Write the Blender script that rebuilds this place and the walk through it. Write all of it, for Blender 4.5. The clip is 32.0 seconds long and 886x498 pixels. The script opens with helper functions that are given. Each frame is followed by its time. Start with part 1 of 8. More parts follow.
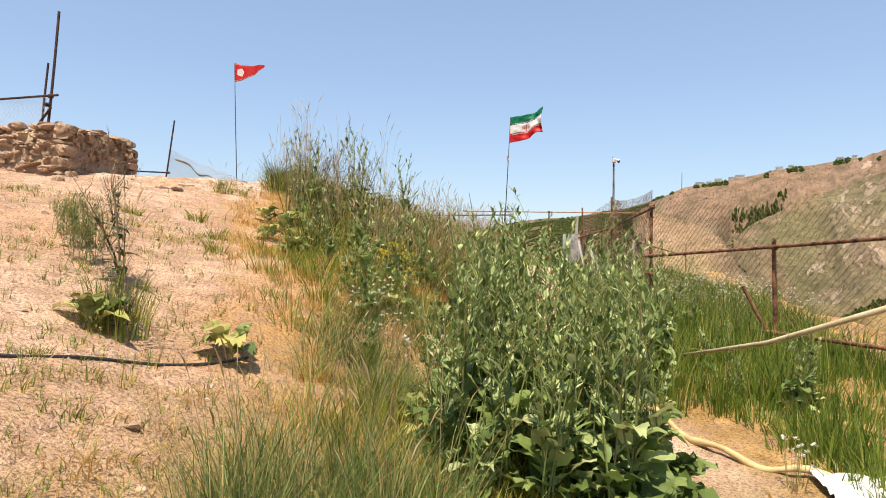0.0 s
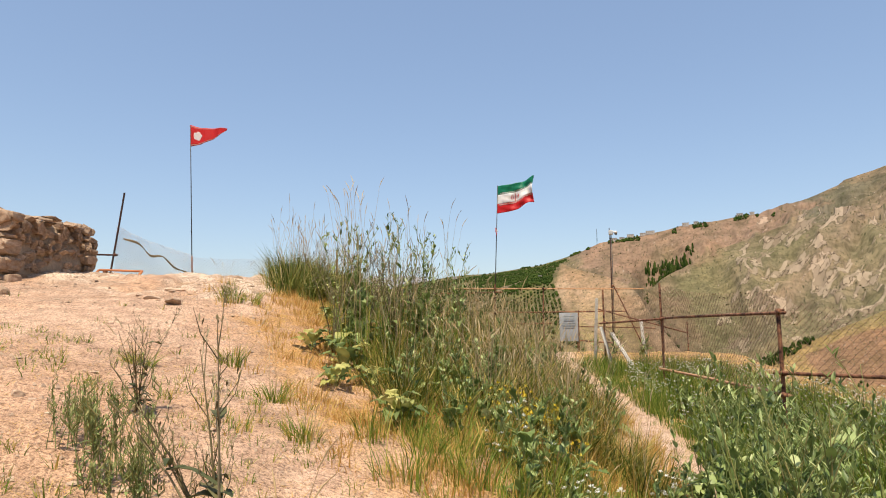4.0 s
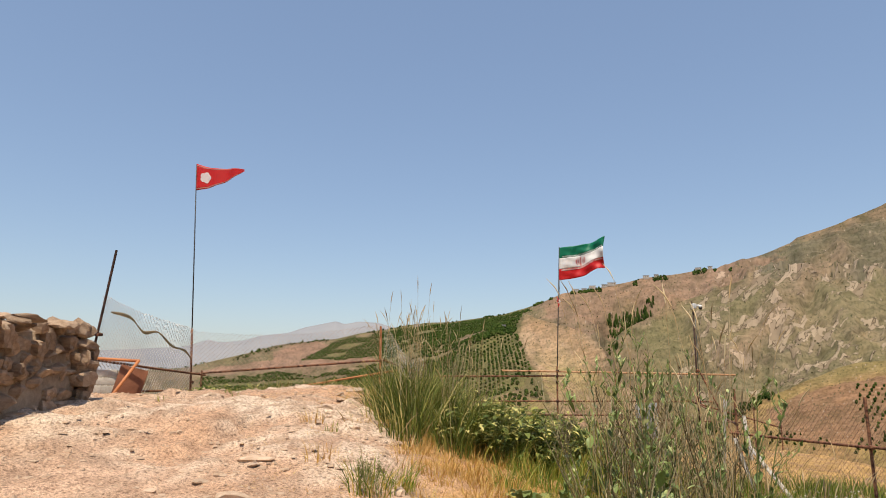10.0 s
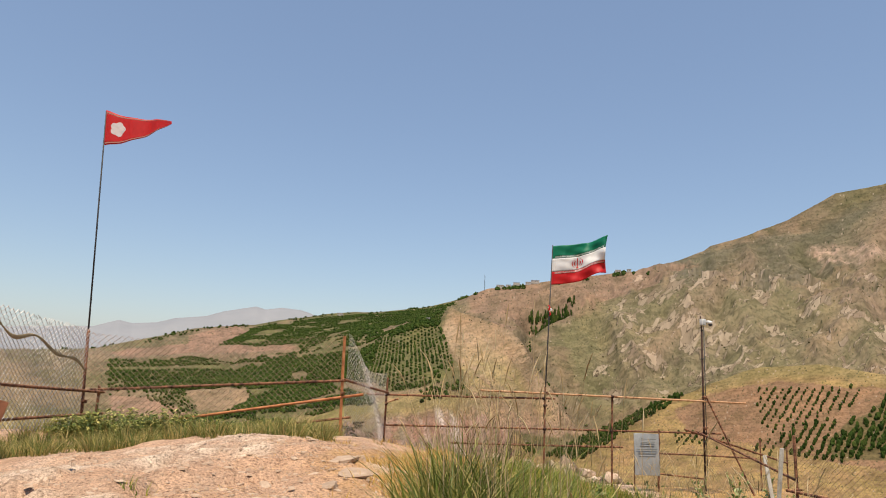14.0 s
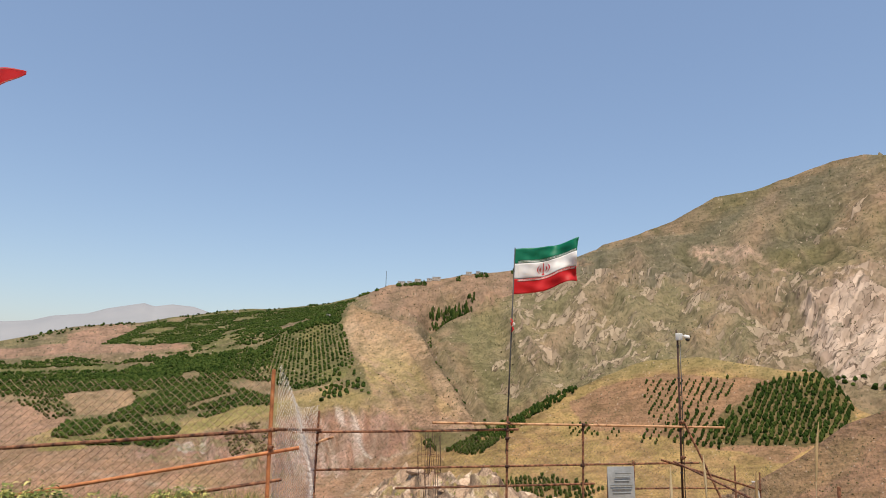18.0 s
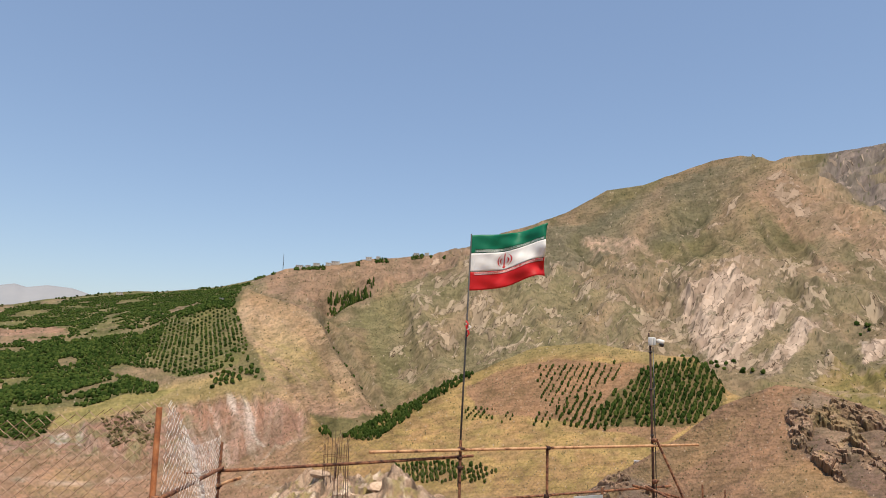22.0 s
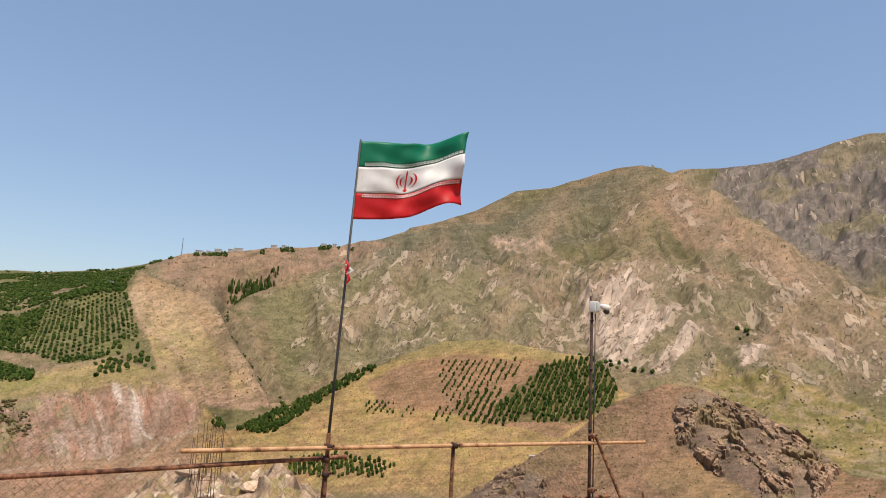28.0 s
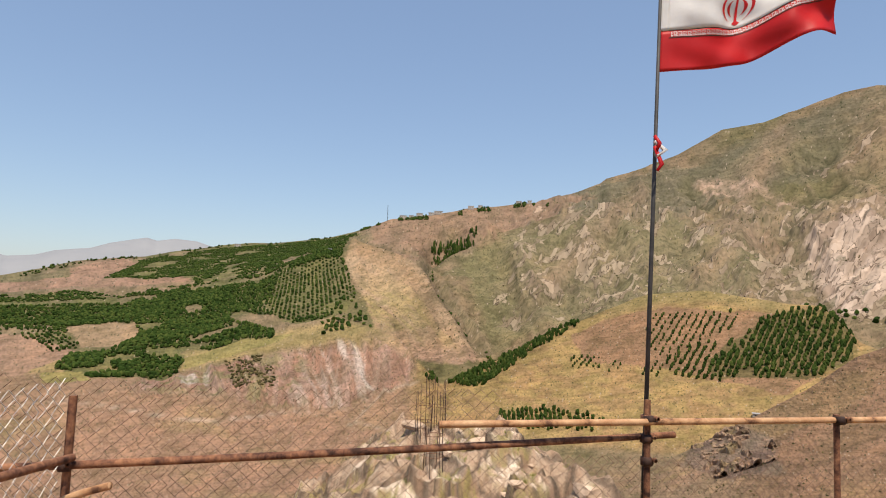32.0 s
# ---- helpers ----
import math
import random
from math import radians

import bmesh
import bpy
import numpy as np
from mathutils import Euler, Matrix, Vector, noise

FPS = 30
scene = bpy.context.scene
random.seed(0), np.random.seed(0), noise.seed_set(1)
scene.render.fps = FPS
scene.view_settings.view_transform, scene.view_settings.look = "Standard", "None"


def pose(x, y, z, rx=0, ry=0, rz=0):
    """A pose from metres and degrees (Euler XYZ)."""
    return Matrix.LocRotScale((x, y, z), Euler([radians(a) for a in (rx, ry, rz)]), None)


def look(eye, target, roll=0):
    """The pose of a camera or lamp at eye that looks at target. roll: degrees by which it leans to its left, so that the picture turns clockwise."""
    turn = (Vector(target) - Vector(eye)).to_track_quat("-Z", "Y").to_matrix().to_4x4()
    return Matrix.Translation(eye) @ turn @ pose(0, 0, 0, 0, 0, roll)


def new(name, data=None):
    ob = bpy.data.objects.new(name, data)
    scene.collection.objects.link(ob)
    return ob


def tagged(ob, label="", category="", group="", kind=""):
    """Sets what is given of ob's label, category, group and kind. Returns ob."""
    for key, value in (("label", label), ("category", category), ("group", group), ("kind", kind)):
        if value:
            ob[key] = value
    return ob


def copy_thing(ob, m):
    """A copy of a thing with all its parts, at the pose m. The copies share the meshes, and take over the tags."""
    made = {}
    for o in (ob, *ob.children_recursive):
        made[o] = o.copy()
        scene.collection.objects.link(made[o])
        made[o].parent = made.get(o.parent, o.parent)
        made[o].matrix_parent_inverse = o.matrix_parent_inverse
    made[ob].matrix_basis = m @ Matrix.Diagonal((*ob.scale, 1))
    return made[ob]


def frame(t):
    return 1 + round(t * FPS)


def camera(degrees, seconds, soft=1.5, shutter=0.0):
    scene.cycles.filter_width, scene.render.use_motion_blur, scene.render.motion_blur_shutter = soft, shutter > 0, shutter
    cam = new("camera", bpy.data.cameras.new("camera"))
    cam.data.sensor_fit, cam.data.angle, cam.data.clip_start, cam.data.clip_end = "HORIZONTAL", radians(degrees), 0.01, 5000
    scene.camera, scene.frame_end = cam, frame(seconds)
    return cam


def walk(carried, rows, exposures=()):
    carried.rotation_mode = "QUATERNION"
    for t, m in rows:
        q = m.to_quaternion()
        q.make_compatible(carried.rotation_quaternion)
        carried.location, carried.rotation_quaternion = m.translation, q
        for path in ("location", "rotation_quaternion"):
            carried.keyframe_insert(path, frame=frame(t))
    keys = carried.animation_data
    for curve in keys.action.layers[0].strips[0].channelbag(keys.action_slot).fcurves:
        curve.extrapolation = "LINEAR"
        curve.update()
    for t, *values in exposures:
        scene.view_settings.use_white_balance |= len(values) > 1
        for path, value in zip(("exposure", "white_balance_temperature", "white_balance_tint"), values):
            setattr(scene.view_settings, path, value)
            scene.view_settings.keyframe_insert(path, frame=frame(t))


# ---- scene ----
cam = camera(67.0, 32.0, soft=1.0)
EXPOSURES = [(0, 0.55, 6950, 11), (2, 0.44, 6950, 11), (4, 0.36, 6950, 11), (7, 0.23, 6950, 11), (13, 0.13, 6950, 11), (20, 0.18, 6780, 11), (32, 0.19, 6780, 11)]
PATH = [
    (0, (5.128, 0.609, 0.159), (4.792, 2.579, 0.227), 1.2),
    (0.5, (4.856, 0.893, 0.144), (4.525, 2.864, 0.235), 0.7),
    (1, (4.553, 1.155, 0.285), (4.279, 3.132, 0.412), 0.9),
    (1.5, (4.188, 1.354, 0.461), (3.939, 3.333, 0.603), 0.8),
    (2, (3.921, 1.666, 0.523), (3.706, 3.647, 0.692), 0.6),
    (2.5, (3.625, 1.951, 0.66), (3.449, 3.933, 0.861), 0.3),
    (3, (3.171, 2.243, 0.742), (3.03, 4.224, 0.978), -0.3),
    (3.5, (2.929, 2.601, 0.922), (2.812, 4.582, 1.173), -0.6),
    (4, (2.594, 2.835, 1.086), (2.489, 4.818, 1.326), -0.2),
    (4.5, (2.234, 3.021, 1.195), (2.132, 5.004, 1.434), -0.1),
    (6.5, (1.094, 4.227, 1.63), (1.003, 6.206, 1.909), -0.3),
    (7, (0.848, 4.531, 1.762), (0.742, 6.504, 2.071), -0.3),
    (7.5, (0.476, 4.712, 1.861), (0.406, 6.68, 2.214), -0.4),
    (8, (0.314, 4.975, 1.972), (0.272, 6.939, 2.346), -0.7),
    (8.5, (0.207, 5.345, 2.066), (0.179, 7.308, 2.446), -0.5),
    (9, (-0.09, 5.784, 2.052), (-0.1, 7.747, 2.431), -0.1),
    (9.5, (-0.192, 6.14, 2.193), (-0.192, 8.104, 2.573), -0.0),
    (10, (-0.207, 6.579, 2.265), (-0.201, 8.543, 2.644), 0.7),
    (10.5, (-0.39, 7.056, 2.305), (-0.373, 9.022, 2.672), 1.4),
    (11, (-0.501, 7.429, 2.491), (-0.468, 9.395, 2.858), 1.5),
    (11.5, (-0.501, 7.89, 2.529), (-0.448, 9.855, 2.899), 1.7),
    (12, (-0.553, 8.32, 2.575), (-0.476, 10.284, 2.945), 2.3),
    (12.5, (-0.738, 8.819, 2.666), (-0.653, 10.782, 3.039), 2.6),
    (13, (-0.851, 9.221, 2.701), (-0.761, 11.184, 3.071), 2.6),
    (13.5, (-1.005, 9.658, 2.828), (-0.868, 11.618, 3.198), 2.5),
    (14, (-1.292, 10.016, 2.893), (-1.069, 11.97, 3.253), 2.6),
    (14.5, (-1.452, 10.297, 3.006), (-1.207, 12.25, 3.365), 2.3),
    (16.5, (-1.689, 11.793, 3.216), (-1.294, 13.717, 3.591), 2.0),
    (17, (-1.592, 12.177, 3.244), (-1.17, 14.097, 3.612), 2.0),
    (17.5, (-1.714, 12.58, 3.245), (-1.247, 14.491, 3.604), 2.0),
    (18, (-1.838, 12.908, 3.488), (-1.326, 14.807, 3.848), 1.7),
    (18.5, (-1.91, 13.119, 3.548), (-1.368, 15.012, 3.901), 1.4),
    (19, (-1.888, 13.513, 3.64), (-1.308, 15.396, 3.986), 1.1),
    (19.5, (-1.933, 13.784, 3.666), (-1.3, 15.651, 4.006), 1.1),
    (20, (-2.043, 14.2, 3.756), (-1.383, 16.057, 4.097), 0.9),
    (20.5, (-1.924, 14.502, 3.787), (-1.244, 16.351, 4.13), 1.0),
    (21, (-1.8, 14.898, 3.832), (-1.096, 16.737, 4.177), 1.3),
    (21.5, (-1.854, 15.352, 3.854), (-1.104, 17.175, 4.195), 1.5),
    (22, (-1.798, 15.716, 3.945), (-1.002, 17.522, 4.271), 1.6),
    (22.5, (-1.589, 16.068, 3.927), (-0.745, 17.854, 4.241), 1.6),
    (23, (-1.605, 16.462, 3.938), (-0.704, 18.22, 4.254), 1.9),
    (23.5, (-1.714, 16.763, 3.966), (-0.707, 18.463, 4.274), 2.4),
    (24, (-1.584, 17.06, 3.912), (-0.49, 18.712, 4.188), 3.2),
    (24.5, (-1.36, 17.35, 3.886), (-0.228, 18.98, 4.138), 3.4),
    (25, (-1.238, 17.66, 3.886), (-0.1, 19.285, 4.139), 3.3),
    (25.5, (-0.971, 17.808, 3.836), (0.173, 19.427, 4.101), 3.4),
    (27.5, (-0.058, 18.435, 3.648), (1.04, 20.077, 3.96), 3.0),
    (28, (0.07, 18.783, 3.549), (1.107, 20.462, 3.869), 3.0),
    (28.5, (0.238, 19.083, 3.43), (1.23, 20.791, 3.744), 2.9),
    (29, (0.317, 19.422, 3.364), (1.299, 21.137, 3.676), 3.0),
    (29.5, (0.293, 19.822, 3.353), (1.262, 21.545, 3.658), 2.6),
    (30, (0.366, 20.207, 3.305), (1.305, 21.947, 3.608), 2.2),
    (30.5, (0.45, 20.568, 3.382), (1.358, 22.324, 3.679), 2.5),
    (31, (0.471, 20.91, 3.343), (1.302, 22.711, 3.6), 3.3),
    (31.5, (0.379, 21.324, 3.332), (1.077, 23.187, 3.54), 3.1),
    (32, (0.388, 21.616, 3.287), (0.907, 23.54, 3.454), 1.7),
]
walk(cam, [(t, look(eye, aim, roll)) for t, eye, aim, roll in PATH], EXPOSURES)

# ---- world, sun ----
SUN_EL, SUN_AZ = 67.0, 186.0          # degrees; azimuth clockwise from +y, where the light comes from
world = bpy.data.worlds.new("sky")
scene.world = world
world.use_nodes = True
wn = world.node_tree
sky = wn.nodes.new("ShaderNodeTexSky")
sky.sky_type = "NISHITA"
sky.sun_disc = False
sky.sun_elevation, sky.sun_rotation = radians(SUN_EL), radians(SUN_AZ)
sky.altitude, sky.air_density, sky.dust_density, sky.ozone_density = 1600, 1.4, 3.2, 1.8
veil = wn.nodes.new("ShaderNodeMix")     # thin even haze over the clear-sky model
veil.data_type = "RGBA"
veil.inputs[0].default_value = 0.4
veil.inputs[7].default_value = (1.5, 2.24, 3.75, 1)
wn.links.new(sky.outputs[0], veil.inputs[6])
wn.links.new(veil.outputs[2], wn.nodes["Background"].inputs[0])
wn.nodes["Background"].inputs[1].default_value = 0.143
sun = new("sun", bpy.data.lights.new("sun", "SUN"))
sun.data.energy, sun.data.angle, sun.data.color = 4.9, radians(0.53), (1.0, 0.91, 0.76)
sdir = Vector((math.sin(radians(SUN_AZ)) * math.cos(radians(SUN_EL)), math.cos(radians(SUN_AZ)) * math.cos(radians(SUN_EL)), math.sin(radians(SUN_EL))))
sun.matrix_world = look(sdir * 60, (0, 0, 0))


# ---- geometry helpers ----
def hash2(ix, iy, seed):
    h = (ix.astype(np.int64) * 374761393 + iy.astype(np.int64) * 668265263 + seed * 974634777) & 0xFFFFFFFF
    h = ((h ^ (h >> 13)) * 1274126177) & 0xFFFFFFFF
    return ((h ^ (h >> 16)) & 0xFFFFFF) / float(0xFFFFFF)


def vnoise(x, y, seed=0):
    """Smooth value noise on arrays, 0 to 1."""
    x, y = np.asarray(x, float), np.asarray(y, float)
    ix, iy = np.floor(x), np.floor(y)
    fx, fy = x - ix, y - iy
    fx, fy = fx * fx * fx * (fx * (fx * 6 - 15) + 10), fy * fy * fy * (fy * (fy * 6 - 15) + 10)
    ix, iy = ix.astype(np.int64), iy.astype(np.int64)
    a, b = hash2(ix, iy, seed), hash2(ix + 1, iy, seed)
    c, d = hash2(ix, iy + 1, seed), hash2(ix + 1, iy + 1, seed)
    return (a * (1 - fx) + b * fx) * (1 - fy) + (c * (1 - fx) + d * fx) * fy


def fbm(x, y, octaves=4, seed=0, gain=0.5):
    x, y = np.asarray(x, float), np.asarray(y, float)
    total, amp, norm = 0, 1.0, 0.0
    for i in range(octaves):
        total = total + amp * vnoise(x * 2 ** i + 17.3 * i, y * 2 ** i - 9.1 * i, seed + i)
        norm, amp = norm + amp, amp * gain
    return total / norm


def ridged(x, y, octaves=4, seed=0):
    total, amp, norm = 0, 1.0, 0.0
    for i in range(octaves):
        n = 1 - abs(2 * vnoise(x * 2 ** i + 5.7 * i, y * 2 ** i + 3.1 * i, seed + i) - 1)
        total = total + amp * n * n
        norm, amp = norm + amp, amp * 0.5
    return total / norm


def facets(u, v, seed=0):
    """Broken rock: each cell a tilted plane at a height of its own; also the distance to the next crack."""
    u, v = np.asarray(u, float), np.asarray(v, float)
    iu, iv = np.floor(u), np.floor(v)
    d1, d2, val = np.full(u.shape, 9.0), np.full(u.shape, 9.0), np.zeros(u.shape)
    for a in (-1, 0, 1):
        for b in (-1, 0, 1):
            ci, cj = (iu + a).astype(np.int64), (iv + b).astype(np.int64)
            du, dv = u - (iu + a + hash2(ci, cj, seed)), v - (iv + b + hash2(ci, cj, seed + 1))
            d = np.hypot(du, dv)
            h = hash2(ci, cj, seed + 2) + (hash2(ci, cj, seed + 3) - 0.5) * 1.4 * du + (hash2(ci, cj, seed + 4) - 0.5) * 1.4 * dv
            near = d < d1
            d2 = np.where(near, d1, np.minimum(d2, d))
            val = np.where(near, h, val)
            d1 = np.where(near, d, d1)
    return val - 0.5, d2 - d1


def sstep(a, b, x):
    t = np.clip((np.asarray(x, float) - a) / (b - a), 0, 1)
    return t * t * (3 - 2 * t)


class Geo:
    """Vertices and faces of one mesh in the making."""

    def __init__(self):
        self.v, self.f, self.m = [], [], []

    def add(self, verts, faces, mi=0):
        n = len(self.v)
        self.v.extend(tuple(p) for p in verts)
        self.f.extend(tuple(i + n for i in q) for q in faces)
        self.m.extend([mi] * len(faces))
        return self

    def tube(self, pts, radii, n=8, caps=True, mi=0):
        """A tube through points with a radius at each."""
        pts = [Vector(p) for p in pts]
        if not hasattr(radii, "__len__"):
            radii = [radii] * len(pts)
        verts, faces = [], []
        for i, p in enumerate(pts):
            d = (pts[min(i + 1, len(pts) - 1)] - pts[max(i - 1, 0)]).normalized()
            a = d.orthogonal().normalized() if i == 0 else (a - d * a.dot(d)).normalized()
            b = d.cross(a)
            for k in range(n):
                w = 2 * math.pi * k / n
                verts.append(p + (a * math.cos(w) + b * math.sin(w)) * radii[i])
        for i in range(len(pts) - 1):
            for k in range(n):
                k2 = (k + 1) % n
                faces.append((i * n + k, i * n + k2, (i + 1) * n + k2, (i + 1) * n + k))
        if caps:
            faces.append(tuple(range(n - 1, -1, -1)))
            faces.append(tuple(range((len(pts) - 1) * n, len(pts) * n)))
        return self.add(verts, faces, mi)

    def box(self, m, sx, sy, sz, bevel=0.0, mi=0):
        """A box of full sizes at the pose m, its edges bevelled."""
        bm = bmesh.new()
        bmesh.ops.create_cube(bm, size=1)
        for v in bm.verts:
            v.co = Vector((v.co.x * sx, v.co.y * sy, v.co.z * sz))
        if bevel:
            bmesh.ops.bevel(bm, geom=list(bm.edges), offset=bevel, segments=2, affect="EDGES", profile=0.6)
        bm.verts.index_update()
        self.add([m @ v.co for v in bm.verts], [[v.index for v in f.verts] for f in bm.faces], mi)
        bm.free()
        return self

    def mesh(self, name, mats, smooth=True):
        me = bpy.data.meshes.new(name)
        me.from_pydata(self.v, [], self.f)
        mats = mats if isinstance(mats, (list, tuple)) else [mats]
        for mt in mats:
            me.materials.append(mt)
        if len(mats) > 1:
            me.polygons.foreach_set("material_index", self.m)
        me.polygons.foreach_set("use_smooth", [smooth] * len(self.f))
        me.update()
        return me


def part(name, geo, material, parent=None, label="", smooth=True):
    """Links a mesh as one object under a thing or a part."""
    ob = new(name, geo.mesh(name, material, smooth) if isinstance(geo, Geo) else geo)
    if parent is not None:
        ob.parent = parent
    if label:
        ob["label"] = label
    return ob


def thing(name, label, category, group="", at=(0, 0, 0)):
    ob = new(name)
    ob.location = at
    ob.empty_display_size = 0.1
    return tagged(ob, label, category, group)


def rock_geo(rng, sx, sy, sz, cuts=2, rough=0.25):
    """An angular stone with worn edges."""
    bm = bmesh.new()
    bmesh.ops.create_icosphere(bm, subdivisions=cuts, radius=0.5)
    off = Vector((rng.random() * 50, rng.random() * 50, rng.random() * 50))
    planes = [(Vector((rng.gauss(0, 1), rng.gauss(0, 1), rng.gauss(0, 1))).normalized(), rng.uniform(0.22, 0.40)) for _ in range(11)]
    for v in bm.verts:
        p = v.co.copy()
        for nrm, d in planes:
            k = p.dot(nrm)
            if k > d:
                p -= nrm * (k - d) * 0.97
        p *= 1 + rough * 0.6 * noise.noise(p * 4.5 + off) + rough * 0.25 * noise.noise(p * 11 + off)
        v.co = Vector((p.x * sx, p.y * sy, p.z * sz)) * 1.35
    bm.verts.index_update()
    g = Geo().add([v.co.copy() for v in bm.verts], [[v.index for v in f.verts] for f in bm.faces])
    bm.free()
    return g


def block_geo(rng, rough=0.07):
    """A roughly squared rubble block, faces nearly flat, arrises chipped."""
    bm = bmesh.new()
    bmesh.ops.create_cube(bm, size=1)
    bmesh.ops.subdivide_edges(bm, edges=list(bm.edges), cuts=3, use_grid_fill=True)
    off = Vector((rng.random() * 50, rng.random() * 50, rng.random() * 50))
    skew = [rng.uniform(-0.16, 0.16) for _ in range(4)]
    for v in bm.verts:
        p = v.co.copy()
        edge = sum(abs(abs(q) - 0.5) < 1e-4 for q in p)
        p *= 1 - (0.0, 0.0, 0.07, 0.15)[edge] * rng.uniform(0.6, 1.4)
        p += Vector((skew[0] * p.z + skew[2] * p.y, 0, skew[1] * p.x))
        p += p.normalized() * (rough * noise.noise(p * 2.6 + off) * 2 + rough * 0.6 * noise.noise(p * 8 + off))
        v.co = p
    bm.verts.index_update()
    g = Geo().add([v.co.copy() for v in bm.verts], [[v.index for v in f.verts] for f in bm.faces])
    bm.free()
    return g


# ---- materials ----
def material(name, rough=0.8, metal=0.0, spec=0.3):
    m = bpy.data.materials.new(name)
    m.use_nodes = True
    b = m.node_tree.nodes["Principled BSDF"]
    b.inputs["Roughness"].default_value = rough
    b.inputs["Metallic"].default_value = metal
    b.inputs["Specular IOR Level"].default_value = spec
    return m, m.node_tree, b


def nd(nt, kind, **kw):
    n = nt.nodes.new(kind)
    for k, v in kw.items():
        n.inputs[k].default_value = v
    return n


def rampnode(nt, src, stops):
    r = nt.nodes.new("ShaderNodeValToRGB")
    while len(r.color_ramp.elements) < len(stops):
        r.color_ramp.elements.new(0.5)
    for e, (p, c) in zip(r.color_ramp.elements, stops):
        e.position, e.color = p, (*c, 1)
    nt.links.new(src, r.inputs[0])
    return r.outputs[0]


def mixnode(nt, fac, a, b, mode="MIX"):
    m = nt.nodes.new("ShaderNodeMix")
    m.data_type, m.blend_type = "RGBA", mode
    for sock, val in ((m.inputs[0], fac), (m.inputs[6], a), (m.inputs[7], b)):
        if isinstance(val, (int, float)):
            sock.default_value = val
        elif isinstance(val, tuple):
            sock.default_value = (*val, 1)
        else:
            nt.links.new(val, sock)
    return m.outputs[2]


def noise_out(nt, scale, detail=5, rough=0.6, coord=None, distortion=0.0):
    n = nd(nt, "ShaderNodeTexNoise", Scale=scale, Detail=detail, Roughness=rough, Distortion=distortion)
    if coord is None:
        coord = nt.nodes.new("ShaderNodeNewGeometry").outputs["Position"]
    nt.links.new(coord, n.inputs["Vector"])
    return n.outputs["Fac"]


def bump(nt, b, height, strength, dist):
    bp = nd(nt, "ShaderNodeBump", Strength=strength, Distance=dist)
    nt.links.new(height, bp.inputs["Height"])
    nt.links.new(bp.outputs[0], b.inputs["Normal"])


def simple(name, stops, scale, rough=0.8, metal=0.0, spec=0.3, bumpd=0.0, fine=None, per_object=0.0):
    """A material of one noise ramp, a finer speckle and relief."""
    m, nt, b = material(name, rough, metal, spec)
    tc = nt.nodes.new("ShaderNodeTexCoord").outputs["Object"]
    n1 = noise_out(nt, scale, 6, 0.65, tc)
    col = rampnode(nt, n1, stops)
    n2 = noise_out(nt, fine or scale * 9, 4, 0.7, tc)
    col = mixnode(nt, 0.35, col, rampnode(nt, n2, [(0.3, (0.45, 0.45, 0.45)), (0.7, (1, 1, 1))]), "MULTIPLY")
    if per_object:
        rnd = nt.nodes.new("ShaderNodeObjectInfo").outputs["Random"]
        col = mixnode(nt, per_object, col, rampnode(nt, rnd, [(0.0, (0.5, 0.46, 0.42)), (0.5, (0.9, 0.85, 0.8)), (1.0, (1.25, 1.2, 1.15))]), "MULTIPLY")
    nt.links.new(col, b.inputs["Base Color"])
    if bumpd:
        bump(nt, b, n2, 0.6, bumpd)
    return m


M_RUST = simple("rusty_steel", [(0.36, (0.045, 0.02, 0.014)), (0.48, (0.17, 0.075, 0.045)), (0.64, (0.36, 0.17, 0.09))], 11, 0.8, 0.1, 0.25, 0.003, 60)
M_TANPIPE = simple("weathered_tan_pipe", [(0.34, (0.13, 0.06, 0.035)), (0.44, (0.42, 0.22, 0.11)), (0.66, (0.60, 0.37, 0.21))], 8, 0.7, 0.1, 0.3, 0.002, 50)
M_ORANGEPIPE = simple("orange_rust_pipe", [(0.3, (0.25, 0.09, 0.04)), (0.55, (0.52, 0.20, 0.08)), (0.8, (0.55, 0.28, 0.14))], 9, 0.7, 0.2, 0.35, 0.002, 70)
M_DARKPIPE = simple("dark_steel", [(0.3, (0.022, 0.013, 0.011)), (0.55, (0.06, 0.032, 0.025)), (0.75, (0.13, 0.065, 0.045))], 9, 0.75, 0.0, 0.2, 0.001, 60)
M_POLE = simple("grey_pole", [(0.3, (0.028, 0.028, 0.03)), (0.7, (0.085, 0.08, 0.08))], 6, 0.6, 0.1, 0.25, 0.0, 50)
M_WIRE = simple("galvanised_wire", [(0.3, (0.42, 0.38, 0.36)), (0.7, (0.64, 0.61, 0.58))], 3, 0.5, 0.2, 0.4, 0.0, 30)
M_PALEWIRE = simple("pale_wire", [(0.3, (0.48, 0.43, 0.39)), (0.7, (0.64, 0.59, 0.54))], 3, 0.5, 0.1, 0.4, 0.0, 30)
M_TANWIRE = simple("tan_rusted_wire", [(0.3, (0.22, 0.13, 0.09)), (0.7, (0.46, 0.31, 0.22))], 3, 0.65, 0.2, 0.35, 0.0, 30)
M_RUSTWIRE = simple("rusty_wire", [(0.3, (0.12, 0.07, 0.05)), (0.7, (0.30, 0.19, 0.13))], 3, 0.7, 0.3, 0.3, 0.0, 30)


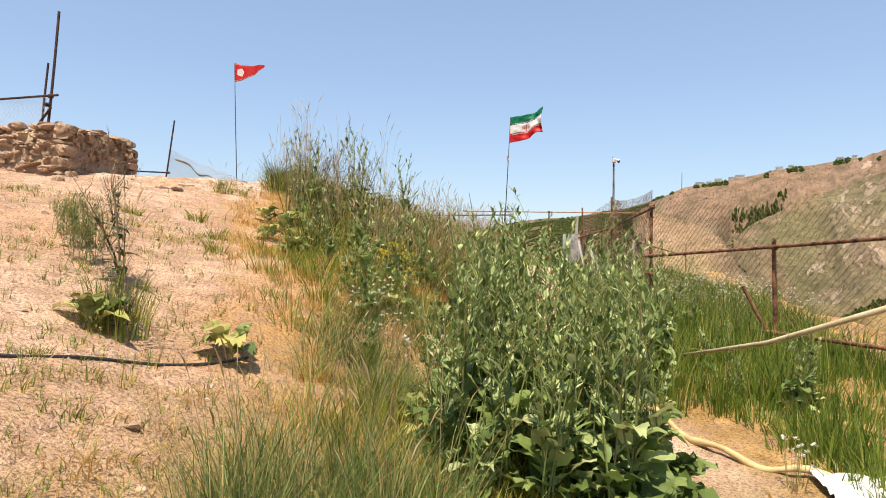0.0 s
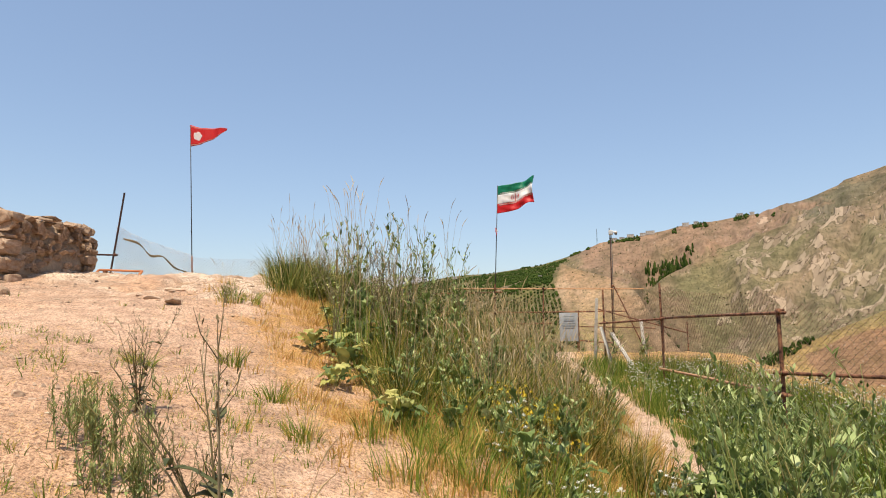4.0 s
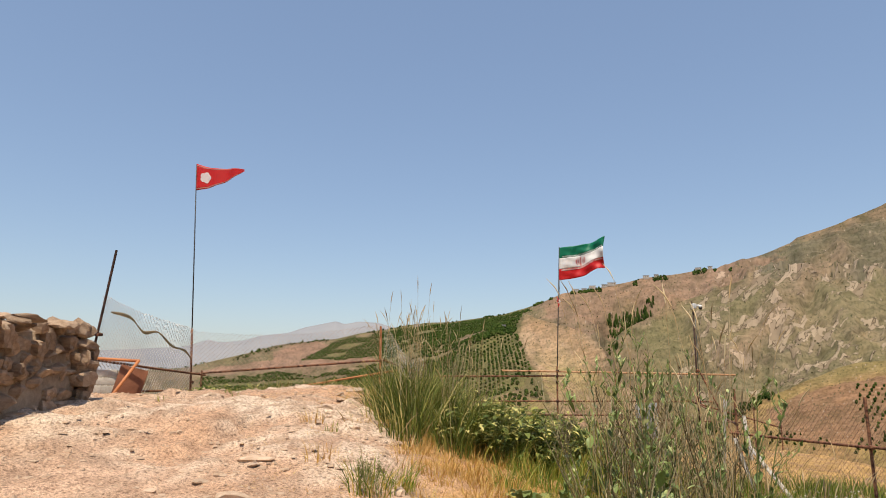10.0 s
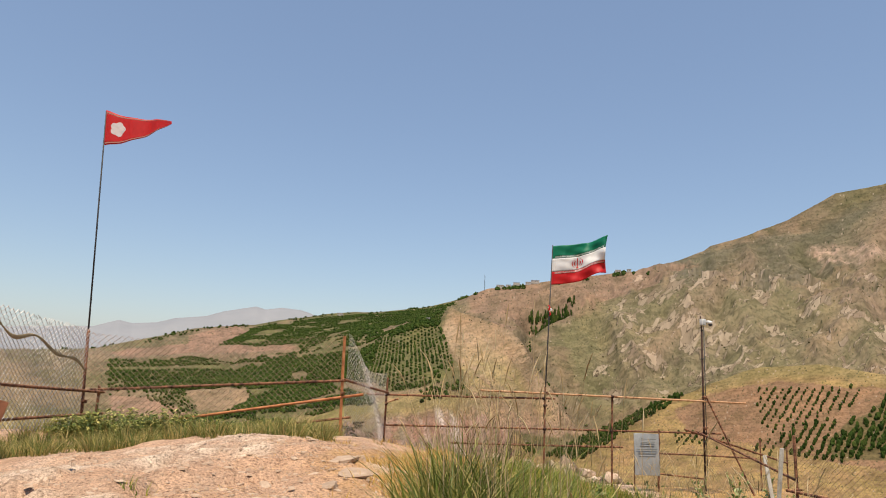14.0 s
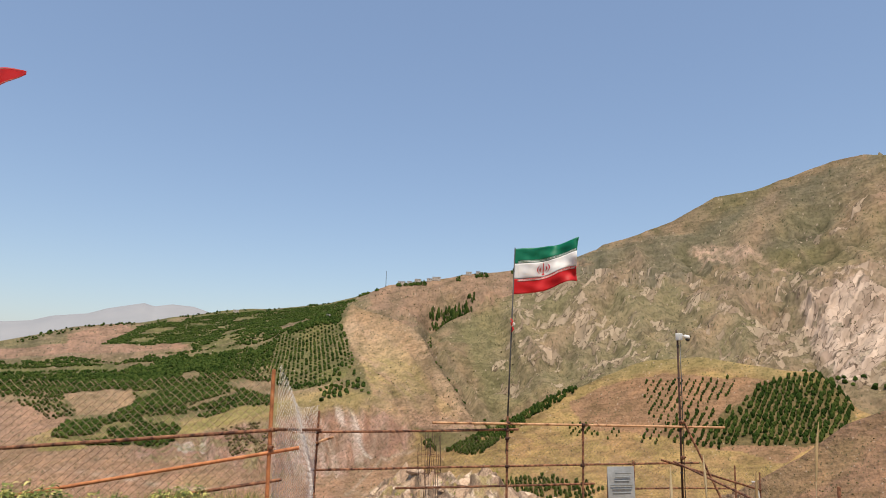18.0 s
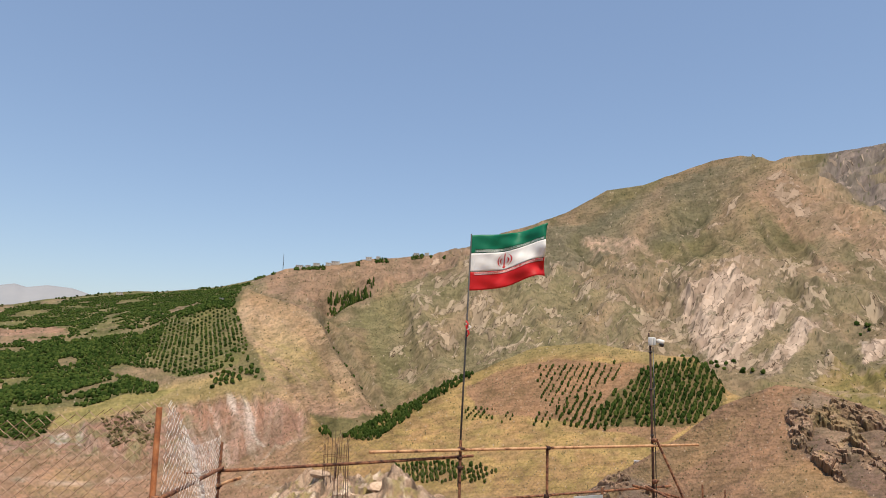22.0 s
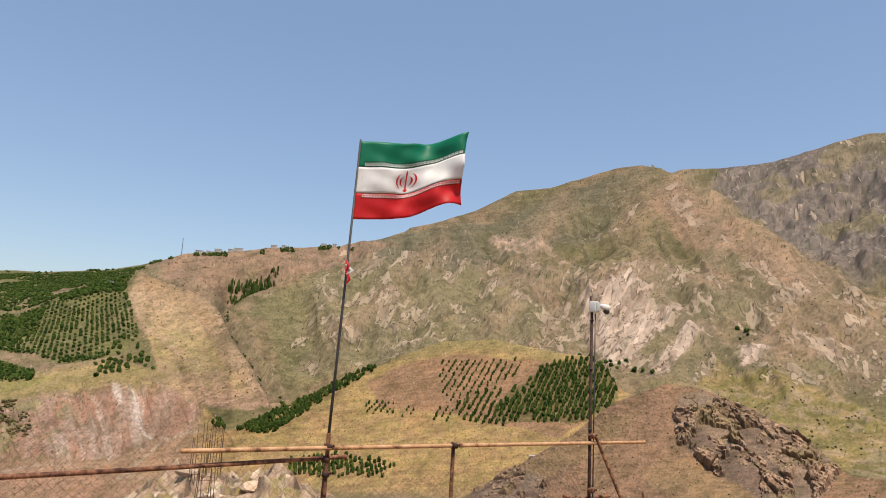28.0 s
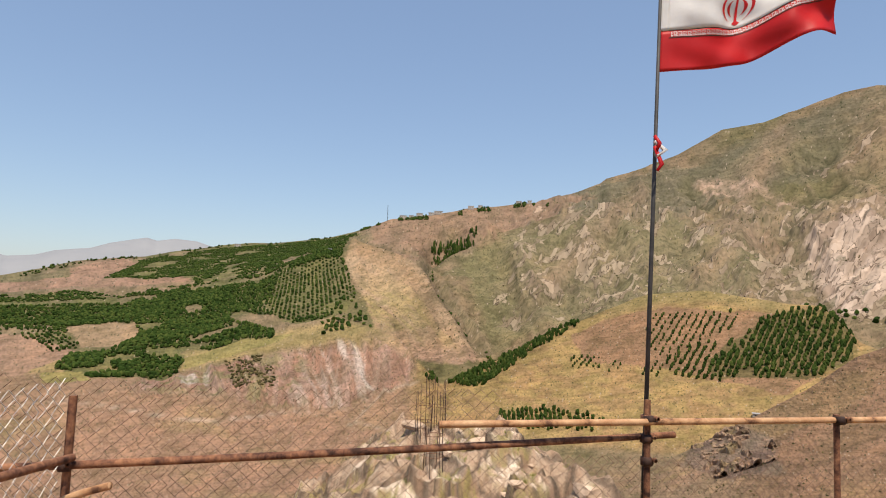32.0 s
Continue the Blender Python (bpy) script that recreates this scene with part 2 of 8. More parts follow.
def soil_material():
    """Trodden earth: crumbs, fine gravel and darker blotches."""
    m, nt, b = material("dry_soil", 0.95, 0, 0.15)
    at = nt.nodes.new("ShaderNodeAttribute")
    at.attribute_name = "cover"
    n1, n2, n3 = noise_out(nt, 7.0, 4, 0.65), noise_out(nt, 42.0, 3, 0.7), noise_out(nt, 130.0, 2, 0.6)
    col = mixnode(nt, 1.0, at.outputs["Color"], rampnode(nt, n1, [(0.34, (0.84, 0.81, 0.79)), (0.5, (1.0, 1.0, 1.0)), (0.66, (1.06, 1.06, 1.06))]), "MULTIPLY")
    col = mixnode(nt, 1.0, col, rampnode(nt, n2, [(0.36, (0.50, 0.47, 0.45)), (0.46, (0.97, 0.96, 0.95)), (0.62, (1.30, 1.29, 1.28))]), "MULTIPLY")
    col = mixnode(nt, 1.0, col, rampnode(nt, n3, [(0.36, (0.78, 0.76, 0.74)), (0.5, (1.0, 1.0, 1.0)), (0.64, (1.14, 1.14, 1.14))]), "MULTIPLY")
    col = mixnode(nt, 1.0, col, (0.835, 0.81, 0.795), "MULTIPLY")
    nt.links.new(col, b.inputs["Base Color"])
    mm = nt.nodes.new("ShaderNodeMath")
    mm.operation = "ADD"
    nt.links.new(n1, mm.inputs[0])
    nt.links.new(n2, mm.inputs[1])
    bump(nt, b, mm.outputs[0], 1.0, 0.035)
    return m


M_SOIL = soil_material()


def hill_material():
    """Grass, soil and bare rock of the far slopes: tufts, terracettes, bush dots and tilted ribs of rock."""
    m, nt, b = material("hill_slope", 0.95, 0, 0.1)
    at = nt.nodes.new("ShaderNodeAttribute")
    at.attribute_name = "cover"
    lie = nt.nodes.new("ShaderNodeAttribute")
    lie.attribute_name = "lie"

    # lie holds view angles from EYE, so patterns keep one size in view
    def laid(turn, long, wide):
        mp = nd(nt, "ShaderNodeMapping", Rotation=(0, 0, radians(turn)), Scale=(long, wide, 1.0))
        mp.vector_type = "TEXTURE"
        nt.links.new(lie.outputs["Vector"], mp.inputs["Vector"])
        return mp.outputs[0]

    def field(key):
        fa = nt.nodes.new("ShaderNodeAttribute")
        fa.attribute_name = key
        return fa.outputs["Fac"]

    def calc(op, x, y, z=None):
        mt = nt.nodes.new("ShaderNodeMath")
        mt.operation = op
        for i, v in enumerate((x, y, z)):
            if isinstance(v, (int, float)):
                mt.inputs[i].default_value = v
            elif v is not None:
                nt.links.new(v, mt.inputs[i])
        return mt.outputs[0]

    grain = noise_out(nt, 1.0, 2, 0.5, laid(0, 3.4, 2.6))
    tufts = noise_out(nt, 1.0, 4, 0.55, laid(25, 14, 8))
    steps = noise_out(nt, 1.0, 3, 0.5, laid(8, 34, 4.5), 0.8)
    broad = noise_out(nt, 1.0, 4, 0.55, laid(35, 60, 30))
    col = at.outputs["Color"]
    for fac, stops in ((broad, [(0.38, (0.84, 0.87, 0.82)), (0.5, (1.0, 1.0, 1.0)), (0.62, (1.16, 1.12, 1.08))]),
                       (tufts, [(0.38, (0.83, 0.85, 0.80)), (0.48, (1.0, 1.0, 1.0)), (0.60, (1.1, 1.08, 1.05))]),
                       (steps, [(0.40, (0.86, 0.86, 0.83)), (0.48, (1.0, 1.0, 1.0)), (0.60, (1.1, 1.1, 1.08))]),
                       (grain, [(0.36, (0.80, 0.80, 0.76)), (0.48, (1.0, 1.0, 1.0)), (0.64, (1.14, 1.13, 1.11))])):
        col = mixnode(nt, 1.0, col, rampnode(nt, fac, stops), "MULTIPLY")
    for cell, low, high, lot, tint in ((4.2, 0.16, 0.30, (0.24, 0.27), (0.062, 0.064, 0.030)), (7.5, 0.12, 0.20, (0.30, 0.33), (0.030, 0.035, 0.015)), (5.5, 0.14, 0.24, (0.33, 0.36), (0.30, 0.235, 0.175))):
        dots = nd(nt, "ShaderNodeTexVoronoi", Scale=1.0)
        nt.links.new(laid(12 * cell, cell, cell * 0.8), dots.inputs["Vector"])
        spot = rampnode(nt, dots.outputs["Distance"], [(low, (1, 1, 1)), (high, (0, 0, 0))])
        gate = rampnode(nt, calc("MULTIPLY", dots.outputs["Color"], broad if tint[0] < 0.2 else tufts), [(lot[0], (0, 0, 0)), (lot[1], (1, 1, 1))])
        col = mixnode(nt, calc("MULTIPLY", calc("MULTIPLY", spot, gate), 0.75), col, tint)
    # bare rock: ribs that dip one way or the other, split into blocks, and steep runnels
    rock, dip, scree = field("rock"), field("dip"), field("scree")
    ribs = mixnode(nt, dip, noise_out(nt, 1.0, 3, 0.5, laid(38, 24, 9), 1.0), noise_out(nt, 1.0, 3, 0.5, laid(-34, 22, 8.5), 1.0))
    bare = rampnode(nt, calc("MULTIPLY_ADD", rock, 0.36, ribs), [(0.785, (0, 0, 0)), (0.815, (1, 1, 1))])
    warp = nd(nt, "ShaderNodeTexNoise", Scale=0.16, Detail=2.0)
    nt.links.new(lie.outputs["Vector"], warp.inputs["Vector"])
    tone, gap = None, None
    for turn in (42, -38):
        place = mixnode(nt, 0.7, laid(turn, 15, 6.0), warp.outputs["Color"], "ADD")
        cell, edge = nd(nt, "ShaderNodeTexVoronoi", Scale=1.0), nd(nt, "ShaderNodeTexVoronoi", Scale=1.0)
        edge.feature = "DISTANCE_TO_EDGE"
        nt.links.new(place, cell.inputs["Vector"])
        nt.links.new(place, edge.inputs["Vector"])
        tone = cell.outputs["Color"] if tone is None else mixnode(nt, dip, tone, cell.outputs["Color"])
        gap = edge.outputs["Distance"] if gap is None else mixnode(nt, dip, gap, edge.outputs["Distance"])
    stone = mixnode(nt, 0.5, mixnode(nt, 1.0, at.outputs["Color"], (1.35, 1.33, 1.32), "MULTIPLY"), (0.32, 0.25, 0.185))
    stone = mixnode(nt, 1.0, stone, rampnode(nt, tone, [(0.15, (0.70, 0.67, 0.65)), (0.5, (1.0, 1.0, 1.0)), (0.85, (1.22, 1.21, 1.2))]), "MULTIPLY")
    split = calc("MULTIPLY", rampnode(nt, gap, [(0.01, (1, 1, 1)), (0.05, (0, 0, 0))]), rampnode(nt, tufts, [(0.44, (0, 0, 0)), (0.56, (1, 1, 1))]))
    stone = mixnode(nt, split, stone, mixnode(nt, 1.0, stone, (0.2, 0.17, 0.15), "MULTIPLY"))
    col = mixnode(nt, bare, col, stone)
    runs = noise_out(nt, 1.0, 3, 0.5, laid(-68, 30, 4.0), 0.8)
    col = mixnode(nt, scree, col, mixnode(nt, 1.0, col, rampnode(nt, runs, [(0.36, (0.62, 0.58, 0.55)), (0.5, (1.0, 1.0, 1.0)), (0.60, (1.0, 1.0, 1.0)), (0.66, (1.5, 1.52, 1.54))]), "MULTIPLY"))
    nt.links.new(col, b.inputs["Base Color"])
    lumps = calc("MULTIPLY_ADD", bare, calc("MULTIPLY_ADD", tone, 0.7, 0.5), calc("MULTIPLY", tufts, 0.9))
    bump(nt, b, calc("MULTIPLY_ADD", calc("MULTIPLY", scree, runs), 2.0, lumps), 0.9, 2.6)
    return m


M_HILL = hill_material()


def grid_mesh(name, X, Y, Z, cover, mat, masks=None, lie=None):
    """A sheet from a grid of heights, with its ground cover as an attribute."""
    h, w = X.shape
    me = bpy.data.meshes.new(name)
    co = np.stack([X, Y, Z], -1).reshape(-1, 3)
    i = np.arange(h * w).reshape(h, w)
    q = np.stack([i[:-1, :-1], i[:-1, 1:], i[1:, 1:], i[1:, :-1]], -1).reshape(-1, 4)
    me.vertices.add(len(co))
    me.vertices.foreach_set("co", co.ravel())
    me.loops.add(q.size)
    me.loops.foreach_set("vertex_index", q.ravel())
    me.polygons.add(len(q))
    me.polygons.foreach_set("loop_start", np.arange(len(q)) * 4)
    me.polygons.foreach_set("use_smooth", np.ones(len(q), bool))
    me.update(calc_edges=True)
    a = me.attributes.new("cover", "FLOAT_COLOR", "POINT")
    a.data.foreach_set("color", np.concatenate([cover.reshape(-1, 3), np.ones((h * w, 1))], 1).ravel())
    for key, val in (masks or {}).items():
        k = me.attributes.new(key, "FLOAT", "POINT")
        k.data.foreach_set("value", val.ravel().astype(np.float32))
    if lie is not None:                 # azimuth and elevation from EYE in milliradians, fitted to the camera's view
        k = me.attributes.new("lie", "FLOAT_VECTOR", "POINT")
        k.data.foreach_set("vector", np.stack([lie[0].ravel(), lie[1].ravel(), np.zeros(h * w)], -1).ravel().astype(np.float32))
    me.materials.append(mat)
    return me


# ---- distant hills: elevation angle seen from the knoll, by azimuth, at growing distance ----
EYE = (0.0, 20.0, 3.4)
RINGS = [
    (10, [(0, -58)]),
    (60, [(0, -30)]),
    (150, [(-40, -20), (30, -20), (45, -16), (60, -17), (90, -20)]),
    (240, [(-40, -17), (20, -17), (35, -13), (44, -9), (52, -7.5), (60, -9), (68, -10)]),
    (300, [(-20, -15), (20, -15), (30, -13.5), (35, -10.7), (41, -7), (43.5, -5.4), (46.5, -2.9), (50.5, -1.1), (53, -1.3), (56.6, -2.5), (61, -5), (63, -6.7), (65.5, -6.7), (68.3, -5.9), (90, -6)]),
    (345, [(-20, -12), (20, -14), (35, -13), (46, -6), (50, -4), (57, -5.5), (63, -9), (70, -9)]),
    (435, [(-40, -8), (-18, -8), (-10, -7.3), (-2, -7.8), (7, -9.6), (11, -9.6), (15, -10), (25, -11), (35, -11), (47, -9), (68, -9)]),
    (525, [(-40, -5), (-18, -5.3), (-12.5, -5.6), (-6, -5.5), (0.6, -3.8), (6.6, -2.7), (11.3, -3.1), (13.5, -5), (15.7, -8.0), (20, -8), (26, -6), (34, -4.5), (44, -4.5), (50, -6), (68, -7)]),
    (620, [(-40, -3.5), (-18, -3.8), (-6, -3.6), (0.6, -2), (6.6, -0.6), (11, -2), (13, -5.5), (15.3, -7.1), (18.6, -5.1), (22, -3.3), (25.6, -1.4), (28.2, -0.1), (32.4, 1.4), (36.7, 1.8), (41.9, 0.9), (44.2, 0.8), (46.9, -1.8), (50, -3.5), (68, -6)]),
    (690, [(-40, -2.5), (-18, -2.8), (-6, -2.4), (0.6, -0.8), (6.6, 1.2), (11, -1), (15, -6), (18.6, -6), (25, -3.5), (32, -1), (42, -1), (47, -3.5), (52, -3.5), (68, -6)]),
    (900, [(-40, -0.8), (-20, -1.2), (-10, -0.6), (0, 1.6), (4, 3.9), (6.2, 4.9), (7.3, 5.45), (8.2, 5.1), (9.0, 4.8), (10.8, 4.35), (12.4, 3.75), (13.6, 2.5), (14.6, 0.9), (16, -0.7), (18.6, -4.2), (25, -2), (30, 0), (36, 1), (44, 0), (47, -1), (52, -0.6), (60, -1.4), (68, -3)]),
    (1000, [(-40, -0.2), (-20, -0.3), (-10, 0.6), (0, 2.6), (4, 3.7), (6.6, 4.4), (8, 4.1), (10.6, 3.9), (13.5, 3.2), (15, 1.5), (18, 0), (22, 1.4), (30, 3.2), (38, 4), (46, 3.5), (52, 2.2), (60, 1.2), (68, 0)]),
    (1180, [(-40, -0.3), (-20, 0.1), (-10, 1.5), (0, 3.4), (4, 4.2), (6.6, 4.7), (8, 4.9), (10.6, 5.0), (13, 4.6), (14.2, 3.3), (14.7, 3.4), (16, 4.4), (17.3, 5.0), (18.9, 5.7), (20.5, 6.4), (22, 7.0), (24.4, 7.8), (26.9, 8.5), (29, 8.2), (31, 7.5), (34, 7.0), (38, 6.8), (46, 6.2), (52, 5.0), (60, 3.8), (68, 2.7)]),
    (1270, [(-40, -0.3), (-20, 0.3), (-10, 1.9), (0, 3.8), (4, 4.5), (8, 5.2), (10.6, 5.7), (13, 5.2), (14.2, 3.9), (16, 4.1), (17.3, 4.6), (18.9, 5.2), (20.5, 5.9), (22, 6.6), (24.4, 7.5), (26.9, 8.3), (29, 8.4), (31, 8.0), (34, 7.6), (38, 7.5), (46, 7.2), (52, 6.0), (60, 4.7), (68, 3.6)]),
    (1480, [(-40, -0.5), (-28, 0), (-20.5, 0.55), (-18.2, 1.2), (-15.9, 1.8), (-13.6, 2.5), (-10.7, 2.9), (-8.8, 3.1), (-7.1, 3.55), (-5.1, 3.9), (-2.8, 4.4), (-1, 4.62), (0.9, 4.7), (3.1, 5.02), (5.5, 5.4), (7.5, 5.98), (9.1, 6.55), (10.5, 7.15), (12.4, 7.4), (15.6, 7.95), (17, 8.3), (18.7, 8.4), (21.6, 8.85), (24.3, 9.0), (30, 8.6), (38, 8.8), (46, 9), (52, 8), (60, 6.5), (68, 5.5)]),
    (1700, [(-40, -2), (-10, 0), (5, 3), (14, 5), (20, 7.5), (22, 8.6), (24.5, 9.2), (28.3, 10.5), (28.8, 10.9), (31, 11.4), (34.5, 12.7), (37.8, 14.4), (40.8, 14.7), (44.7, 15.9), (46.3, 16.35), (48.4, 16.55), (50, 16.3), (51.5, 15.4), (55, 12.3), (60, 10.5), (68, 9.5)]),
    (2100, [(-40, -3), (5, 1), (20, 4), (28, 8), (34, 10), (40, 12.5), (47, 15), (51, 15), (55, 13.5), (60, 12.5), (68, 13)]),
    (2700, [(-40, -3), (20, 1), (40, 10), (46, 15.2), (48, 16.15), (49.5, 16.3), (51, 16.2), (54.8, 16.1), (58.2, 16.2), (61.7, 17), (64.7, 17.7), (66.2, 17.8), (72, 18), (90, 14), (150, 5), (250, 4), (300, 0)]),
    (3100, [(-40, -3), (20, 0), (48, 12), (70, 14), (90, 8), (200, 3)]),
    (4200, [(-45, 1.5), (-30, 1.6), (-20.7, 2.36), (-19.8, 2.7), (-19, 3.0), (-18, 2.8), (-16.3, 3.0), (-15, 3.45), (-12.7, 3.8), (-11.4, 4.3), (-9.8, 4.7), (-8.85, 4.92), (-8.1, 4.7), (-6.8, 4.95), (-5.2, 4.85), (-3.8, 4.4), (0, 3), (20, 2), (70, 3), (180, 2.5)]),
    (4700, [(0, 0)]),
]
LOGR = np.log([r for r, _ in RINGS])


def gullies(az, el, r, x, y):
    """Ridges and gullies running down the slopes, large and small."""
    wa = az + el * 0.55 + 1.3 * fbm(x / 160, y / 160, 3, 71)
    lr = np.log(r)
    return ridged(wa / 5.5, lr * 3.0, 3, 72), ridged(wa / 1.7, lr * 6, 3, 73)


def hills(az, r):
    """Height of the distant land at azimuth (degrees) and distance, and its elevation angle."""
    wob = 1.5 * (fbm(az / 3.5, np.log(r) * 9, 4, 70) - 0.5) * sstep(380, 450, r) * (1 - sstep(1000, 1400, r))
    curves = np.stack([np.interp(az + wob, [a for a, _ in c], [e for _, e in c], period=360) for _, c in RINGS])
    k = np.clip(np.searchsorted(LOGR, np.log(r)) - 1, 0, len(RINGS) - 2)
    t = (np.log(r) - LOGR[k]) / (LOGR[k + 1] - LOGR[k])
    idx = np.arange(az.size)
    p0, p1 = curves[k, idx], curves[k + 1, idx]
    el = p0 + (p1 - p0) * t
    x, y = EYE[0] + r * np.sin(np.radians(az)), EYE[1] + r * np.cos(np.radians(az))
    # skylines keep the height that fits the camera's view; slopes between them are broken by relief
    calm = np.ones_like(r)
    for rc, w, on in ((1480, 90, 1 - sstep(22, 26, az)), (1700, 110, sstep(22, 26, az) * (1 - sstep(50, 54, az))), (2700, 200, sstep(49, 52, az)), (620, 25, sstep(14, 18, az) * (1 - sstep(46, 48, az))), (300, 18, sstep(38, 42, az)), (900, 60, 1 - sstep(14, 17, az)), (1180, 60, sstep(13, 15, az) * (1 - sstep(26, 30, az)))):
        calm = calm * (1 - 0.9 * on * np.exp(-((r - rc) / w) ** 2))
    far = sstep(640, 1000, r) * (1 - sstep(3000, 3300, r))
    calm = calm * (1 - 0.8 * (1 - sstep(10, 15, az)) * sstep(800, 900, r))
    g1, g2 = gullies(az, el, r, x, y)
    rel = ridged(x / 190, y / 190, 4, 11) - 0.45
    rel2 = ridged(x / 45, y / 45, 4, 31) - 0.45
    amp = np.clip((r - 60) / 300, 0, 1) * r * (1 - 0.85 * sstep(3000, 3300, r))
    z = EYE[2] + r * np.tan(np.radians(el)) + amp * calm * (rel * (0.004 + 0.008 * far) + rel2 * (0.003 + 0.003 * far) + far * ((g1 - 0.5) * 0.022 + (g2 - 0.45) * 0.012))
    z = z + sstep(2000, 2300, r) * (1 - sstep(2850, 3000, r)) * calm * r * 0.022 * (ridged(x / 130 + y / 400, y / 130, 4, 47) - 0.4)
    for line, rise, wide in DRAIN:
        d = line_gap(az, el, line, 4 * wide)
        far_ = (1680, 1780) if rise > 0 else (2850, 3000)
        z = z + sstep(860, 940, r) * (1 - sstep(*far_, r)) * calm * rise * np.exp(-np.sqrt((d / wide) ** 2 + 0.004)) * (1 - sstep(2.5, 4, d / wide))
    # broken rock where the slope is bare
    rk, bv = rock_zone(az, el, r, x, y)
    for o in SLABS[:1]:
        rk = np.maximum(rk, 0.7 * soft_in(az, el, o, 0.9, 161) * sstep(860, 940, r))
    z = z + rk * calm * (4.0 * bv + 1)
    gr = soft_in(az, el, GREY, 1.6, 201) * sstep(1500, 1700, r) * (1 - sstep(2850, 3000, r))
    w3, _ = facets(x / 75, y / 75, 320)
    w4, _ = facets(x / 34, y / 34, 330)
    z = z + gr * calm * (26 * w3 + 12 * w4) * sstep(0.4, 0.6, fbm(x / 220, y / 220, 3, 57))
    cl = cliff_mask(az, el, r)
    z = z + cl * 7 * (ridged(az * 0.9 + 0.4 * el, el * 0.18, 4, 14) - 0.4)
    return x, y, z, el


def inside(px, py, poly):
    """Which points lie in a polygon."""
    res = np.zeros(px.shape, bool)
    n = len(poly)
    for i in range(n):
        (x1, y1), (x2, y2) = poly[i], poly[(i + 1) % n]
        cond = (y1 > py) != (y2 > py)
        res ^= cond & (px < (x2 - x1) * (py - y1) / ((y2 - y1) or 1e-9) + x1)
    return res


CRAG = [(51.2, -3.4), (51.6, -2.0), (53.2, -1.5), (54.6, -1.9), (57.2, -2.7), (59.4, -3.9), (61.8, -4.8), (62.6, -6.4), (61.6, -7.8), (60.4, -9.5), (57.7, -9.7), (56.4, -8.5), (54.2, -7.6), (52.8, -6.6), (51.5, -5.5)]
CRAG_R = [(65.5, -5.9), (66.6, -6.1), (70, -5.8), (70, -9.3), (67.3, -8.7), (65.7, -6.4)]
CRAG_L = [(35.8, -9.6), (38.4, -8.5), (40.6, -8.7), (42, -11.5), (38, -12.4), (34.5, -12)]
CLIFF = [(-9, -6.0), (-5, -5.8), (-2, -4.9), (2.5, -4.0), (5.9, -3.0), (8.3, -2.7), (10.4, -3.3), (12.5, -3.8), (14.6, -4.3), (13.2, -5.5), (12.8, -6.6), (10.5, -7.4), (7.5, -8.7), (3.0, -9.1), (-3, -7.6), (-9, -7.2)]
RUNNELS = [[(6.4, -3.1), (6.8, -3.1), (7.3, -4.5), (7.2, -5.2), (6.7, -4.3)], [(7.5, -3.0), (7.9, -3.2), (8.7, -4.9), (9.0, -6.6), (9.8, -7.3), (9.1, -7.3), (8.5, -6.1), (8.0, -4.6)], [(4.8, -3.1), (5.0, -3.2), (5.4, -4.2), (5.7, -4.6), (5.3, -4.3)], [(-5.8, -6.2), (-4.7, -5.8), (-4.3, -6.5), (-5.5, -6.9)], [(-4.1, -6.0), (-3.8, -5.4), (-3.5, -6.2), (-3.8, -7.1)]]
SPUR = [(7.4, 5.7), (9.0, 5.1), (10.8, 4.7), (12.4, 4.1), (13.6, 2.8), (14.6, 1.1), (16, -0.45), (17.5, -2.1), (19.3, -3.9), (16.8, -4.8), (11.7, -4.6), (9.3, -2.7), (9.5, -2), (8.2, 1.1), (6.6, 3.5)]
SCAR = [(35.6, 10.8), (37.9, 10.9), (40.9, 10.1), (43.3, 8.5), (40.6, 9.4), (36.7, 9.6)]
SLABS = [[(43.5, 6.1), (45.6, 6.5), (47.8, 7.2), (49.4, 6.2), (48.8, 4.9), (51.5, 5.0), (46.8, 0.0), (45.8, 0.3), (43.9, 4.4)], [(51.9, 3.8), (53.6, 3.8), (49.6, -1.0), (48.3, -1.4)], [(55.7, 2.7), (58.5, 2.4), (56.0, 0.4)]]
OUTCROPS = [[(38.1, 8.2), (40.7, 8.0), (42.7, 7.5), (43.0, 6.8), (41.1, 6.2), (38.8, 6.9)], [(47.6, 8.2), (49.9, 8.7), (50.6, 8.1), (48.7, 6.6)], [(56.5, 8.3), (57.9, 8.3), (59.2, 6.7), (58.8, 6.1), (57.1, 7.6)],
            [(53.0, 7.1), (53.9, 7.5), (55.1, 6.3), (57.7, 6.5), (56.8, 6.1), (53.9, 6.3)], [(59.6, 3.3), (62.2, 2.8), (63.8, 2.2), (66.7, 0.9), (63.7, 0.5), (62.2, 0.9), (59.6, 2.3), (57.9, 2.6)], [(62.0, 6.0), (64.8, 6.3), (67.0, 5.9), (64.8, 5.6)],
            [(22.5, 2.9), (24.2, 3.9), (24.0, 3.0), (23.1, 2.3)], [(25.5, 3.4), (31.2, 1.0), (28.7, 0.5), (25.6, 1.9)], [(26.4, 6.7), (28.4, 5.4), (27.2, 5.0)], [(30.7, 4.0), (33.8, 5.2), (34.0, 3.0), (32.3, 3.1)], [(20.5, -1.2), (24.6, -1.2), (25.2, -0.6), (21.6, -0.5)]]
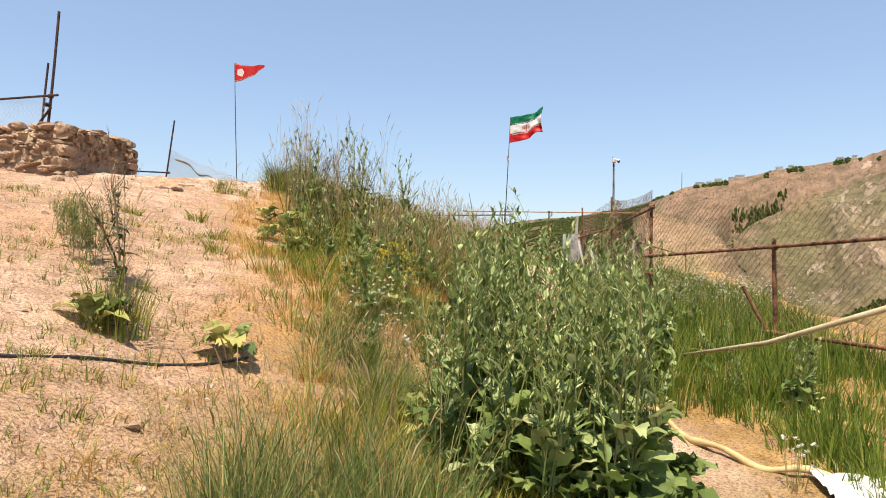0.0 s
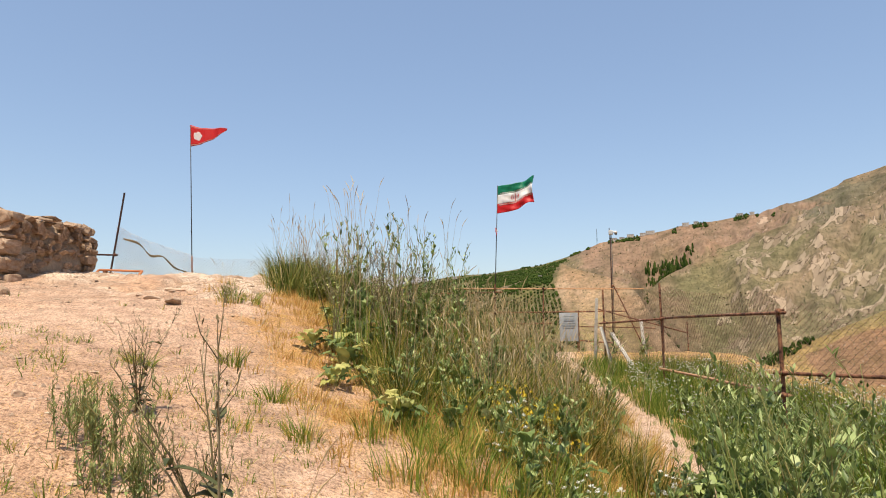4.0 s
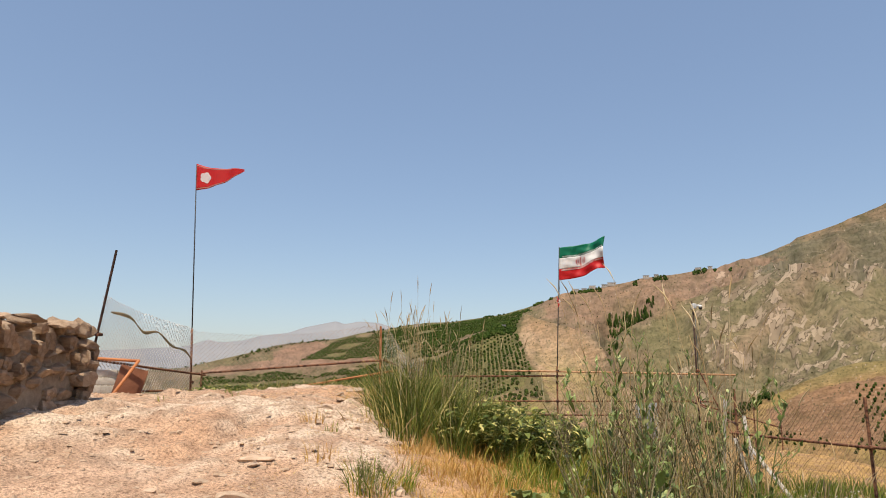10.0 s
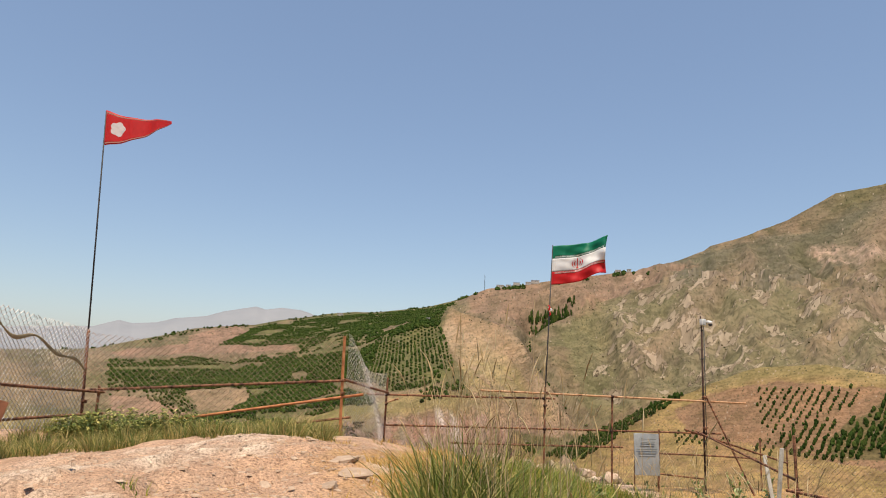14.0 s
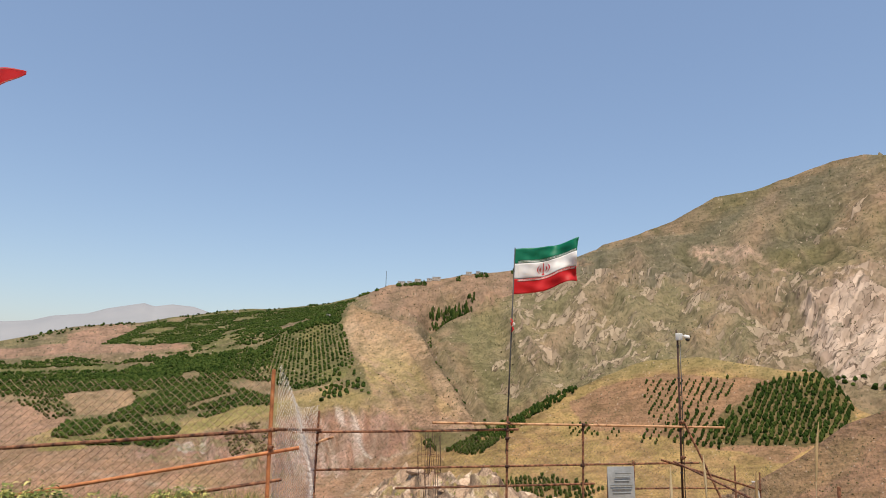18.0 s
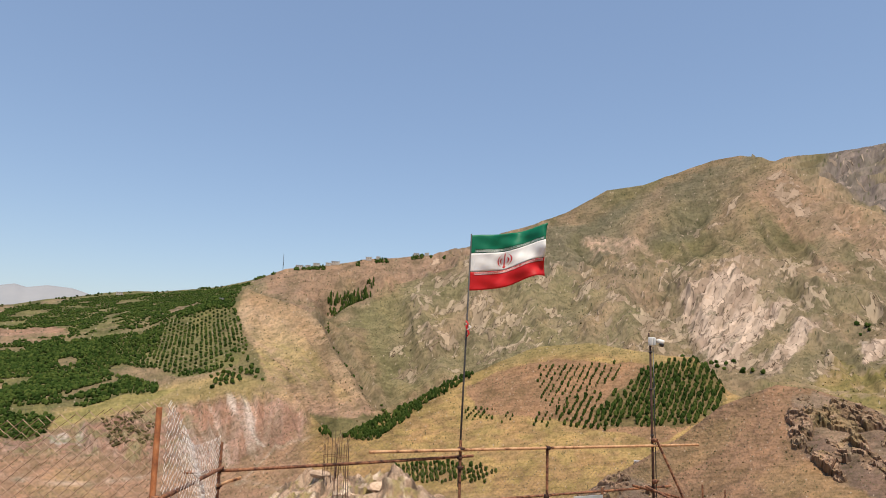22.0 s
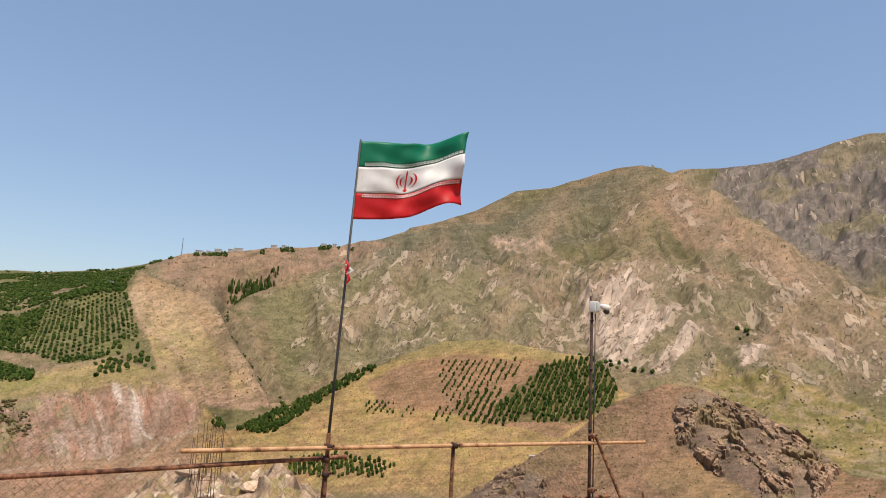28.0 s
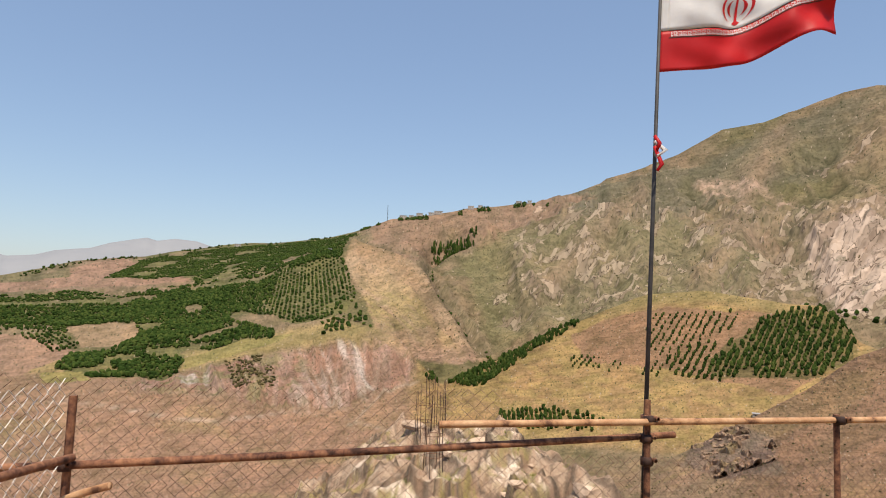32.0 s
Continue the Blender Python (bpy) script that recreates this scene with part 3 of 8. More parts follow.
SPINES = [[(48.9, 14.1), (51.3, 15.1), (53.8, 12.2), (56.8, 9.7), (54.5, 10.0), (51.4, 12.2)], [(42.5, 11.1), (45.7, 11.8), (47.6, 13.1), (48.9, 12.8), (47.0, 11.5), (43.8, 10.7)]]
GREY = [(53.7, 15.2), (54.9, 16.6), (58.4, 19), (75, 22), (75, 9.2), (68.8, 9.4), (66.4, 8.4), (63.6, 8.0), (61.6, 9.6), (57.5, 12.7)]
GREEN = [(-19.5, -0.4), (-16.1, -0.1), (-13.9, 0.1), (-12.0, 0.2), (-10.4, -0.1), (-9.8, 0.2), (-7.3, 0.7), (-5.1, 1.0), (-5.2, 1.6), (-8.4, 1.3), (-11.8, 1.3), (-10.4, 1.9), (-8.5, 3.1), (-5.8, 3.9), (-4.1, 4.3), (-1.8, 4.7), (1.2, 5.0), (4.3, 5.5), (6.8, 6.1), (8.8, 6.7), (6.8, 5.0), (6.4, 3.9), (8.0, 0.5), (6.3, -1.2), (3.1, -1.7), (0.3, -1.4), (-1.5, -1.1), (-2.3, -1.2), (-2.0, -2.1), (-0.8, -2.0), (1.3, -2.4), (1.1, -3.1), (-1.4, -3.3), (-3.6, -4.2), (-5.7, -4.3), (-5.9, -6.1), (-8.5, -6.1), (-12.1, -6.2), (-12.6, -5.7), (-14.4, -5.5), (-13.4, -4.5), (-10.4, -4.2), (-14.1, -2.3), (-16.7, -2.0), (-19.4, -1.9)]
HOLES = [
    [(-14.2, -2.3), (-9.2, -1.8), (-8.8, -3.0), (-10.3, -3.8), (-12.8, -3.9), (-13.3, -3.0)],
    [(-5.8, -0.7), (-4.4, -0.6), (-4.3, -1.1), (-5.5, -1.3)],
    [(-10.7, -0.5), (-10.2, -0.1), (-7.9, 0.1), (-7.8, -0.2), (-9.7, -0.3), (-10.3, -0.8)],
    [(-5.4, -3.3), (-1.7, -2.1), (-1.3, -2.3), (-4.8, -3.5)],
    [(1.3, 3.3), (3.9, 4.2), (4.1, 3.9), (1.9, 3.1)],
    [(-7.2, 3.4), (-5.5, 3.8), (-6.0, 3.2), (-7.2, 3.1)],
    [(-7.8, 0.6), (-6.2, 0.8), (-6.2, 0.5), (-7.5, 0.3)],
]
PINK = [(-19.6, 0.1), (-18.3, 0.6), (-13.9, 1.2), (-13.9, 1.9), (-10.4, 2.9), (-9.4, 2.5), (-11.1, 1.6), (-11.8, 1.2), (-5.4, 1.6), (-5.6, 1.3), (-10.0, 0.7), (-14.0, 0.4), (-18.2, -0.0)]
FALLOW = [(-19.3, -2.9), (-16.6, -3.0), (-13.1, -4.1), (-13.4, -4.6), (-16.5, -5.8), (-19.1, -5.9)]
ROWS = [(-19.4, -1.9), (-16.7, -2.0), (-14.1, -2.0), (-13.9, -2.4), (-12.8, -3.9), (-14.7, -4.3), (-16.6, -3.1), (-19.3, -2.9)]
VERGE = [[(-15.3, -5.7), (-12.6, -5.7), (-12.0, -6.4), (-15.1, -6.4)], [(-5.7, -4.8), (-3.6, -4.2), (-1.4, -3.3), (3.1, -2.6), (1.6, -3.3), (-2.5, -4.6), (-5.5, -5.5)]]
DRAIN = [                               # ridges (+) and gullies (-) of the mountain: line, height, half width, in degrees and metres
    ([(19.5, -3.9), (17.8, -2.8), (17, -1.1), (14.9, 0.7), (13.7, 2.8), (14.9, 3.8), (15.8, 5.9)], -16, 0.8),
    ([(47.2, 10.6), (44.7, 9.5), (43.2, 8.2), (42.1, 5.8), (43.7, 4.1), (44.5, 1.4)], -26, 1.3),
    ([(35.1, 10.1), (38.1, 8.0), (39.7, 6.8), (41.3, 5.3)], -16, 0.9),
    ([(42.9, 11.2), (44.4, 11.5), (45.9, 12.4), (47.9, 14.1), (50.1, 15.8)], -15, 0.9),
    ([(54.7, 15.1), (56.1, 14.0), (57.5, 13.2), (59.7, 11.3), (61.6, 9.4), (63.4, 8.0), (64.8, 7.7)], -40, 1.6),
    ([(63.7, 13.4), (62.4, 11.6), (61.6, 10.1)], -26, 0.9),
    ([(66.2, 17.4), (65.9, 15.9), (64.7, 14.4), (63.5, 13.2)], -24, 0.9),
    ([(68.8, 10.2), (66.6, 8.6), (65.4, 8.2)], -18, 0.8),
    ([(8.8, 5.1), (10.3, 4.6), (12.1, 4.3), (13.9, 4.1)], -8, 0.4),
    ([(21, -0.6), (24, 1.0), (26.5, 3.2), (29, 6.0), (30.5, 8.8)], -13, 0.9),
    ([(27, 0.6), (30, 2.4), (33, 4.4), (35.5, 6.6), (36.2, 9.6)], -13, 0.9),
    ([(51.5, 5.8), (51.0, 8.2), (49.6, 10.6)], -14, 0.9),
    ([(56.8, 4.0), (58.0, 5.8), (57.4, 7.6)], -12, 0.7),
    ([(48.6, 13.6), (51.3, 15.1), (53.8, 13.8), (55.6, 11.8), (58.4, 10.1), (61.4, 8.4)], 30, 1.8),
    ([(49.5, 8.6), (47.3, 7.3), (44.4, 5.9)], 16, 1.0),
    ([(23, 1.4), (26, 4.4), (28.6, 7.2), (31.5, 9.8)], 12, 1.0),
    ([(36.5, 3.0), (38.5, 5.0), (39.5, 9.0), (42, 13.5)], 14, 1.2),
    ([(53.5, 7.0), (54.6, 9.4), (53.4, 11.4)], 16, 1.2),
]
TERRACE = [(52.5, -0.7), (54.5, 1.3), (55.4, 0.4), (57.6, 0.1), (59.8, -0.5), (68.6, -3.8), (75, -6), (75, -8), (68.5, -7.3), (63.8, -6.7), (57.2, -4.0), (52.5, -2.5)]
ORCH_D = [(40.5, -0.4), (42.5, 0.4), (44.5, 0.6), (45.8, -0.3), (46.9, -2.2), (45.9, -3.3), (44.5, -4.3), (40.3, -4.9), (37.6, -5.0), (36.6, -3.9), (37.8, -2.6), (39.8, -1.4)]
ORCH_M = [(37.6, -5.3), (34.2, -5.1), (33.2, -3.9), (36.9, -2.3), (37.6, -2.6), (36.5, -3.9)]
ORCH_Y = [(31.8, -0.4), (34.9, -0.1), (38.0, 0.0), (38.8, 0.6), (38.9, -1.0), (36.6, -2.2), (33.4, -3.9), (32.2, -3.1)]
BELT = [(13.6, -6.3), (18.6, -3.6), (22.0, -2.8), (26.8, -0.6), (26.6, -1.3), (22.2, -4.2), (18.5, -6.8)]


def line_gap(az, el, line, reach):
    """Distance in degrees from a broken line, reach beyond it at most."""
    out = np.full(az.size, reach)
    i = np.nonzero((az > min(p[0] for p in line) - reach) & (az < max(p[0] for p in line) + reach) & (el > min(p[1] for p in line) - reach) & (el < max(p[1] for p in line) + reach))[0]
    a, e = az[i] + 0.7 * (fbm(az[i] * 1.3, el[i] * 1.3, 3, 221) - 0.5), el[i] + 0.5 * (fbm(az[i] * 1.3, el[i] * 1.3, 3, 226) - 0.5)
    for (x0, y0), (x1, y1) in zip(line, line[1:]):
        t = np.clip(((a - x0) * (x1 - x0) + (e - y0) * (y1 - y0)) / ((x1 - x0) ** 2 + (y1 - y0) ** 2), 0, 1)
        out[i] = np.minimum(out[i], np.hypot(a - x0 - t * (x1 - x0), e - y0 - t * (y1 - y0)))
    return out


def soft_in(az, el, poly, wide=1.0, seed=90):
    """How far a place lies in a patch with a ragged, softened border, 0 to 1."""
    out = np.zeros(az.size)
    lo, hi = min(p[0] for p in poly) - wide, max(p[0] for p in poly) + wide
    i = np.nonzero((az > lo) & (az < hi) & (el > min(p[1] for p in poly) - wide) & (el < max(p[1] for p in poly) + wide))[0]
    if i.size:
        a, e = az[i], el[i]
        for k in range(3):
            out[i] += inside(a + wide * (fbm(a * 1.1, e * 1.6, 4, seed + k) - 0.5), e + 0.7 * wide * (fbm(a * 1.1, e * 1.6, 4, seed + 5 + k) - 0.5), poly) / 3.0
    return out


def blocks(az, el, lean, long, thin, seed):
    """Tilted rock bands split into blocks: shade of each block and the cracks between."""
    t = math.radians(lean)
    u, v = az * math.cos(t) + el * math.sin(t), el * math.cos(t) - az * math.sin(t)
    w = 0.25 * (fbm(az * 1.3, el * 1.3, 3, seed) - 0.5)
    return facets((u + w) / long, (v + w) / thin, seed)


def rock_zone(az, el, r, x, y):
    """Where bare rock shows on the mountain, and its blocks."""
    m = np.zeros(az.size)
    for o in OUTCROPS:
        m = np.maximum(m, soft_in(az, el, o, 1.7, 151))
    low = sstep(18, 22, az) * (1 - sstep(7.5, 10, el)) * sstep(-2, 0, el)
    m = np.maximum(m, low * (0.42 + 0.75 * sstep(0.44, 0.60, fbm(az * 0.5 + 0.3 * el, el * 0.9 - 0.3 * az, 3, 61))))
    for o in SPINES:
        m = np.maximum(m, 0.9 * soft_in(az, el, o, 2.2, 171))
    b1, b2 = blocks(az, el, 40, 1.5, 0.4, 400)[0], blocks(az, el, -36, 1.3, 0.4, 410)[0]
    return m * sstep(860, 940, r), np.where(az < 52, b1, b2)


def cliff_mask(az, el, r):
    return soft_in(az, el, CLIFF, 2.8, 101) * (r > 395) * (r < 600)


def crag_mask(az, el, r):
    return np.maximum(soft_in(az, el, CRAG, 1.0, 111), np.maximum(soft_in(az, el, CRAG_R, 1.0, 111), soft_in(az, el, CRAG_L, 1.4, 111))) * (r > 200) * (r < 305)


def lerp(a, b, t):
    return a + (b - a) * t[:, None]


def land_cover(az, el, r, x, y):
    """Colour of soil, grass and rock over the distant land."""
    c = np.array
    big, mid, fin = fbm(x / 130, y / 130, 4, 1), fbm(x / 38, y / 38, 4, 2), fbm(x / 11, y / 11, 4, 3)
    streak = fbm(az * 3.1, np.log(r) * 9, 4, 8)
    j1, j2 = (fbm(x / 24, y / 24, 4, 6) - 0.5) * 1.1, (fbm(x / 24, y / 24, 4, 7) - 0.5) * 0.9
    ja, je = az + j1, el + j2 * 0.8
    olive, tan, straw = c((0.235, 0.21, 0.10)), c((0.38, 0.285, 0.175)), c((0.47, 0.37, 0.16))
    col = lerp(np.tile(olive, (az.size, 1)), tan, sstep(0.35, 0.65, 0.6 * big + 0.4 * mid))
    # near slopes below the knoll: brown earth with straw
    near = 1 - sstep(300, 420, r)
    col = lerp(col, c((0.42, 0.285, 0.185)), near * sstep(0.25, 0.6, mid))
    col = lerp(col, c((0.40, 0.31, 0.15)), near * 0.5 * sstep(0.55, 0.7, fin))
    # left bank: pink cliff with pale runnels
    cl = cliff_mask(az, el, r)
    ccol = lerp(np.tile(c((0.46, 0.28, 0.20)), (az.size, 1)), c((0.54, 0.37, 0.285)), sstep(0.35, 0.65, streak))
    ccol = lerp(ccol, c((0.36, 0.23, 0.17)), 0.6 * sstep(0.55, 0.68, fbm(az * 1.4 + 0.35 * el, el * 0.5, 4, 15)))
    ccol = lerp(ccol, c((0.70, 0.57, 0.48)), sstep(0.58, 0.70, fbm(az * 1.9 + 0.8 * el, el * 0.25, 4, 14)) * sstep(1, 4, ja) * 0.6)
    for rn in RUNNELS:
        ccol = lerp(ccol, c((0.76, 0.66, 0.58)), soft_in(az, el, rn, 0.5, 121) * 0.9)
    ccol = lerp(ccol, c((0.30, 0.30, 0.13)), 0.6 * sstep(0.56, 0.66, fin) * (1 - sstep(2, 6, ja)))
    col = lerp(col, ccol, cl)
    plain = (1 - sstep(405, 450, r)) * sstep(-60, -40, ja) * (1 - sstep(15, 20, ja)) * sstep(130, 180, r)
    low = (1 - sstep(540, 600, r)) * (1 - sstep(14, 18, ja)) * sstep(130, 180, r) * (1 - cl)
    low = low * (1 - sstep(-6.2, -4.6, je))
    col = lerp(col, c((0.45, 0.29, 0.19)), low * 0.85)
    col = lerp(col, lerp(np.tile(c((0.48, 0.30, 0.20)), (az.size, 1)), c((0.43, 0.33, 0.17)), 0.6 * sstep(0.52, 0.66, mid)), plain * 0.9)
    for rd in (0.0, 1.9):
        col = lerp(col, c((0.60, 0.47, 0.36)), plain * np.exp(-((el - (-7.4 - rd - 0.07 * az + 0.5 * np.sin(az * 0.35))) / 0.09) ** 2))
    # spur face between orchard and gully
    sp = soft_in(az, el, SPUR, 0.7, 131) * (r > 500) * (r < 960)
    scol = lerp(np.tile(c((0.47, 0.33, 0.20)), (az.size, 1)), c((0.53, 0.39, 0.25)), sstep(0.4, 0.6, big))
    scol = lerp(scol, c((0.49, 0.38, 0.18)), 0.4 * sstep(0.44, 0.58, mid) * (1 - sstep(1.5, 4, el)))
    scol = lerp(scol, c((0.52, 0.34, 0.25)), 0.7 * (1 - sstep(-4.4, -2.6, el)))
    for meadow in ([(10.2, 1.5), (13.2, 0.6), (14.3, -1.5), (11.7, -2.3), (8.9, -1.8), (7.7, 0.2)], [(2.2, -2.1), (5.5, -1.2), (8.2, 0.7), (10.3, -1.0), (7.9, -1.6), (5.0, -2.6), (2.4, -3.3)]):
        scol = lerp(scol, c((0.48, 0.40, 0.16)), 0.4 * soft_in(az, el, meadow, 1.2, 136) * sstep(0.36, 0.5, fin))
    col = lerp(col, scol * 1.1, sp)
    col = lerp(col, c((0.62, 0.50, 0.38)), np.exp(-((el - np.interp(az, [7.9, 10.5, 13, 16.3, 19.6], [-10, -7.4, -6.6, -5.1, -4.1])) / 0.12) ** 2) * (az > 7.5) * (az < 20) * (r > 330) * (r < 640) * 0.8)
    rim = sstep(505, 525, r) * (1 - sstep(560, 600, r)) * (1 - sstep(8, 11, ja))
    col = lerp(col, c((0.50, 0.39, 0.17)), rim * 0.8)
    # orchard hill
    dh = sstep(415, 450, r) * (1 - sstep(640, 660, r)) * sstep(12, 14, ja) * (1 - sstep(46, 49, ja))
    dcol = lerp(np.tile(c((0.46, 0.31, 0.15)), (az.size, 1)), c((0.52, 0.375, 0.16)), sstep(0.40, 0.6, fbm(az * 0.9 - el * 0.5, el * 2.2 + az * 0.3, 4, 48)))
    dcol = lerp(dcol, c((0.40, 0.245, 0.15)), (inside(ja, je, [(26, -2), (30, -0.3), (34, 0.3), (44, 0), (46, -3), (42, -6), (34, -4.6), (27, -4.4)])).astype(float) * 0.9)
    dcol = lerp(dcol, c((0.43, 0.335, 0.155)), sstep(598, 612, r) * sstep(27, 31, ja) * (1 - sstep(41, 44, ja)))
    col = lerp(col, dcol, dh)
    # brown hill with the crag
    eh = sstep(150, 200, r) * (1 - sstep(330, 345, r)) * sstep(36, 42, ja)
    col = lerp(col, lerp(np.tile(c((0.39, 0.245, 0.152)), (az.size, 1)), c((0.41, 0.285, 0.145)), 0.6 * sstep(0.52, 0.66, mid)), eh)
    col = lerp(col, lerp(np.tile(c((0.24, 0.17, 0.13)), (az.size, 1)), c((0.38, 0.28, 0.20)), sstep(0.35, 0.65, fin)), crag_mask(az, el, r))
    # mountain: olive grass over brown soil, pale outcrops, slabs, scar, green terrace, grey ridge
    mt = sstep(860, 940, r)
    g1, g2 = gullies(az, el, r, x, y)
    mcol = lerp(np.tile(c((0.285, 0.245, 0.14)), (az.size, 1)), c((0.355, 0.275, 0.175)), sstep(0.38, 0.62, big))
    mcol = lerp(mcol, c((0.255, 0.235, 0.115)), 0.6 * sstep(0.52, 0.64, fbm(x / 160, y / 160, 4, 44)))
    mcol = lerp(mcol, c((0.40, 0.275, 0.185)), 0.5 * sstep(0.50, 0.64, fbm(x / 180, y / 110, 4, 45)))
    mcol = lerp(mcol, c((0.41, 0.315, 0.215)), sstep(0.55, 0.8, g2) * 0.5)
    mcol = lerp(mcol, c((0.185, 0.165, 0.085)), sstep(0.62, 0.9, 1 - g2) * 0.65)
    for zone, zc, k in (([(24, 9.5), (36, 12), (45, 15.5), (50, 17), (46.5, 12), (44, 10.6), (36, 8.5), (28, 7)], (0.225, 0.21, 0.14), 0.85),
                        ([(16.5, 4), (20, 6), (26, 7.5), (34, 8), (41, 5), (40, 2), (28, -1), (20, -3)], (0.30, 0.275, 0.145), 0.75),
                        ([(9, 4.2), (9, 7.5), (22, 9.6), (28, 9.6), (22, 7), (14, 3.4)], (0.42, 0.28, 0.195), 0.8),
                        ([(48.6, 13.8), (51.3, 15.2), (54.5, 13.2), (56.6, 10.8), (59.7, 9.1), (63.0, 8.0), (59.7, 6.3), (56.6, 8.2), (52.1, 10.1), (50.4, 11.8)], (0.46, 0.315, 0.215), 0.9),
                        ([(57, 5), (63, 7.5), (70, 8), (75, 5), (66, 1.5), (58, 1.5)], (0.42, 0.30, 0.19), 0.6),
                        ([(52.4, 9.2), (53.8, 9.9), (55.9, 9.4), (56.1, 8.0), (53.4, 7.7)], (0.25, 0.235, 0.13), 0.8)):
        mcol = lerp(mcol, c(zc), k * soft_in(az, el, zone, 2.0, 211))
    mcol = lerp(mcol, c((0.26, 0.235, 0.14)), soft_in(az, el, [(39.8, 12.6), (45.4, 13.4), (45.7, 11.8), (41.9, 11.4)], 2.0, 141) * 0.8)
    # gully beds darkened and ridges paled in colour: scrub, rock and relief shading
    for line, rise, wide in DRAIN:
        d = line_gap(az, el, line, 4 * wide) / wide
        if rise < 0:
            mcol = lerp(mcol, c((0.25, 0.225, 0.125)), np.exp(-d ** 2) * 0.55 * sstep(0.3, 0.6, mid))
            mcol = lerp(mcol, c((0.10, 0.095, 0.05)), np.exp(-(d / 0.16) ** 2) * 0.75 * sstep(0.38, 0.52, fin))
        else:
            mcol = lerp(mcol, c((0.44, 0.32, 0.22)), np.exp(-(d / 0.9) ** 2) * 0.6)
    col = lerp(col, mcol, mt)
    rk, _ = rock_zone(az, el, r, x, y)
    rcol = np.tile(c((0.40, 0.315, 0.235)), (az.size, 1)) * (1 - 0.25 * sstep(9, 11, el))[:, None]
    col = lerp(col, rcol, rk * 0.25)
    rock = np.clip((0.15 * mt + 0.85 * rk) * (0.5 + 0.6 * sstep(0.42, 0.6, fbm(az * 0.8, el * 1.0, 3, 64))), 0, 1)
    sv, se = blocks(az, el, 40, 1.9, 0.42, 420)
    for o in SLABS:
        m = soft_in(az, el, o, 0.9, 161) * mt
        slab = lerp(np.tile(c((0.66, 0.535, 0.43)), (az.size, 1)), c((0.44, 0.335, 0.255)), sstep(0.46, 0.6, fbm((az - el * 1.0) * 1.7, (el + az) * 0.35, 4, 46)))
        # cracks across the slab darkened in colour for the shadow in them
        slab = lerp(slab * (1 + 0.35 * sv)[:, None], c((0.16, 0.12, 0.09)), (1 - sstep(0.02, 0.13, se)) * sstep(0.4, 0.55, fbm(az * 1.6, el * 1.6, 3, 63)) * 0.7)
        col = lerp(col, slab, m)
        rock = np.maximum(rock, 1.1 * m)
    col = lerp(col, c((0.62, 0.46, 0.34)), soft_in(az, el, SCAR, 1.2, 181) * mt * (0.4 + 0.6 * sstep(0.4, 0.6, fin)))
    terr = lerp(np.tile(c((0.31, 0.262, 0.105)), (az.size, 1)), c((0.39, 0.30, 0.14)), sstep(0.5, 0.62, mid))
    terr = lerp(terr, c((0.54, 0.41, 0.29)), sstep(0.58, 0.64, fbm(az * 0.9, el * 3.0, 3, 52)) * 0.5)
    col = lerp(col, terr, soft_in(az, el, TERRACE, 1.2, 191) * sstep(330, 345, r))
    grey = soft_in(az, el, GREY, 1.6, 201) * sstep(1500, 1700, r) * (1 - sstep(3000, 3200, r))
    gv, ge = blocks(az, el, 18, 0.9, 0.5, 430)
    gw = blocks(az, el, -12, 0.34, 0.24, 440)[0]
    gcol = lerp(np.tile(c((0.235, 0.20, 0.175)), (az.size, 1)), c((0.33, 0.28, 0.24)), sstep(-0.4, 0.4, 0.6 * gv + 0.5 * gw))
    gcol = lerp(gcol, c((0.12, 0.10, 0.10)), (1 - sstep(0.03, 0.2, ge)) * 0.35)
    gcol = lerp(gcol, c((0.32, 0.27, 0.17)), 0.8 * sstep(0.52, 0.62, fbm(x / 150, y / 150, 4, 53)))
    col = lerp(col, gcol, grey)
    scree = 0.3 * cl
    rock = np.maximum(rock, 0.50 * grey * sstep(0.3, 0.6, mid))
    # gully, drawn as a dark line in the colour
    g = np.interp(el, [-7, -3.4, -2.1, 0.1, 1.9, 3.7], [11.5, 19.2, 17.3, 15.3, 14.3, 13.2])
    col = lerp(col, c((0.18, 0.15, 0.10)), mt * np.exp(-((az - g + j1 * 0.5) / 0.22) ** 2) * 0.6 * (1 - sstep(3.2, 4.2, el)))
    # orchards stand on darker, greener earth
    green = inside(ja, je, GREEN) & (r > 440) & (r < 1600)
    for h in HOLES:
        green &= ~inside(az + j1 * 0.3, el + j2 * 0.2, h)
    col = lerp(col, c((0.21, 0.21, 0.085)), green * (0.5 + 0.4 * (mid > 0.42)))
    for h, tint in ((HOLES[0], (0.46, 0.33, 0.20)), (PINK, (0.46, 0.30, 0.21)), (FALLOW, (0.47, 0.31, 0.21)), *((v, (0.42, 0.36, 0.14)) for v in VERGE)):
        col = lerp(col, c(tint), inside(az + j1 * 0.3, el + j2 * 0.2, h) & (r > 430))
    col = lerp(col, c((0.15, 0.15, 0.06)), inside(ja, je, ORCH_D) * dh * 0.7)
    return np.clip(col * c((0.48, 0.462, 0.476)), 0.02, 0.8), rock, scree


az = np.concatenate([np.arange(-48, -26, 0.3), np.arange(-26, 17, 0.15), np.arange(17, 70, 0.115), np.arange(70, 312.1, 3.0)])
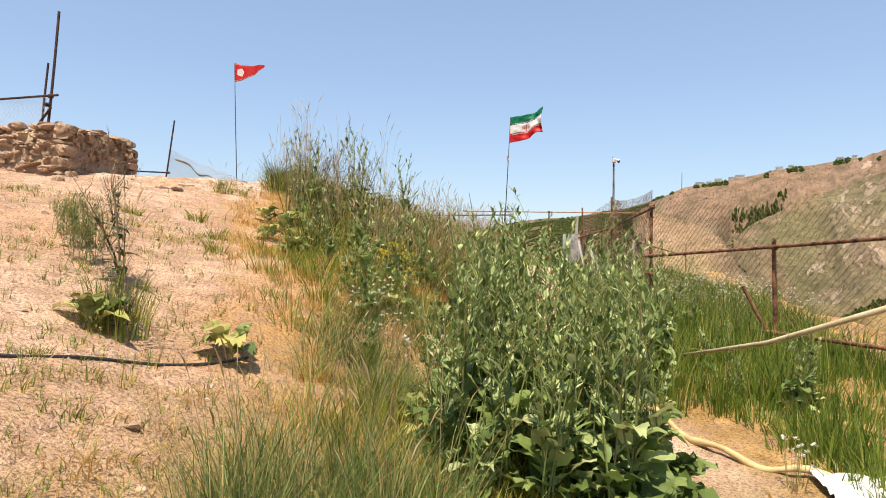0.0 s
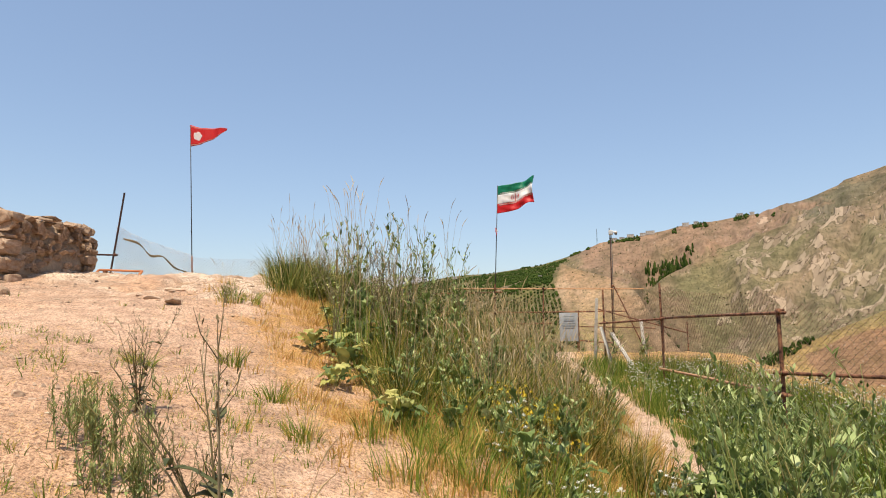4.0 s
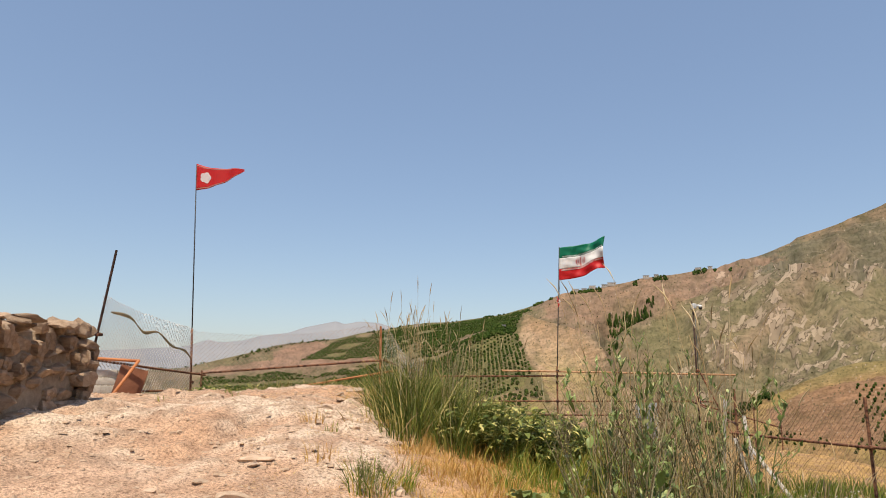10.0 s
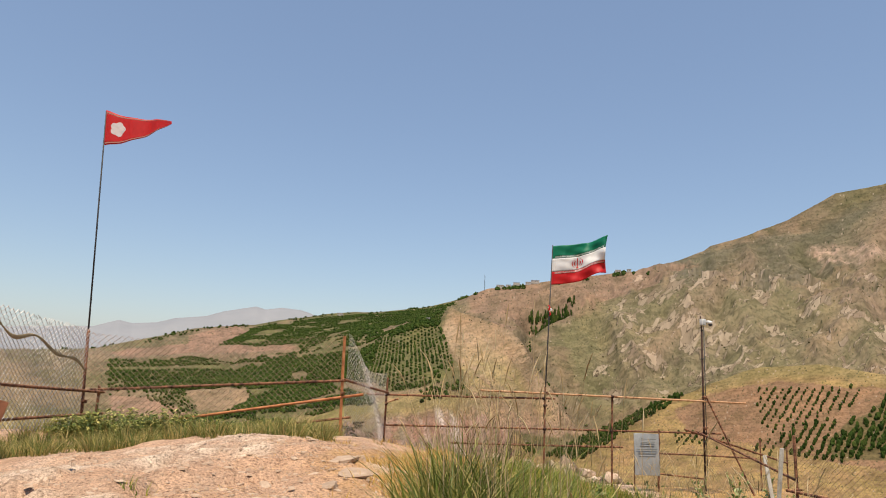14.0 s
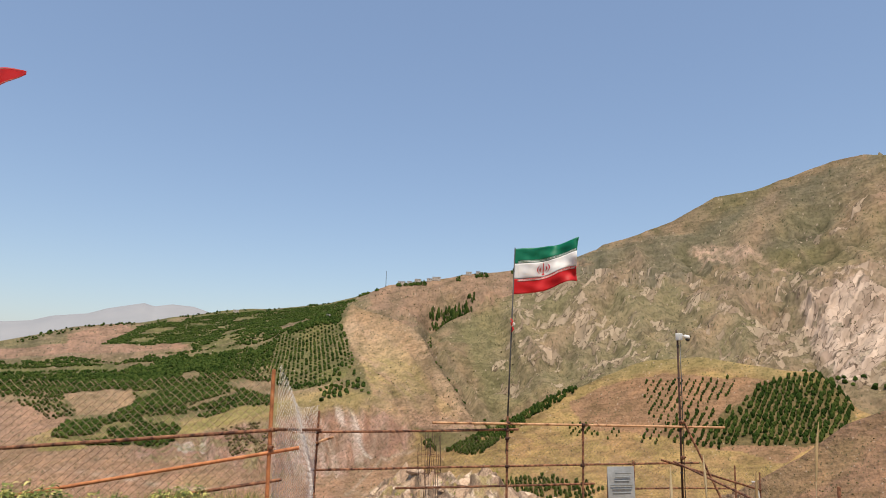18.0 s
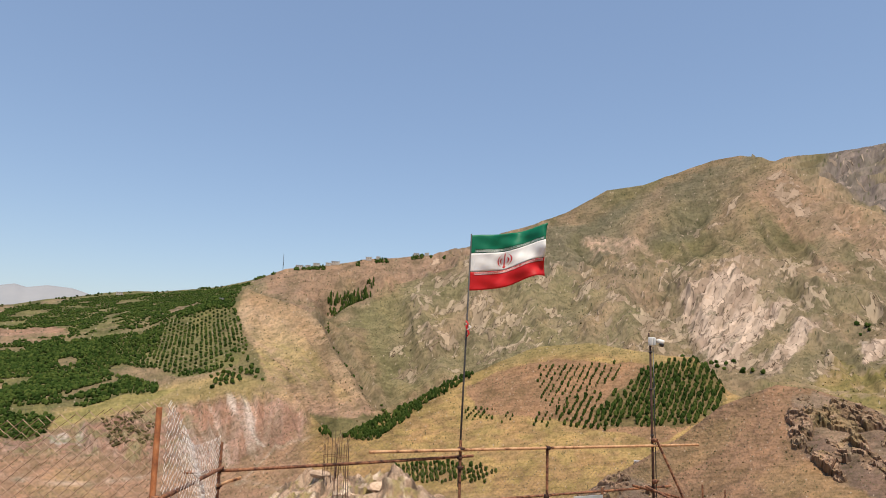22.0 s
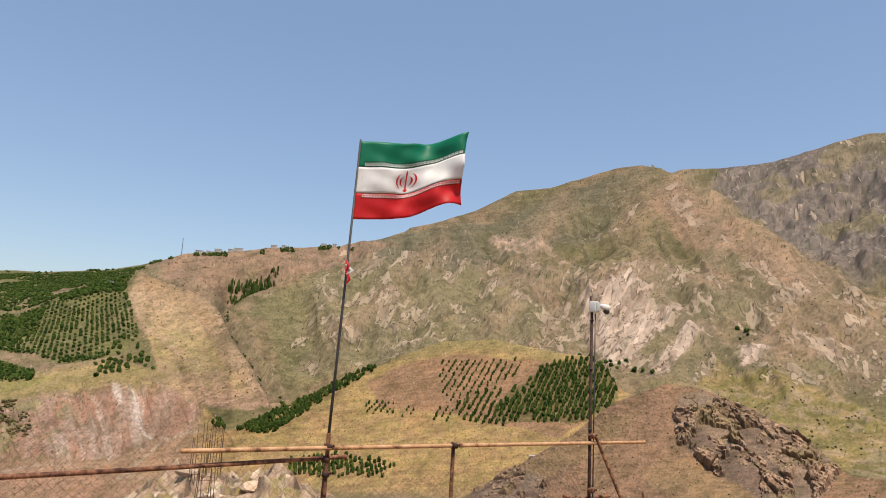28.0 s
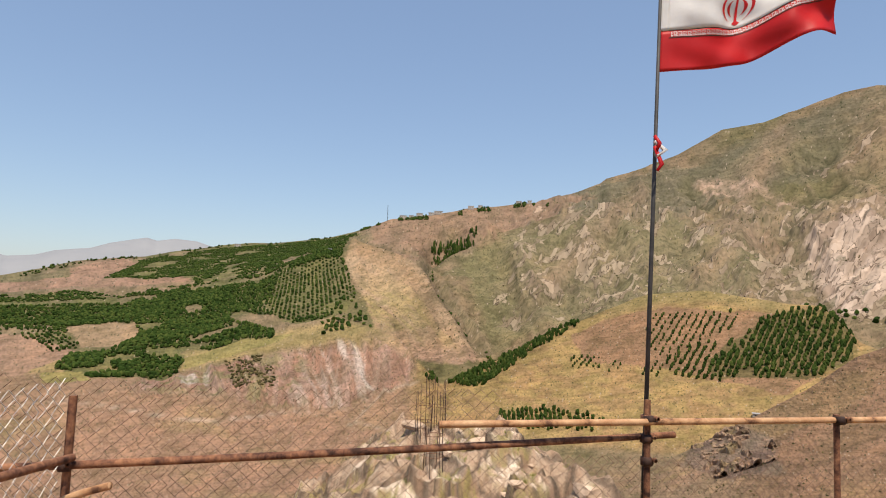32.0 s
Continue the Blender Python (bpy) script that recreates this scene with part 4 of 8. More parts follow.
rr = np.concatenate([np.geomspace(10, 150, 26)[:-1], np.linspace(150, 300, 45)[:-1], np.linspace(300, 435, 28)[:-1], np.linspace(435, 625, 100)[:-1], np.linspace(625, 900, 50)[:-1],
                     np.linspace(900, 1480, 125)[:-1], np.linspace(1480, 1710, 55)[:-1], np.linspace(1710, 2710, 48)[:-1], np.geomspace(2710, 4700, 22)])
A, R = np.meshgrid(az, rr)
hx, hy, hz, hel = hills(A.ravel(), R.ravel())
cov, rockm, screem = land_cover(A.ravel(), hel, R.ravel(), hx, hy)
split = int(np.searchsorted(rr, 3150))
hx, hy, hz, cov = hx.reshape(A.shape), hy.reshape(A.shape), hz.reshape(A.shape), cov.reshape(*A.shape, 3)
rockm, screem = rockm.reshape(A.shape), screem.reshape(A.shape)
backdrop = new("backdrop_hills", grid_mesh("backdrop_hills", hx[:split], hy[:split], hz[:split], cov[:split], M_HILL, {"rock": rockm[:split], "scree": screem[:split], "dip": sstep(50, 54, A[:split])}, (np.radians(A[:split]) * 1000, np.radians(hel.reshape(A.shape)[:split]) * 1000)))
tagged(backdrop, "dry brown and olive mountain slopes beyond a deep valley", "hills", kind="structure")

# the crag: a steep face of broken rock set on the brown hill
ca, cr = np.meshgrid(np.concatenate([np.arange(33.5, 43, 0.1), np.arange(50.4, 71, 0.07)]), np.arange(232, 304.6, 0.5))
cx, cy, cz, ce = hills(ca.ravel(), cr.ravel())
cm = crag_mask(ca.ravel(), ce, cr.ravel())
cm = cm * (0.12 + 0.88 * sstep(0.36, 0.5, fbm(ca.ravel() * 0.9, ce * 1.1, 4, 66)))
cu, cv = np.radians(ca.ravel()) * 270, cz * 1.3 + cr.ravel() * 0.5
f1, k1 = facets(cu / 7.5 + cv / 30, cv / 9.0 - cu / 40, 340)
f2, k2 = facets(cu / 2.6 + cv / 12, cv / 3.0, 350)
f3 = facets(cu / 1.1, cv / 1.2, 360)[0]
hole = sstep(0.3, 0.7, soft_in(ca.ravel(), ce, [(54.2, -6.6), (55.5, -6.1), (57.2, -6.8), (57.5, -9.0), (56.4, -8.7), (54.6, -7.5)], 0.8, 113))
out_ = cm * (3.2 * f1 + 1.4 * f2 + 0.6 * f3 + 1.4 - 0.9 * (1 - sstep(0.0, 0.12, k1)) - 3.5 * hole) - 1.0 * (1 - cm)
an = np.radians(ca.ravel())
cx, cy, cz = cx - np.sin(an) * 0.7 * out_, cy - np.cos(an) * 0.7 * out_, cz + 0.75 * out_
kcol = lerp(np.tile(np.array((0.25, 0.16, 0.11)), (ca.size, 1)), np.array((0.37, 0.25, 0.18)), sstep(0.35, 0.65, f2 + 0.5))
# colour is darker along the cracks between blocks
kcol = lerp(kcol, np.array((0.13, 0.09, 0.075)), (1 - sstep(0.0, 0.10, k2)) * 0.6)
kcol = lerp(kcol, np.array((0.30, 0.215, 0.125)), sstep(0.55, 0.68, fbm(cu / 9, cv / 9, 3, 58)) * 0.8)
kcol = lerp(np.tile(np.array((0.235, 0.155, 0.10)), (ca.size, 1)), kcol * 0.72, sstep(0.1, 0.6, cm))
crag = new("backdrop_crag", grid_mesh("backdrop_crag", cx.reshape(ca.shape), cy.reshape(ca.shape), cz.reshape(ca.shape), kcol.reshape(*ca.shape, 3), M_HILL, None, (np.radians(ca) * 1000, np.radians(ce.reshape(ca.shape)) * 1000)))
crag.data.polygons.foreach_set("use_smooth", np.zeros(len(crag.data.polygons), bool))
tagged(crag, "jagged dark brown rock crag on the facing hill", "crag", kind="structure")
# distance haze is put into the base colour of the farthest range
M_FAR_HAZE, nt_, b_ = material("far_range", 1.0, 0, 0.0)
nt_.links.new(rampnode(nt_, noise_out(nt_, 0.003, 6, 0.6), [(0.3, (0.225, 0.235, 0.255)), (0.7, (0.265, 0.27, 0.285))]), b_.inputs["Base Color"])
far_range = new("backdrop_range", grid_mesh("backdrop_range", hx[split - 1:], hy[split - 1:], hz[split - 1:], cov[split - 1:], M_FAR_HAZE))
tagged(far_range, "mountain range on the horizon, tinted pale blue-grey for haze", "mountains", kind="structure")

# ---- the knoll underfoot ----
def prof(v, pts):
    """A smooth profile through a few heights."""
    xs, ys = [p[0] for p in pts], [p[1] for p in pts]
    return sum(np.interp(v + o, xs, ys) for o in (-0.8, -0.4, 0, 0.4, 0.8)) / 5


CREST = [(-12, -0.9), (0, 0.45), (4.2, 0.7), (5.8, 0.75), (7.4, 1.02), (9.2, 1.2), (10.3, 1.4), (12.2, 1.7), (13.5, 1.95), (15, 2.05), (17, 2.10), (19, 2.0), (21, 1.88), (23, 1.55), (25, 1.2), (30, 0.4)]
FOOT = [(-12, -2.4), (0.6, -1.52), (5, -1.35), (8, -0.95), (12, -0.5), (16, -0.2), (20, 0.1), (24, 0.35), (30, 0.2)]


def ground(x, y, fine=True):
    x, y = np.asarray(x, float), np.asarray(y, float)
    low, high = prof(y, FOOT), prof(y, CREST)
    s = sstep(-6.0, 2.0, -x)
    z = low + (high - low) * s
    z = z + 0.11 * np.clip(-2 - x, 0, 5) * sstep(4, 10, y) * (1 - sstep(12.5, 15, y)) - 0.13 * np.clip(-2.6 - x, 0, 4) * sstep(14, 16.5, y) * (1 - sstep(20, 23, y))
    z = z + 0.22 * np.exp(-((x - 2.6) / 1.3) ** 2) * sstep(5, 8, y) * (1 - sstep(20, 24, y))
    edge_y = np.where(x < -1.2, 24.6, 27.3)
    out = np.maximum(np.maximum(x - 9.0 - 0.05 * y, y - edge_y), np.maximum(-9.5 - x, -9.0 - y))
    out = np.clip(out + (fbm(x * 0.35, y * 0.35, 3, 21) - 0.5) * 1.6, 0, None)
    z = z - 1.15 * out ** 1.12
    spine = 4.9 + (y - 30) * 0.2
    spur = -1.5 - 0.02 * (y - 30) - 0.10 * ((x - spine) / 2.2) ** 2 - 0.02 * ((x - spine) / 2.2) ** 4 - 0.8 * sstep(33, 42, y) + 2.0 * (ridged(x * 0.21, y * 0.21, 4, 23) - 0.5) + 0.8 * facets(x / 1.7 + 0.1 * y, y / 1.9, 370)[0] + 0.28 * facets(x / 0.6, y / 0.7, 380)[0]
    spur = np.where((y > 27.5) & (y < 60), spur - 1.2 * np.clip(29.5 - y, 0, 9) - 1.2 * np.clip(y - 54, 0, 9), -99)
    z = np.maximum(z, spur)
    z = z + 0.10 * (ridged(x * 1.5, y * 1.9, 4, 28) - 0.5) * sstep(12.5, 14, y) * (1 - sstep(16, 17.5, y)) * sstep(-4, -3, x) * (1 - sstep(-1.0, 0, x))
    bed = sstep(10.6, 12.6, y) * (1 - sstep(17, 19, y)) * sstep(-5, -3.5, x) * (1 - sstep(-0.9, -0.2, x))
    z = z + bed * (0.07 * facets(x / 0.55, y / 0.5, 390)[0] + 0.045 * facets(x / 0.24, y / 0.24, 395)[0])
    z = z + 0.13 * (fbm(x * 0.9, y * 0.9, 3, 24) - 0.5)
    if fine:
        z = z + 0.07 * (fbm(x * 3.2, y * 3.2, 4, 25) - 0.5)
    return z


def gz(x, y):
    return float(ground(np.array([x]), np.array([y]))[0])


def footpath_x(y):
    """The worn track below the knoll, along the right-hand fence."""
    return np.interp(y, [-2, 5, 9, 10.4, 13, 18, 23, 26], [7.2, 6.3, 5.1, 4.8, 5.05, 4.7, 4.9, 5.4])


def bare_edge(y):
    """Where the bare soil of the knoll gives way to weeds."""
    return np.interp(y, [-4, 2, 3.7, 5.5, 7, 8, 9.5, 11, 12.5, 14, 16.5, 19, 23], [4.5, 4.2, 3.5, 2.9, 1.75, 1.25, 0.5, -0.2, -0.6, -0.95, -1.2, -0.4, 0.2])


gx = np.concatenate([np.arange(-20, -6, 0.3), np.arange(-6, 12, 0.1), np.arange(12, 22, 0.4)])
gy = np.concatenate([np.arange(-28, -12, 1.0), np.arange(-12, -2, 0.4), np.arange(-2, 28, 0.12), np.arange(28, 54, 0.15), np.arange(54, 64, 0.4)])
GX, GY = np.meshgrid(gx, gy)
GZ = ground(GX, GY)
fx, fy = GX.ravel(), GY.ravel()
c3 = np.array
n1, n2, n3 = fbm(fx * 0.7, fy * 0.7, 4, 61), fbm(fx * 3, fy * 3, 4, 62), fbm(fx * 9, fy * 9, 3, 63)
gc = lerp(np.tile(c3((0.65, 0.425, 0.285)), (fx.size, 1)), c3((0.71, 0.495, 0.36)), sstep(0.35, 0.65, n1))
gc = lerp(gc, c3((0.46, 0.33, 0.24)), 0.5 * sstep(0.55, 0.7, n2))
edge = bare_edge(fy) + (n1 - 0.5) * 1.2
straw = sstep(-0.4, 0.2, fx - edge) * (1 - sstep(1.3, 2.4, fx - edge))
gc = lerp(gc, c3((0.58, 0.34, 0.13)), straw * (0.35 + 0.6 * sstep(0.4, 0.6, n2)))
weed = sstep(1.0, 2.0, fx - edge)
gc = lerp(gc, lerp(np.tile(c3((0.42, 0.27, 0.11)), (fx.size, 1)), c3((0.60, 0.39, 0.16)), sstep(0.4, 0.6, n2)), weed)
track = np.exp(-((fx - footpath_x(fy) + 0.3 * (n1 - 0.5)) / 0.5) ** 4)
gc = lerp(gc, c3((0.70, 0.52, 0.39)), track)
bed = sstep(10.6, 12.6, fy) * (1 - sstep(17, 19, fy)) * sstep(-5, -3.5, fx) * (1 - sstep(-0.9, -0.2, fx)) * sstep(0.36, 0.48, n1)
bk = facets(fx / 0.55, fy / 0.5, 390)
gc = lerp(gc, c3((0.84, 0.70, 0.56)), bed * sstep(-0.1, 0.25, bk[0]) * 0.8)
bk2 = facets(fx / 0.24, fy / 0.24, 395)
gc = lerp(gc, c3((0.84, 0.70, 0.56)), bed * sstep(0.05, 0.3, bk2[0]) * 0.7)
gc = lerp(gc, c3((0.40, 0.28, 0.19)), bed * np.maximum(1 - sstep(0.0, 0.1, bk[1]), 0.8 * (1 - sstep(0.0, 0.12, bk2[1]))) * 0.6)
rocky = sstep(27.2, 28.5, fy)
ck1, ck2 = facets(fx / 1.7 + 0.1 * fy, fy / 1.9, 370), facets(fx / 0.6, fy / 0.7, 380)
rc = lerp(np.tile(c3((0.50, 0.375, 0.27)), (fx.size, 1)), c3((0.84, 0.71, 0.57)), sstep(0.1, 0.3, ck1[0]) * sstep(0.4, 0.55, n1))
# cracks between blocks darkened in colour, besides the steps in height
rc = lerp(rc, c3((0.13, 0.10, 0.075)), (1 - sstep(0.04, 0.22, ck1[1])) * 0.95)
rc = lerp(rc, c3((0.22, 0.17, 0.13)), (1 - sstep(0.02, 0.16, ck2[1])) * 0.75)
rc = lerp(rc, c3((0.34, 0.28, 0.12)), sstep(0.46, 0.56, n2) * sstep(0.45, 0.6, n1) * 0.9)
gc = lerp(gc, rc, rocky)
litter = (1 - sstep(3, 9, fy)) * sstep(-4, -0.5, fx - edge)
gc = lerp(gc, c3((0.46, 0.30, 0.16)), litter * 0.6 * sstep(0.4, 0.6, n2))
# ground browned under the near weeds, for dead grass and the shade among it
gc = lerp(gc, c3((0.36, 0.26, 0.12)), sstep(2.6, 3.4, fx) * (1 - sstep(5.2, 6.2, fy)) * 0.6)
gc = lerp(gc, c3((0.44, 0.29, 0.20)), 0.6 * sstep(0.56, 0.66, n3))
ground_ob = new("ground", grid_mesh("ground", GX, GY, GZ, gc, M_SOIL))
tagged(ground_ob, "trodden pinkish-beige soil of a knoll with straw-dry edges", "ground", kind="structure")

# ---- scaffold-pipe fences ----
def pipe_part(name, a, b, r, mat, parent, label="", rng=random.Random(3)):
    """A slightly bent pipe from a to b, hollow-ended."""
    a, b = Vector(a), Vector(b)
    n = max(3, int((b - a).length / 0.45) + 2)
    off = (b - a).orthogonal().normalized() * rng.uniform(-0.012, 0.012)
    pts = [a.lerp(b, i / (n - 1)) + off * math.sin(math.pi * i / (n - 1)) for i in range(n)]
    g = Geo().tube(pts, r, 10, False)
    d = (b - a).normalized()
    for p, s in ((a, 1), (b, -1)):
        g.tube([p + d * s * 0.03, p, p], [r * 0.84, r * 0.84, r], 10, False)
    return part(name, g, mat, parent, label)


def coupler(p, parent, mat, size=0.05):
    """A bolted scaffold clamp: two collars, a bolt and its nut."""
    p = Vector(p)
    g = Geo()
    g.tube([p + Vector((0, 0, -0.028)), p + Vector((0, 0, 0.028))], size * 0.68, 10)
    g.tube([p + Vector((-0.03, -0.03, 0)), p + Vector((0.03, -0.03, 0))], size * 0.66, 10)
    ob = part("coupler", g, mat, parent)
    b = Geo().tube([p + Vector((0.03, -0.09, 0.02)), p + Vector((0.03, 0.03, 0.02))], 0.009, 6)
    b.tube([p + Vector((0.03, -0.09, 0.02)), p + Vector((0.03, -0.072, 0.02))], 0.017, 6)
    part("bolt", b, M_RUST, ob, "rusty clamp bolt")
    return ob


def chain_link(a, b, heights, pitch, wire, mat, parent, sag=0.0, seed=0, label="", bulge=0.0):
    """A chain-link panel from a to b: zigzag wires from the lower to the upper edge, (bottom, top) at both ends."""
    rng = random.Random(seed)
    a, b = Vector(a), Vector(b)
    run = Vector((b.x - a.x, b.y - a.y, 0))
    side = Vector((-run.y, run.x, 0)).normalized()
    n = max(2, int(run.length / pitch))
    g = Geo()
    for i in range(n):
        t = (i + 0.5) / n
        bot = heights[0][0] + (heights[1][0] - heights[0][0]) * t
        top = heights[0][1] + (heights[1][1] - heights[0][1]) * t - sag * math.sin(math.pi * t) + rng.uniform(-0.01, 0.01)
        k = max(2, int((top - bot) / (pitch * 0.93)))
        pts = []
        for j in range(k + 1):
            z = bot + (top - bot) * j / k
            w = ((i + j) % 2 - 0.5) * pitch * 1.04
            p = a + run * t + run.normalized() * w
            o = bulge * math.sin(z * 2.3 + t * 5 + seed) * math.sin(math.pi * t) + rng.uniform(-0.006, 0.006) + 0.004 * (-1) ** (i + j)
            pts.append(Vector((p.x, p.y, z)) + side * o)
        g.tube(pts, wire, 3, False)
    return part("chain_link", g, mat, parent, label, smooth=False)


R0 = 0.024
back_fence = thing("scaffold_fence", "rusty scaffold-pipe fence with sagging chain-link at the cliff edge", "fence", "cliff fences")
for (x, y, z0, z1, mt) in ((-0.64, 25.98, 0.75, 2.70, M_RUST), (3.15, 26.02, 0.2, 2.64, M_RUST), (4.80, 25.97, 0.2, 2.52, M_RUST), (5.98, 26.0, 0.2, 1.75, M_RUST)):
    pipe_part("post", (x, y, z0), (x + 0.01, y, z1), R0, mt, back_fence)
pipe_part("rail", (1.57, 25.97, 2.50), (8.22, 25.93, 2.455), R0, M_TANPIPE, back_fence, "sun-bleached tan pipe rail")
pipe_part("rail", (-1.50, 22.46, 2.66), (-0.60, 25.92, 2.36), R0, M_RUST, back_fence)
pipe_part("rail", (-1.10, 25.93, 2.31), (3.42, 26.07, 2.375), R0, M_RUST, back_fence)
pipe_part("rail", (-0.70, 26.03, 1.62), (7.6, 26.03, 1.70), R0 * 0.9, M_RUST, back_fence)
pipe_part("rail", (0.9, 26.05, 1.27), (5.1, 26.05, 1.30), R0 * 0.9, M_RUST, back_fence)
pipe_part("rail", (5.95, 26.05, 0.72), (7.2, 26.05, 0.62), R0 * 0.8, M_RUST, back_fence)
pipe_part("rail", (5.95, 26.07, 1.18), (8.6, 26.2, 1.12), R0 * 0.8, M_RUST, back_fence)
pipe_part("rail", (6.6, 25.9, 1.78), (9.9, 26.9, 0.95), R0, M_RUST, back_fence)
pipe_part("stub", (-0.66, 25.9, 2.12), (-0.36, 25.75, 2.24), R0 * 0.9, M_TANPIPE, back_fence, "short tan pipe stub")
for p in ((3.15, 26.0, 2.5), (3.15, 26.04, 2.36), (4.8, 25.95, 2.48), (-0.64, 25.97, 2.31), (3.15, 26.02, 1.66), (4.8, 26.0, 1.67), (-0.64, 25.95, 2.1), (3.15, 26.03, 2.2)):
    coupler(p, back_fence, M_DARKPIPE)
chain_link((-1.6, 26.0, 0), (2.0, 26.0, 0), ((1.0, 2.86), (0.6, 2.72)), 0.045, 0.0026, M_RUSTWIRE, back_fence, 0.04, 1, bulge=0.03)
chain_link((2.0, 26.03, 0), (7.0, 26.03, 0), ((0.5, 2.28), (0.4, 2.2)), 0.045, 0.0026, M_RUSTWIRE, back_fence, 0.05, 2, bulge=0.03)
chain_link((7.2, 26.1, 0), (10.2, 27.0, 0), ((0.2, 1.75), (0.0, 1.5)), 0.045, 0.0026, M_RUSTWIRE, back_fence, 0.1, 3, bulge=0.04)
chain_link((-1.52, 22.5, 0), (-0.66, 25.9, 0), ((1.5, 3.52), (0.9, 2.8)), 0.05, 0.0024, M_WIRE, back_fence, 0.25, 4, bulge=0.12)
for x, z1 in ((9.0, 1.55), (9.9, 1.35)):
    pipe_part("post", (x, 26.35 + (x - 8) * 0.3, gz(x, 26.4) - 0.1), (x, 26.35 + (x - 8) * 0.3, z1), R0 * 0.8, M_RUST, back_fence)

left_fence = thing("scaffold_fence", "rust-orange pipe fence with wavy chain-link around the knoll", "fence", "cliff fences")
pipe_part("post", (-1.56, 22.41, gz(-1.56, 22.41) - 0.1), (-1.60, 22.41, 3.45), R0 * 1.1, M_ORANGEPIPE, left_fence, "orange-rust corner post")
pipe_part("post", (-5.85, 22.78, gz(-5.85, 22.78) - 0.1), (-5.85, 22.78, 2.38), R0, M_RUST, left_fence)
pipe_part("post", (-6.75, 19.05, gz(-6.7, 19) - 0.1), (-6.38, 19.12, 4.58), R0, M_DARKPIPE, left_fence, "leaning dark steel post")
pipe_part("rail", (-6.0, 22.75, 2.30), (-1.50, 22.38, 2.66), R0, M_RUST, left_fence)
pipe_part("rail", (-5.9, 22.72, 1.60), (-1.2, 22.36, 2.43), R0, M_ORANGEPIPE, left_fence)
pipe_part("rail", (-4.0, 22.6, 1.62), (-1.4, 22.4, 2.02), R0 * 0.9, M_RUST, left_fence)
pipe_part("rail", (-6.75, 19.0, 2.55), (-5.75, 22.75, 2.27), R0, M_RUST, left_fence)
pipe_part("rail", (-6.7, 19.2, 1.95), (-5.75, 22.8, 1.90), R0, M_RUST, left_fence)
pipe_part("rail", (-9.6, 17.6, 2.95), (-6.45, 19.1, 2.98), R0, M_DARKPIPE, left_fence)
for p in ((-5.85, 22.76, 2.3), (-1.57, 22.4, 2.66), (-1.57, 22.4, 2.43), (-6.5, 19.08, 2.98), (-6.7, 19.05, 2.55)):
    coupler(p, left_fence, M_RUST)
chain_link((-6.52, 19.1, 0), (-6.1, 22.7, 0), ((1.9, 3.74), (1.6, 3.36)), 0.055, 0.0058, M_PALEWIRE, left_fence, 0.06, 5, bulge=0.08)
chain_link((-6.1, 22.7, 0), (-1.6, 22.42, 0), ((1.5, 3.30), (1.6, 3.50)), 0.055, 0.004, M_TANWIRE, left_fence, 0.16, 6, bulge=0.05)

right_fence = thing("scaffold_fence", "weathered brown pipe fence beside the footpath", "fence", "cliff fences")
RP = ((7.86, 9.75, 0.68), (6.68, 12.26, 1.36), (6.41, 17.2, 2.05), (5.84, 20.58, 2.12), (9.25, 6.7, 0.95))
for x, y, z1 in RP:
    pipe_part("post", (x + 0.03, y, gz(x, y) - 0.12), (x, y, z1), R0 * (1.15 if y < 13 else 1), M_RUST, right_fence)
pipe_part("rail", (6.60, 12.3, 0.49), (9.3, 6.55, 0.66), R0, M_RUST, right_fence)
pipe_part("rail", (6.95, 11.7, -0.50), (9.3, 6.6, -0.56), R0, M_RUST, right_fence)
pipe_part("rail", (6.70, 12.1, 1.30), (6.42, 17.2, 1.31), R0, M_RUST, right_fence)
pipe_part("rail", (6.42, 17.1, 1.30), (5.75, 20.7, 1.24), R0, M_RUST, right_fence)
pipe_part("rail", (6.72, 12.1, 0.20), (6.4, 17.4, 0.26), R0 * 1.05, M_TANPIPE, right_fence, "pale weathered lower pipe")
pipe_part("rail", (5.84, 20.6, 1.42), (6.9, 25.9, 1.75), R0 * 0.9, M_RUST, right_fence)
pipe_part("brace", (7.55, 10.0, 0.05), (7.95, 9.9, -0.75), R0, M_RUST, right_fence, "broken leaning stub")
for p in ((6.68, 12.24, 1.32), (6.68, 12.24, 0.49), (6.68, 12.24, 0.2), (7.86, 9.75, 0.56), (7.86, 9.75, -0.53), (6.41, 17.2, 1.3), (5.84, 20.58, 1.26)):
    coupler(p, right_fence, M_RUST, 0.058)
chain_link((6.7, 12.3, 0), (6.42, 17.2, 0), ((0.1, 1.62), (0.3, 2.0)), 0.05, 0.003, M_RUSTWIRE, right_fence, 0.1, 7, bulge=0.06)
chain_link((6.42, 17.2, 0), (5.85, 20.55, 0), ((0.3, 2.0), (0.4, 1.9)), 0.05, 0.003, M_RUSTWIRE, right_fence, 0.1, 8, bulge=0.06)
chain_link((9.35, 6.5, 0), (6.72, 12.2, 0), ((-0.75, 0.95), (-0.5, 1.45)), 0.05, 0.003, M_RUSTWIRE, right_fence, 0.12, 9, bulge=0.08)

wall_fence = thing("scaffold_fence", "dark pipe railing standing on the stone wall", "fence", "cliff fences")
pipe_part("post", (-5.03, 12.45, 2.55), (-5.16, 12.81, 5.40), R0 * 1.1, M_DARKPIPE, wall_fence)
pipe_part("post", (-6.35, 13.8, 2.5), (-6.3, 13.9, 4.7), R0, M_DARKPIPE, wall_fence)
pipe_part("rail", (-4.85, 12.5, 3.56), (-8.6, 13.2, 3.62), R0, M_DARKPIPE, wall_fence)
